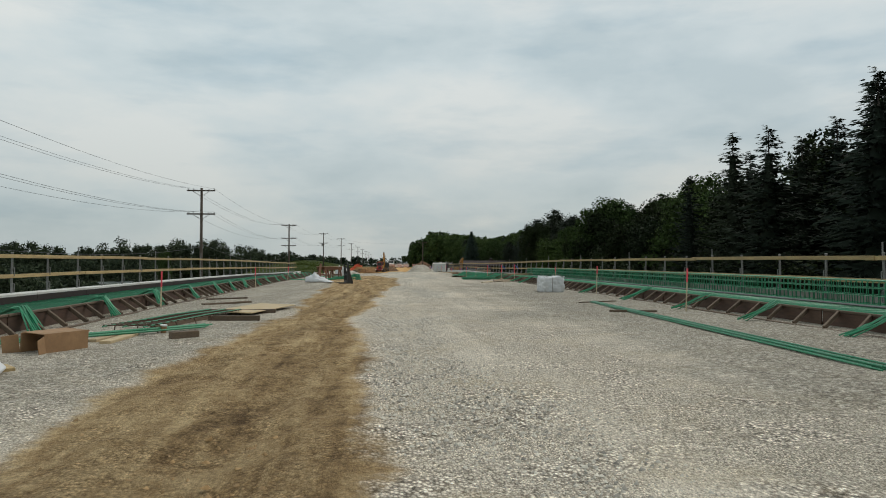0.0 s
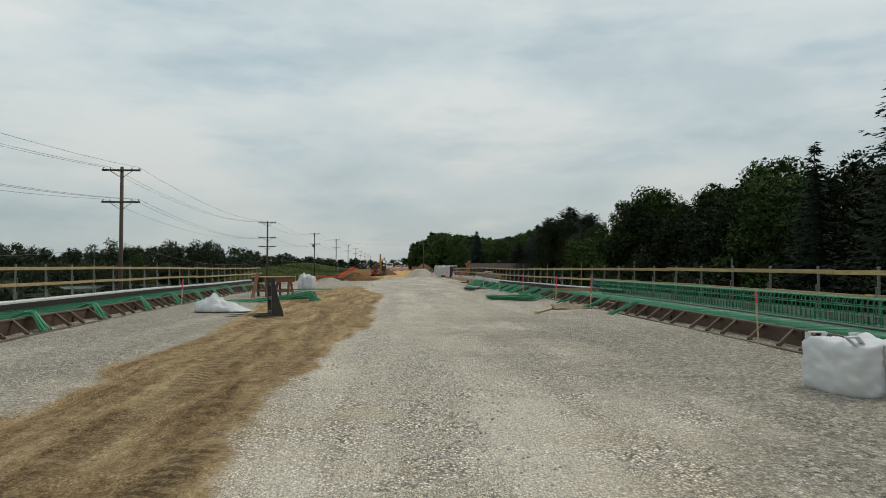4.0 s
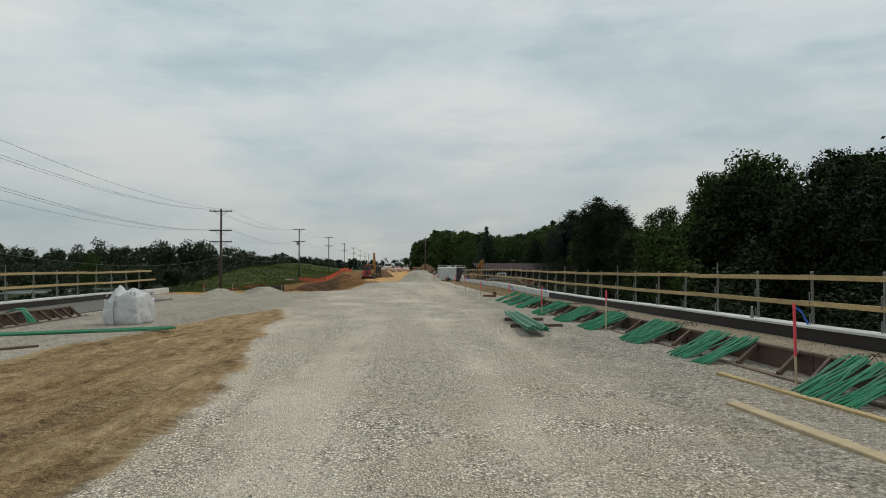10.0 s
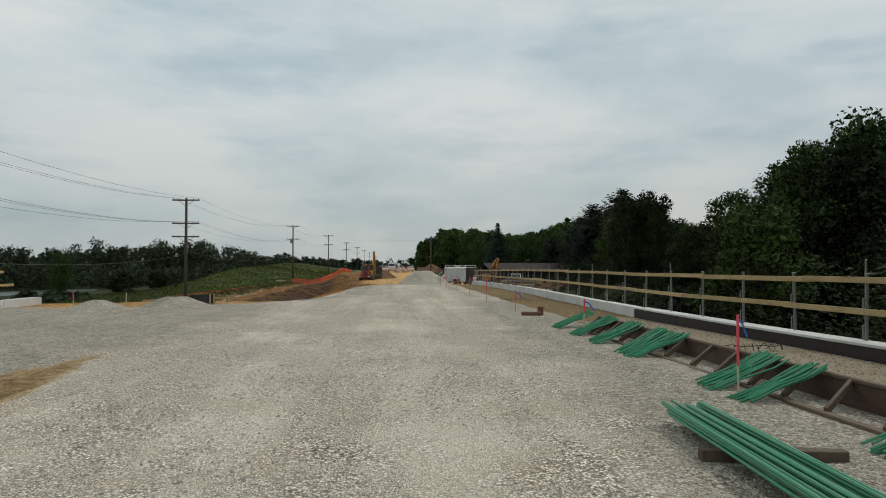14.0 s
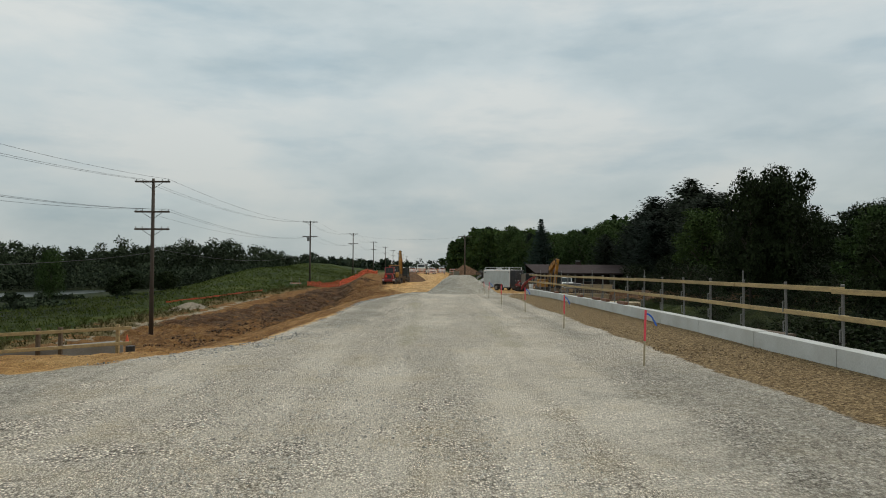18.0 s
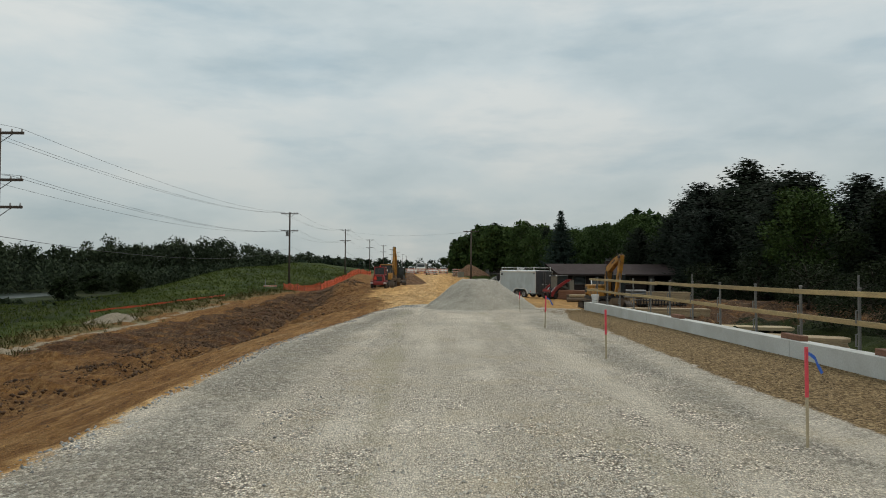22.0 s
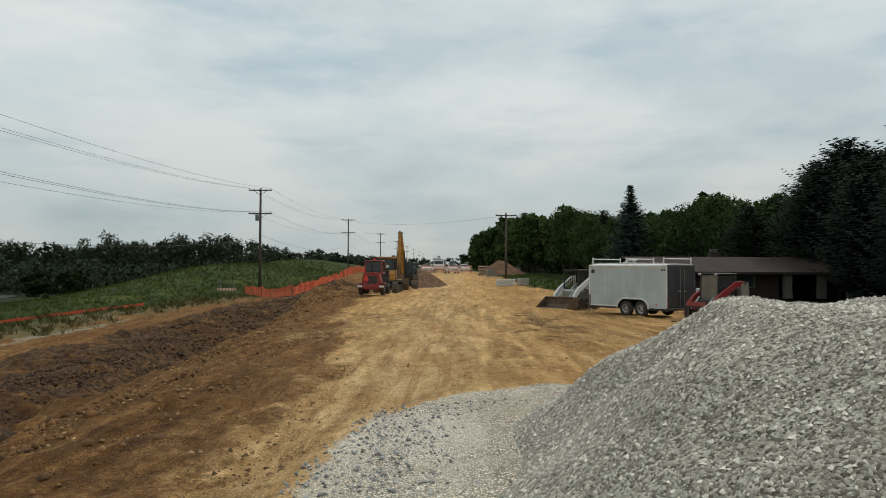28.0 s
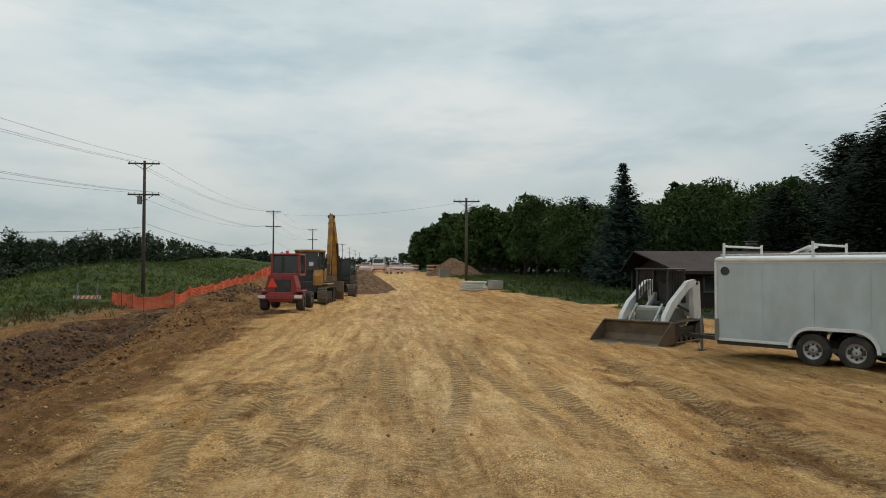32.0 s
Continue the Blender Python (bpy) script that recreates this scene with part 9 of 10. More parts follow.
tagged(part("plywood_sheet", Mesh().box((0, 0, 0), (0.85, 2.45, 0.02), bevel=0.004), M_PLYPALE), "pale plywood sheet lying on boards", "plywood").matrix_basis = pose(-2.9, 15.2, zroad(15.2) + 0.1, 0.6, 1.5, -12)
for q in (12.9, 14.6):
    loose_board("bearer", "bearer under the plywood sheet", (-3.3, q), (-2.4, q + 0.05), 0.09, 0.1, M_OLDWOOD)


def rod_ladder():
    t = thing("rebar_ladder", "ladder of dusty green and rusty rebar lying on blocks", "rebar", m=pose(-3.55, 12.6, zroad(12.6) + 0.13, 0, 0, -8))
    for sx in (-0.3, 0.0, 0.3):
        part("side_rod", Mesh().tube([(sx, -2.2, 0), (sx + 0.02, 0.0, 0.03), (sx, 1.7, 0.02)], 0.012, 6), M_REBAR_DIM, t)
    for k in range(-3, 14):
        part("rung", Mesh().tube([(-0.36, -1.4 + k * 0.23, 0.012), (0.36, -1.4 + k * 0.23, 0.012)], 0.01, 6), M_RUST, t)
        if k % 3 == 1:
            part("chair_leg", Mesh().tube([(0.3, -1.4 + k * 0.23, 0.0), (0.34, -1.36 + k * 0.23, -0.13)], 0.008, 6), M_RUST, t)
            part("chair_leg", Mesh().tube([(-0.3, -1.4 + k * 0.23, 0.0), (-0.34, -1.36 + k * 0.23, -0.13)], 0.008, 6), M_RUST, t)
    return t


rod_ladder()


def carton():
    t = thing("carton", "crushed open brown cardboard carton on gravel", "box", m=pose(-4.02, 8.75, zroad(8.7) + 0.005, 0, 0, -24))
    w, d, h = 0.36, 0.62, 0.24
    for nm, c, s in (("carton_wall", (-w / 2, 0, h / 2), (0.008, d, h)), ("carton_wall", (w / 2, 0, h / 2), (0.008, d, h)), ("carton_base", (0, 0, 0.005), (w, d, 0.008)), ("carton_lid", (0, 0.02, h), (w + 0.01, d, 0.008)), ("carton_wall", (0, d / 2, h / 2), (w, 0.008, h))):
        part(nm, Mesh().box(c, s, Matrix.Rotation(radians(3), 3, "Y")), M_CARD, t)
    part("flap", Mesh().beam((-w / 2 - 0.02, -d / 2, 0.12), (-w / 2 - 0.1, -d / 2 - 0.16, 0.1), 0.008, 0.22), M_CARD, t)
    part("flap", Mesh().beam((w / 2 + 0.02, -d / 2, 0.12), (w / 2 + 0.08, -d / 2 - 0.14, 0.08), 0.008, 0.2), M_CARD, t)
    return t


carton()
tagged(part("cement_sack", Mesh().box((0, 0, 0.07), (0.34, 0.5, 0.14), bevel=0.06), M_BAG), "small pale paper sack on gravel", "sack").matrix_basis = pose(-3.75, 6.75, zroad(6.75), 0, 0, 20)
tagged(part("yellow_offcut", Mesh().box((0, 0, 0.03), (0.16, 0.3, 0.05), bevel=0.008), M_RAIL), "yellow lumber offcut by the carton", "board").matrix_basis = pose(-3.75, 7.1, zroad(7.1) + 0.01, 0, 0, 40)


def stake(x, y, h, pink, blue, label, z=None, tilt=0.0):
    t = thing("survey_stake", label, "stake", "survey stakes", m=pose(x, y, zroad(y) if z is None else z, tilt, RND.uniform(-3, 3), RND.uniform(0, 40)))
    part("lath", Mesh().box((0, 0, h / 2 - 0.05), (0.032, 0.014, h + 0.1), bevel=0.003), M_STAKE, t)
    if pink:
        part("paint", Mesh().box((0, 0, h - pink / 2), (0.036, 0.018, pink), bevel=0.003), M_PINK, t)
    if blue:
        m = Mesh()
        for k in range(4):
            m.beam((0.02 + k * 0.05, 0.01 * (k % 2), h - 0.06 - k * k * 0.012), (0.07 + k * 0.05, 0.01 * ((k + 1) % 2), h - 0.06 - (k + 1) * (k + 1) * 0.012), 0.004, 0.03, 0.001)
        part("ribbon", m, M_BLUE, t)
    return t


PINKLAB, BLUELAB = "thin wooden survey stake with a pink painted top", "thin survey stake with pink top and blue ribbon"
for x, y, h, p, b in ((6.28, 14.9, 0.95, 0.3, 0), (6.72, 23.2, 0.95, 0.25, 0), (6.7, 29.0, 0.9, 0.2, 0), (6.56, 38.5, 0.98, 0.5, 1), (6.49, 42.75, 0.95, 0.45, 1), (6.62, 49.9, 0.95, 0.6, 1), (6.62, 57.2, 0.9, 0.25, 0), (6.45, 63.2, 0.88, 0.55, 1), (6.55, 70.2, 0.75, 0.3, 1),
                       (6.25, 77.4, 0.7, 0.35, 1), (6.12, 84.1, 0.92, 0.5, 1), (6.08, 91.0, 0.9, 0.5, 1), (5.97, 98.05, 0.92, 0.45, 1), (5.72, 104.5, 0.9, 0.45, 0), (5.66, 111.3, 0.92, 0.45, 1), (6.05, 120.4, 0.85, 0.3, 0)):
    stake(x, y, h, p, b, BLUELAB if b else PINKLAB)
for y in (16.4, 29.6, 41.0):
    stake(left_form(y) + 0.05, y, 0.85, 0.35, 0, PINKLAB)
stake(-7.7, 79.0, 0.6, 0.25, 0, PINKLAB)
stake(-6.6, 80.4, 0.55, 0, 0, "thin bare wooden survey stake")

# ---------------------------------------------------------------- west side: wing wall, crate, fence, barricade


def west_wing():
    t = thing("west_wing_wall", "grey concrete wing wall with a rough lumber rail", "wall", kind="structure")
    a, b = Vector((-9.6, 90.2, 0)), Vector((-6.35, 93.4, 0))
    part("wall_panel", Mesh().beam((a.x, a.y, -1.15), (b.x, b.y, -1.05), 0.3, 1.1, 0.02), M_CONC_GREY, t)
    for q in (0.25, 0.5, 0.62, 0.95):
        p = a.lerp(b, q)
        part("post", Mesh().box((p.x + 0.2, p.y - 0.2, -0.75), (0.09, 0.09, 1.5), bevel=0.006), M_OLDWOOD if q < 0.7 else M_RAIL, t)
    for zz in (-0.12, -0.55):
        part("rail_board", Mesh().beam((a.x + 0.1, a.y - 0.32, zz), (b.x + 0.4, b.y - 0.3, zz + 0.02), 0.04, 0.09), M_RAIL, t)
    return t


west_wing()


def crate(x, y):
    t = thing("crate", "open black steel crate with pale posts", "crate", m=pose(x, y, gz(x, y), 0, 0, 10))
    part("crate_side", Mesh().box((0, 0.25, 0.18), (0.9, 0.03, 0.36)).box((-0.45, 0, 0.18), (0.03, 0.5, 0.36)).box((0, 0, 0.015), (0.9, 0.5, 0.03)), M_BLACK, t)
    for sx in (0.3, 0.44):
        part("corner_post", Mesh().box((sx, -0.22, 0.2), (0.05, 0.05, 0.42), bevel=0.006), M_LUMBER, t)
    return t


crate(-4.7, 82.7)


def net_fence(points, h, label, lay=0.0):
    t = thing("snow_fence", label, "fence")
    r = random.Random(3)
    for (xa, ya), (xb, yb) in zip(points, points[1:]):
        d = math.hypot(xb - xa, yb - ya)
        k = max(1, round(d / 2.4))
        for i in range(k):
            p = [xa + (xb - xa) * i / k, ya + (yb - ya) * i / k]
            q = [xa + (xb - xa) * (i + 1) / k, ya + (yb - ya) * (i + 1) / k]
            zp, zq = gz(*p) + 0.1, gz(*q) + 0.1
            hp, hq = h * r.uniform(0.75, 1.1), h * r.uniform(0.75, 1.1)
            part("stake", Mesh().box((p[0], p[1], zp + h * 0.55), (0.035, 0.035, h * 1.3), bevel=0.004), M_DARKSTEEL, t)
            m = Mesh()
            ln = math.hypot(q[0] - p[0], q[1] - p[1])
            cols = max(6, int(ln / 0.11))

            def at(u, f):
                sag = 0.18 * math.sin(math.pi * u) * f
                return (p[0] + (q[0] - p[0]) * u + 0.06 * math.sin(7 * u + i), p[1] + (q[1] - p[1]) * u, zp + (zq - zp) * u + (hp + (hq - hp) * u) * f * (1 - lay) - sag * h)

            for j in range(9):
                f = 0.04 + 0.96 * j / 8
                for c in range(6):
                    m.beam(at(c / 6, f), at((c + 1) / 6, f), 0.012, 0.05 if j not in (0, 8) else 0.07, 0)
            for c in range(cols + 1):
                m.beam(at(c / cols, 0.04), at(c / cols, 1.0), 0.012, 0.03, 0)
            part("net_panel", m, M_ORANGE, t, kind="stuff")
    return t


net_fence([(-18.3, 189.4), (-14.5, 184.5), (-12.2, 183.0), (-12.0, 191.0), (-11.9, 199.0), (-11.6, 208.0), (-11.0, 220.0), (-10.4, 234.0)], 0.95, "sagging orange plastic net fence on thin stakes")
net_fence([(-29.5, 158.0), (-26.5, 164.0), (-24.5, 170.0), (-22.5, 176.5)], 0.24, "low orange net fence fallen in the weeds", 0.35)


def barricade(x, y, deg, z, w, rows, label, group=""):
    t = thing("barricade", label, "barricade", group, m=pose(x, y, z, 0, 0, deg))
    for sx in (-w * 0.36, w * 0.36):
        part("leg", Mesh().beam((sx, -0.25, 0.0), (sx, 0.0, 1.45), 0.05, 0.05, up=(0, 1, 0)).beam((sx, 0.25, 0.0), (sx, 0.0, 1.45), 0.05, 0.05, up=(0, 1, 0)), M_STEEL, t)
    for k in range(rows):
        zz = 0.45 + k * 0.45
        b = part("board", Mesh().box((0, -0.1, zz), (w, 0.03, 0.22), bevel=0.004), M_WHITE, t)
        n = max(3, int(w / 0.3))
        for j in range(n):
            xx = -w / 2 + (j + 0.3) * w / n
            part("stripe", Mesh().prism([(xx - 0.04, zz - 0.108), (xx + 0.1, zz - 0.108), (xx + 0.22 if xx + 0.22 < w / 2 else w / 2, zz + 0.108), (xx + 0.06, zz + 0.108)], "y", -0.122, -0.115), M_STRIPE, b)
    return t


for k, x in enumerate((-3.0, -0.6, 1.8, 4.2)):
    barricade(x, 247.0 + (k % 2) * 2.0, 4 * (-1) ** k, gz(x, 247.0), 2.2, 3, "white and orange striped road barricade", "barricades across the road")
barricade(-20.4, 190.6, 6, gz(-20.4, 190.6), 1.8, 1, "low striped barricade by the utility pole")
for x, y in ((6.6, 239.0), (7.8, 238.0)):
    barricade(x, y, 10, gz(x, y), 1.2, 3, "striped barricade beside the rubble", "barricades across the road")

# utility cabinet, slabs and pedestal
tagged(part("utility_cabinet", Mesh().box((0, 0, 0.5), (1.1, 0.7, 1.0), bevel=0.03).box((0, 0, 1.02), (1.16, 0.76, 0.06), bevel=0.01), M_PALE), "pale grey utility cabinet on the verge", "cabinet").matrix_basis = pose(7.2, 222.6, gz(7.2, 222.6) - 0.02, 0, 0, 6)
tagged(part("pedestal", Mesh().box((0, 0, 0.5), (0.35, 0.3, 1.0), bevel=0.06), M_PALE), "small grey cable pedestal near the pole", "pedestal").matrix_basis = pose(-18.6, 262.0, gz(-18.6, 262.0))
slabs = thing("slab_stack", "stack of pale precast concrete slabs on the verge", "concrete", m=pose(7.1, 192.2, gz(7.1, 192.2), 0, 0, -18))
for k in range(4):
    part("slab", Mesh().box((0.06 * (k % 2), 0.04 * k, 0.1 + k * 0.17), (1.7, 1.3, 0.13), bevel=0.015), M_CONC, slabs)
tagged(part("concrete_box", Mesh().box((0, 0, 0.35), (0.9, 0.9, 0.7), bevel=0.03), M_CONC_GREY), "grey precast concrete box beside the slabs", "concrete").matrix_basis = pose(9.0, 193.6, gz(9.0, 193.6), 0, 0, 20)
cone_t = thing("traffic_cone", "orange traffic cone standing in the weeds", "cone", m=pose(-16.8, 118.0, gz(-16.8, 118.0)))
part("cone_body", Mesh().tube([(0, 0, 0.03), (0, 0, 0.7)], 0.16, 14, 0.03), M_ORANGE, cone_t)
part("cone_foot", Mesh().box((0, 0, 0.02), (0.36, 0.36, 0.04), bevel=0.01), M_ORANGE, cone_t)
tagged(part("drum", Mesh().tube([(0, 0, 0), (0, 0, 0.45)], 0.24, 18), M_BLACK), "dark pail by the old road", "bucket").matrix_basis = pose(-13.6, 111.0, gz(-13.6, 111.0))

# timbers lying along the top of the wing wall
for y0, y1, x in ((104.6, 105.4, 9.36), (101.4, 102.5, 9.38), (99.7, 100.6, 9.34), (97.2, 98.3, 9.37), (111.0, 111.8, 9.36)):
    zt = lerp(y0, WALL_TOP)
    tagged(part("timber", Mesh().beam((x, y0, zt + 0.05), (x + 0.03, y1, lerp(y1, WALL_TOP) + 0.05), 0.14, 0.1, 0.008), M_REDWOOD), "dark brown timber lying on the concrete wall", "timber", "timbers on the wall")

# ---------------------------------------------------------------- loose stones, clods, tread marks and grass
ICO = np.array([(1, 0, 0), (-1, 0, 0), (0, 1, 0), (0, -1, 0), (0, 0, 1), (0, 0, -1)], float)
ICOF = np.array([(0, 2, 4), (2, 1, 4), (1, 3, 4), (3, 0, 4), (2, 0, 5), (1, 2, 5), (3, 1, 5), (0, 3, 5)])


def pebbles(name, label, category, xyz, size, mat, seed, squash=0.65, sink=0.25):
    """Many broken stones or clods, too small to pick apart, as one object."""
    rng = np.random.default_rng(seed)
    n = len(xyz)
    size = np.asarray(size)
    a = rng.random(n) * 2 * math.pi
    ca, sa = np.cos(a)[:, None], np.sin(a)[:, None]
    p = ICO[None] * (1 + 0.55 * (rng.random((n, 6, 1)) - 0.5)) + 0.25 * (rng.random((n, 6, 3)) - 0.5)
    p = p * (size[:, None, None] * (0.75 + 0.5 * rng.random((n, 1, 3))))
    p[:, :, 2] *= squash
    x = p[:, :, 0] * ca - p[:, :, 1] * sa
    y = p[:, :, 0] * sa + p[:, :, 1] * ca
    t = rng.normal(size=(n, 2)) * 0.3
    z = p[:, :, 2] + x * t[:, :1] + y * t[:, 1:]
    v = np.stack([x, y, z], 2) + np.asarray(xyz)[:, None, :]
    v[:, :, 2] += (size * squash * (1 - 2 * sink))[:, None]
    f = (ICOF[None] + 6 * np.arange(n)[:, None, None]).reshape(-1, 3)
    ob = new(name, raw_mesh(name, v.reshape(-1, 3), f, mat))
    return tagged(ob, label, category, kind="stuff")


def on_ground(x, y):
    return np.stack([x, y, ground(x, y)], 1)


def scatter_box(rng, n, x0, x1, y0, y1):
    return rng.uniform(x0, x1, n), rng.uniform(y0, y1, n)


def chippings(name, label, xyz, size, mat, seed):
    """Small broken stones that sit in the surface: an uneven foot of four corners and a shifted peak each, as one object."""
    rng = np.random.default_rng(seed)
    n = len(xyz)
    a = rng.random((n, 1)) * 2 * math.pi + np.arange(4) * (math.pi / 2) + rng.uniform(-0.45, 0.45, (n, 4))
    r = size[:, None] * rng.uniform(0.6, 1.35, (n, 4))
    foot = np.stack([r * np.cos(a), r * np.sin(a), np.full((n, 4), -0.006) + size[:, None] * rng.uniform(-0.1, 0.35, (n, 4))], 2)
    peak = np.stack([size * rng.uniform(-0.5, 0.5, n), size * rng.uniform(-0.5, 0.5, n), size * rng.uniform(0.4, 0.95, n)], 1)[:, None]
    v = np.concatenate([foot, peak], 1) + np.asarray(xyz)[:, None, :]
    f = (np.array([(0, 1, 4), (1, 2, 4), (2, 3, 4), (3, 0, 4)])[None] + 5 * np.arange(n)[:, None, None]).reshape(-1, 3)
    ob = new(name, raw_mesh(name, v.reshape(-1, 3), f, mat))
    return tagged(ob, label, "gravel", kind="stuff")


rg = np.random.default_rng(77)
# crushed stone over the deck and the gravel course
x, y = scatter_box(rg, 262000, -4.8, 6.75, 2.5, 76)
m = zone_masks(x, y)
keep = (rg.random(len(x)) > m[0] * 2.4 - 0.25) & (x > left_form(y) + 0.1) & (x < 6.7) & (rg.random(len(x)) < np.clip(1.3 - 0.16 * np.abs(x - 1.5), 0.25, 1))
x2, y2 = scatter_box(rg, 150000, -3.5, 7.3, 76, 132)
m2 = zone_masks(x2, y2)
keep2 = (m2[1] < 0.4) & (m2[4] < 0.5) & (rg.random(len(x2)) < np.clip(0.55 + m2[7] * 0.5, 0, 1))
x, y = np.concatenate([x[keep], x2[keep2]]), np.concatenate([y[keep], y2[keep2]])
sz = 0.0075 + 0.0135 * rg.random(len(x)) ** 2.2
chippings("loose_stone", "scattered pale crushed stone lying on the roadway", on_ground(x, y), sz, M_STONE, 1)
# crumbs and clods on the sand strip
x, y = scatter_box(rg, 26000, -4.6, 1.0, 2, 68)
m = zone_masks(x, y)
keep = (m[0] > 0.4) & (fractal(x, y * 0.4, 0.8, 3, 15) > 0.02)
x, y = x[keep], y[keep]
chippings("sand_crumb", "crumbled damp sand lumps along the driven strip", on_ground(x, y), 0.008 + 0.022 * rg.random(len(x)) ** 3, M_CRUMB, 9)
x, y = scatter_box(rg, 70000, -5, 9, 129, 166)
m = zone_masks(x, y)
keep = (m[1] > 0.6) & (m[2] < 0.4) & (rg.random(len(x)) < np.clip(0.12 + 2.2 * fractal(x, y * 0.5, 0.9, 3, 17) + 0.5 * m[10], 0.04, 1)) & (rg.random(len(x)) < np.clip(1.25 - (y - 129) / 40, 0.2, 1))
x, y = x[keep], y[keep]
sz = 0.008 + 0.022 * rg.random(len(x)) ** 3
damp_at = m[10][keep] > 0.38
chippings("clay_chip", "crumbled dry clay strewn over the driven dirt", on_ground(x[~damp_at], y[~damp_at]), sz[~damp_at], M_CRUMB, 11)
chippings("damp_chip", "damp brown clay crumbs in the churned dirt", on_ground(x[damp_at], y[damp_at]), sz[damp_at], M_CLAY, 12)
x, y = scatter_box(rg, 40000, -9, 0.5, 84, 130)
m = zone_masks(x, y)
keep = (m[1] > 0.7) & (m[2] < 0.5) & (rg.random(len(x)) < np.clip(0.2 + 1.6 * fractal(x * 1.2, y * 0.25, 0.9, 3, 19), 0.05, 1))
x, y = x[keep], y[keep]
chippings("bank_crumb", "orange-brown clay crumbs on the driven bank", on_ground(x, y), 0.01 + 0.03 * rg.random(len(x)) ** 3, M_CLAY, 13)
# grey-tan pebbles on the fill beside the dark kerb
x, y = scatter_box(rg, 14000, 7.3, 9.1, 46.9, 75)
z = np.interp(y, [p[0] for p in CENTRE], [p[1] for p in CENTRE]) + np.interp(y, [46, 66, 75], [0.13, 0.12, 0.02])
chippings("fill_pebble", "grey and tan pebbles on the fill beside the kerb", np.stack([x, y, z], 1), 0.01 + 0.018 * rg.random(len(x)) ** 2, M_FILLSTONE, 10)
# the steep dark shoulder at the edge of the course
y = rg.uniform(84, 130, 9000)
x = gravel_left(y) + np.abs(rg.normal(size=9000)) * 0.8 - 0.15
pebbles("shoulder_stone", "coarse grey broken stone along the edge of the gravel course", "gravel", on_ground(x, y), 0.009 + 0.018 * rg.random(9000) ** 2, M_STONE_DARK, 2)
# tan pebbles between the gravel and the wall
y = rg.uniform(78, 124, 9000)
x = rg.uniform(7.0, 9.3, 9000)
pebbles("tan_pebble", "tan river pebbles beside the concrete wall", "gravel", on_ground(x, y), 0.014 + 0.02 * rg.random(9000) ** 2, M_TANSTONE, 3)


def grid_height(grid, x, y):
    """Height of a heap's surface at places on its grid."""
    X, Y, Z, d = grid
    n = X.shape[0]
    u = np.clip((x - X[0, 0]) / (X[0, -1] - X[0, 0]) * (n - 1), 0, n - 1.001)
    w = np.clip((y - Y[0, 0]) / (Y[-1, 0] - Y[0, 0]) * (n - 1), 0, n - 1.001)
    i, j = w.astype(int), u.astype(int)
    fu, fw = u - j, w - i
    return (Z[i, j] * (1 - fu) + Z[i, j + 1] * fu) * (1 - fw) + (Z[i + 1, j] * (1 - fu) + Z[i + 1, j + 1] * fu) * fw


x, y = scatter_box(rg, 60000, 1.2, 8.0, 121.2, 131.2)
d = np.hypot((x - 4.62) / 2.75, (y - 125.8) / 3.8)
ok = (d < 1.02) | ((d < 1.25) & (rg.random(len(x)) < 0.25))
x, y = x[ok], y[ok]
z = np.maximum(grid_height(PILE, x, y), ground(x, y))
chippings("heap_stone", "loose grey crushed stone over the heap", np.stack([x, y, z], 1), 0.008 + 0.014 * rg.random(len(x)) ** 2.2, M_STONE, 4)

# clods of churned soil
x, y = scatter_box(rg, 44000, -15, 1, 92, 190)
m = zone_masks(x, y)
ok = rg.random(len(x)) < np.clip(m[2] * 1.4 - 0.4, 0, 1) * np.clip(1.3 - 0.07 * np.abs(x + 5), 0.3, 1)
x, y = x[ok], y[ok]
pebbles("soil_clod", "dark brown clods of churned soil along the trench", "soil", on_ground(x, y), 0.02 + 0.1 * rg.random(len(x)) ** 4, M_CLOD, 5, 0.75)
x, y = scatter_box(rg, 42000, -11, 0, 125, 178)
m = zone_masks(x, y)
ok = rg.random(len(x)) < np.clip(m[9] * 1.3 - 0.45, 0, 0.75) * np.clip(m[2] + m[10] * 0.5, 0, 1)
x, y = x[ok], y[ok]
pebbles("clay_clod", "orange-brown clods of clay heaped along the edge of the driven dirt", "soil", on_ground(x, y), 0.014 + 0.07 * rg.random(len(x)) ** 5, M_CLAY, 8, 0.75)
x, y = scatter_box(rg, 30000, -5, 12, 127, 172)
m = zone_masks(x, y)
ok = rg.random(len(x)) < np.clip((m[10] - 0.25) * 1.1, 0.03, 1)
x, y = x[ok], y[ok]
pebbles("dirt_crumb", "crumbled tan clods on the driven dirt", "soil", on_ground(x, y), 0.01 + 0.03 * rg.random(len(x)) ** 3, M_CRUMB, 6, 0.6)


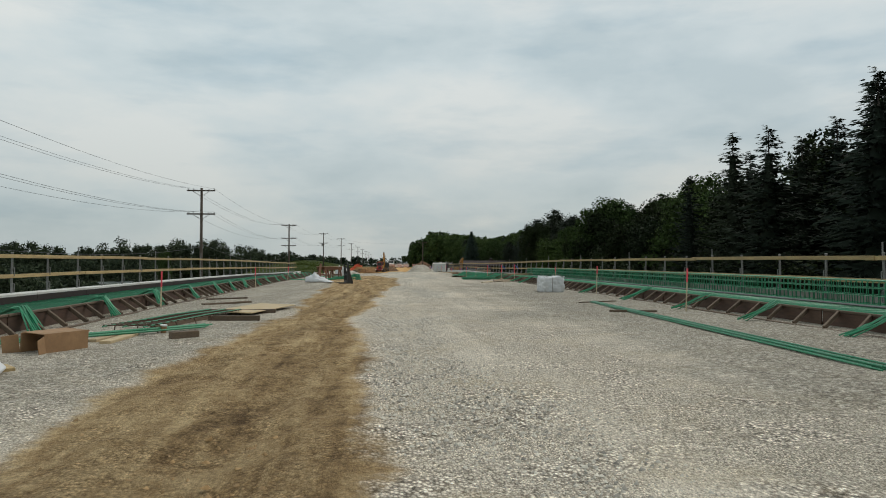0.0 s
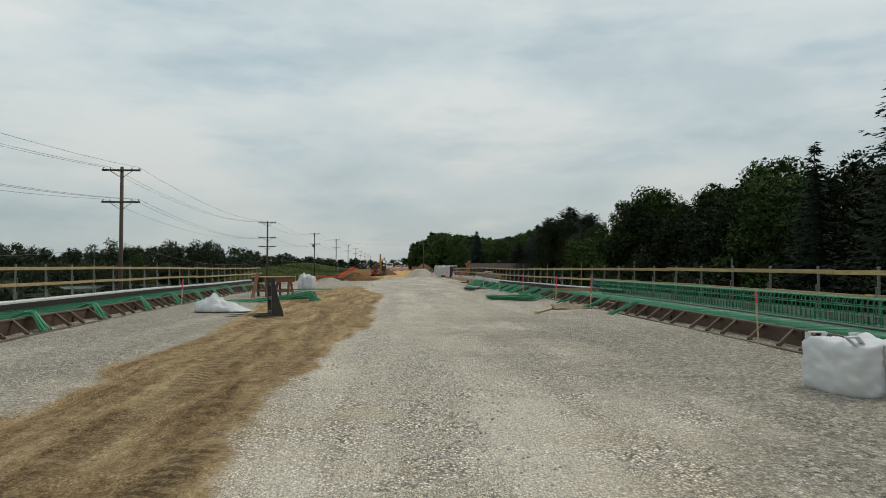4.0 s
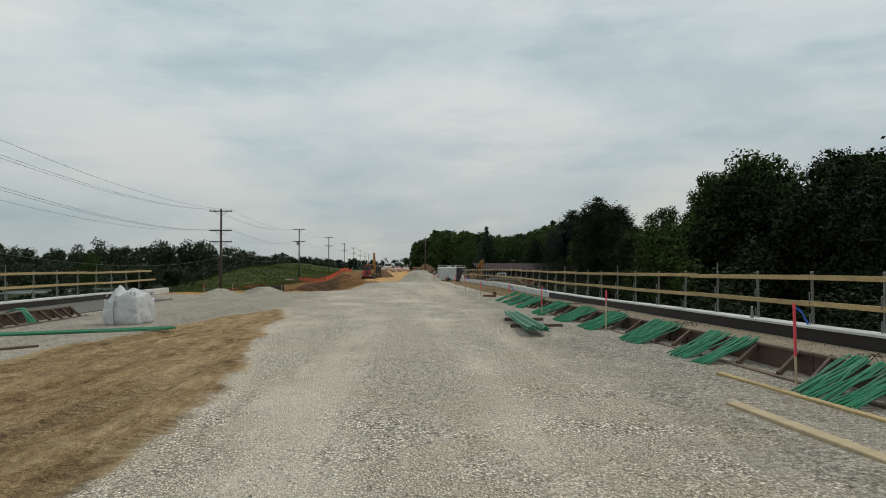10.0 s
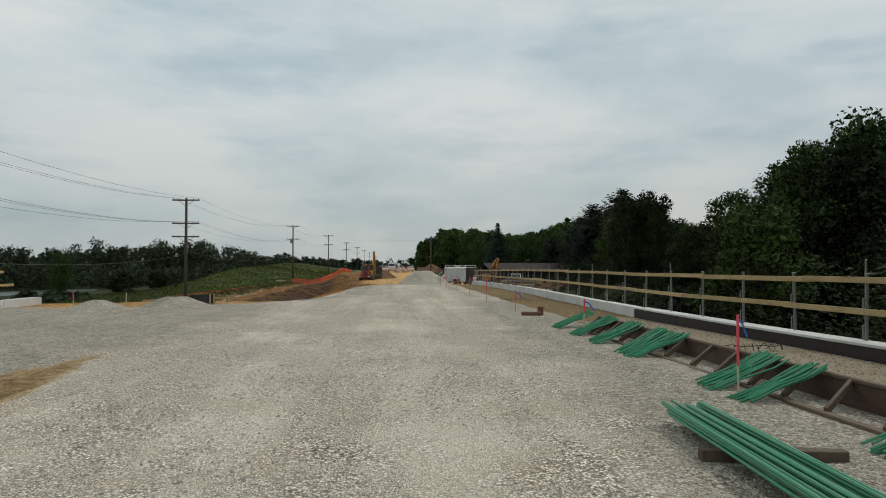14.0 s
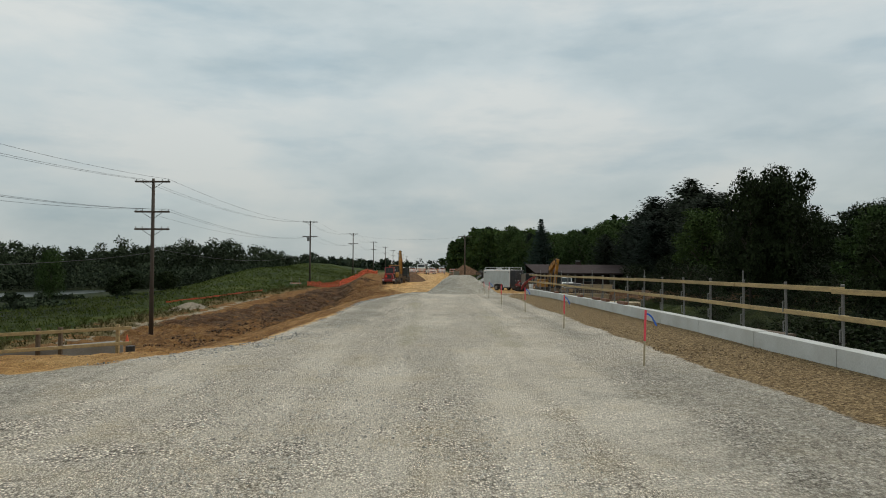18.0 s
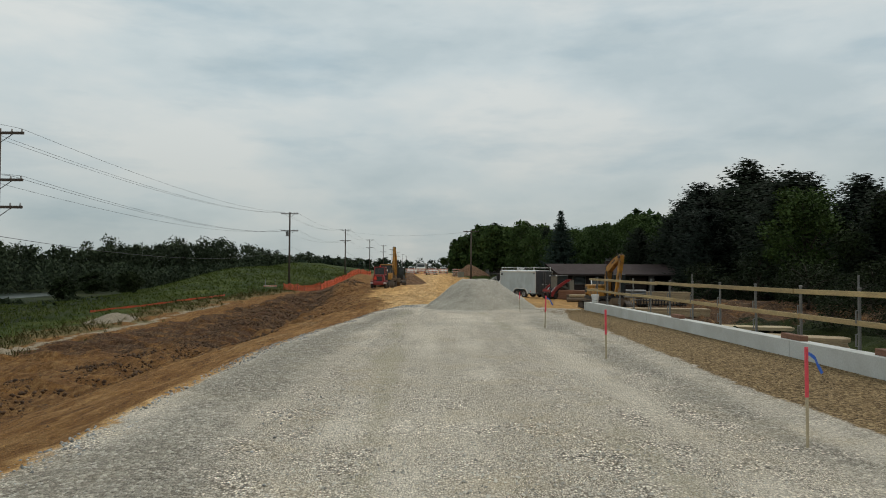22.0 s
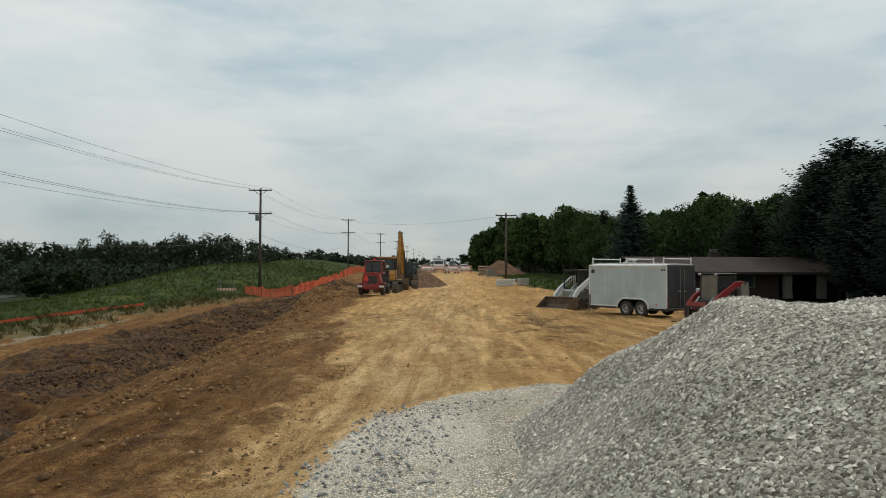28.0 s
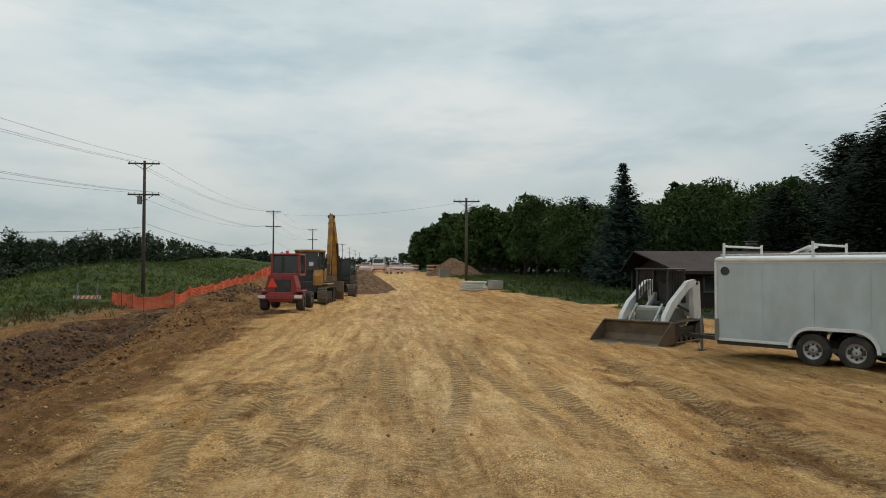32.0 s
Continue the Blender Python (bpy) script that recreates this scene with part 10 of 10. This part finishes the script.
def tufts(name, label, xyz, h, mat, seed, blades=4, lean=0.35, w=0.02):
    """Grass and weeds as one mesh of bent blades."""
    rng = np.random.default_rng(seed)
    n = len(xyz)
    base = np.repeat(np.asarray(xyz), blades, 0) + np.concatenate([rng.normal(size=(n * blades, 2)) * 0.09, np.full((n * blades, 1), -0.03)], 1)
    hh = np.repeat(np.asarray(h), blades) * (0.6 + 0.6 * rng.random(n * blades))
    a = rng.random(n * blades) * 2 * math.pi
    d = np.stack([np.cos(a), np.sin(a), 0 * a], 1)
    side = np.stack([-np.sin(a), np.cos(a), 0 * a], 1) * (w * (0.7 + hh))[:, None]
    up = np.array([0, 0, 1.0])
    midp = base + up * hh[:, None] * 0.55 + d * (hh * lean * 0.3)[:, None]
    tip = base + up * hh[:, None] + d * (hh * lean)[:, None]
    v = np.stack([base - side, base + side, midp + side * 0.8, tip, midp - side * 0.8], 1).reshape(-1, 3)
    k = np.arange(len(base))[:, None] * 5
    ob = new(name, raw_mesh(name, v, k + np.array([[0, 1, 2, 3, 4]]), mat))
    return tagged(ob, label, "grass", kind="stuff")


x, y = scatter_box(rg, 30000, -60, -14, 104, 290)
m = zone_masks(x, y)
ok = (m[3] > 0.5) & (rg.random(len(x)) < np.clip(1.25 - np.abs(x + 34) / 40, 0.2, 1))
x, y = x[ok], y[ok]
tufts("tall_grass", "tall green grass over the bank", on_ground(x, y), 0.1 + 0.32 * rg.random(len(x)) ** 2, M_GRASS, 21, 4, 0.6, 0.022)
x, y = scatter_box(rg, 12000, -32, -12, 98, 210)
m = zone_masks(x, y)
ok = rg.random(len(x)) < np.clip(m[5] * 1.1 - 0.1, 0, 1)
x, y = x[ok], y[ok]
tufts("dry_weeds", "dry straw-coloured weeds along the old road", on_ground(x, y), 0.12 + 0.4 * rg.random(len(x)) ** 2, M_DRYGRASS, 22, 5, 0.6, 0.018)
x, y = scatter_box(rg, 5000, 8, 30, 172, 240)
m = zone_masks(x, y)
ok = m[3] > 0.6
x, y = x[ok], y[ok]
tufts("yard_grass", "rough green grass of the yard by the road", on_ground(x, y), 0.12 + 0.25 * rg.random(len(x)) ** 2, M_GRASS, 23, 4, 0.5, 0.04)
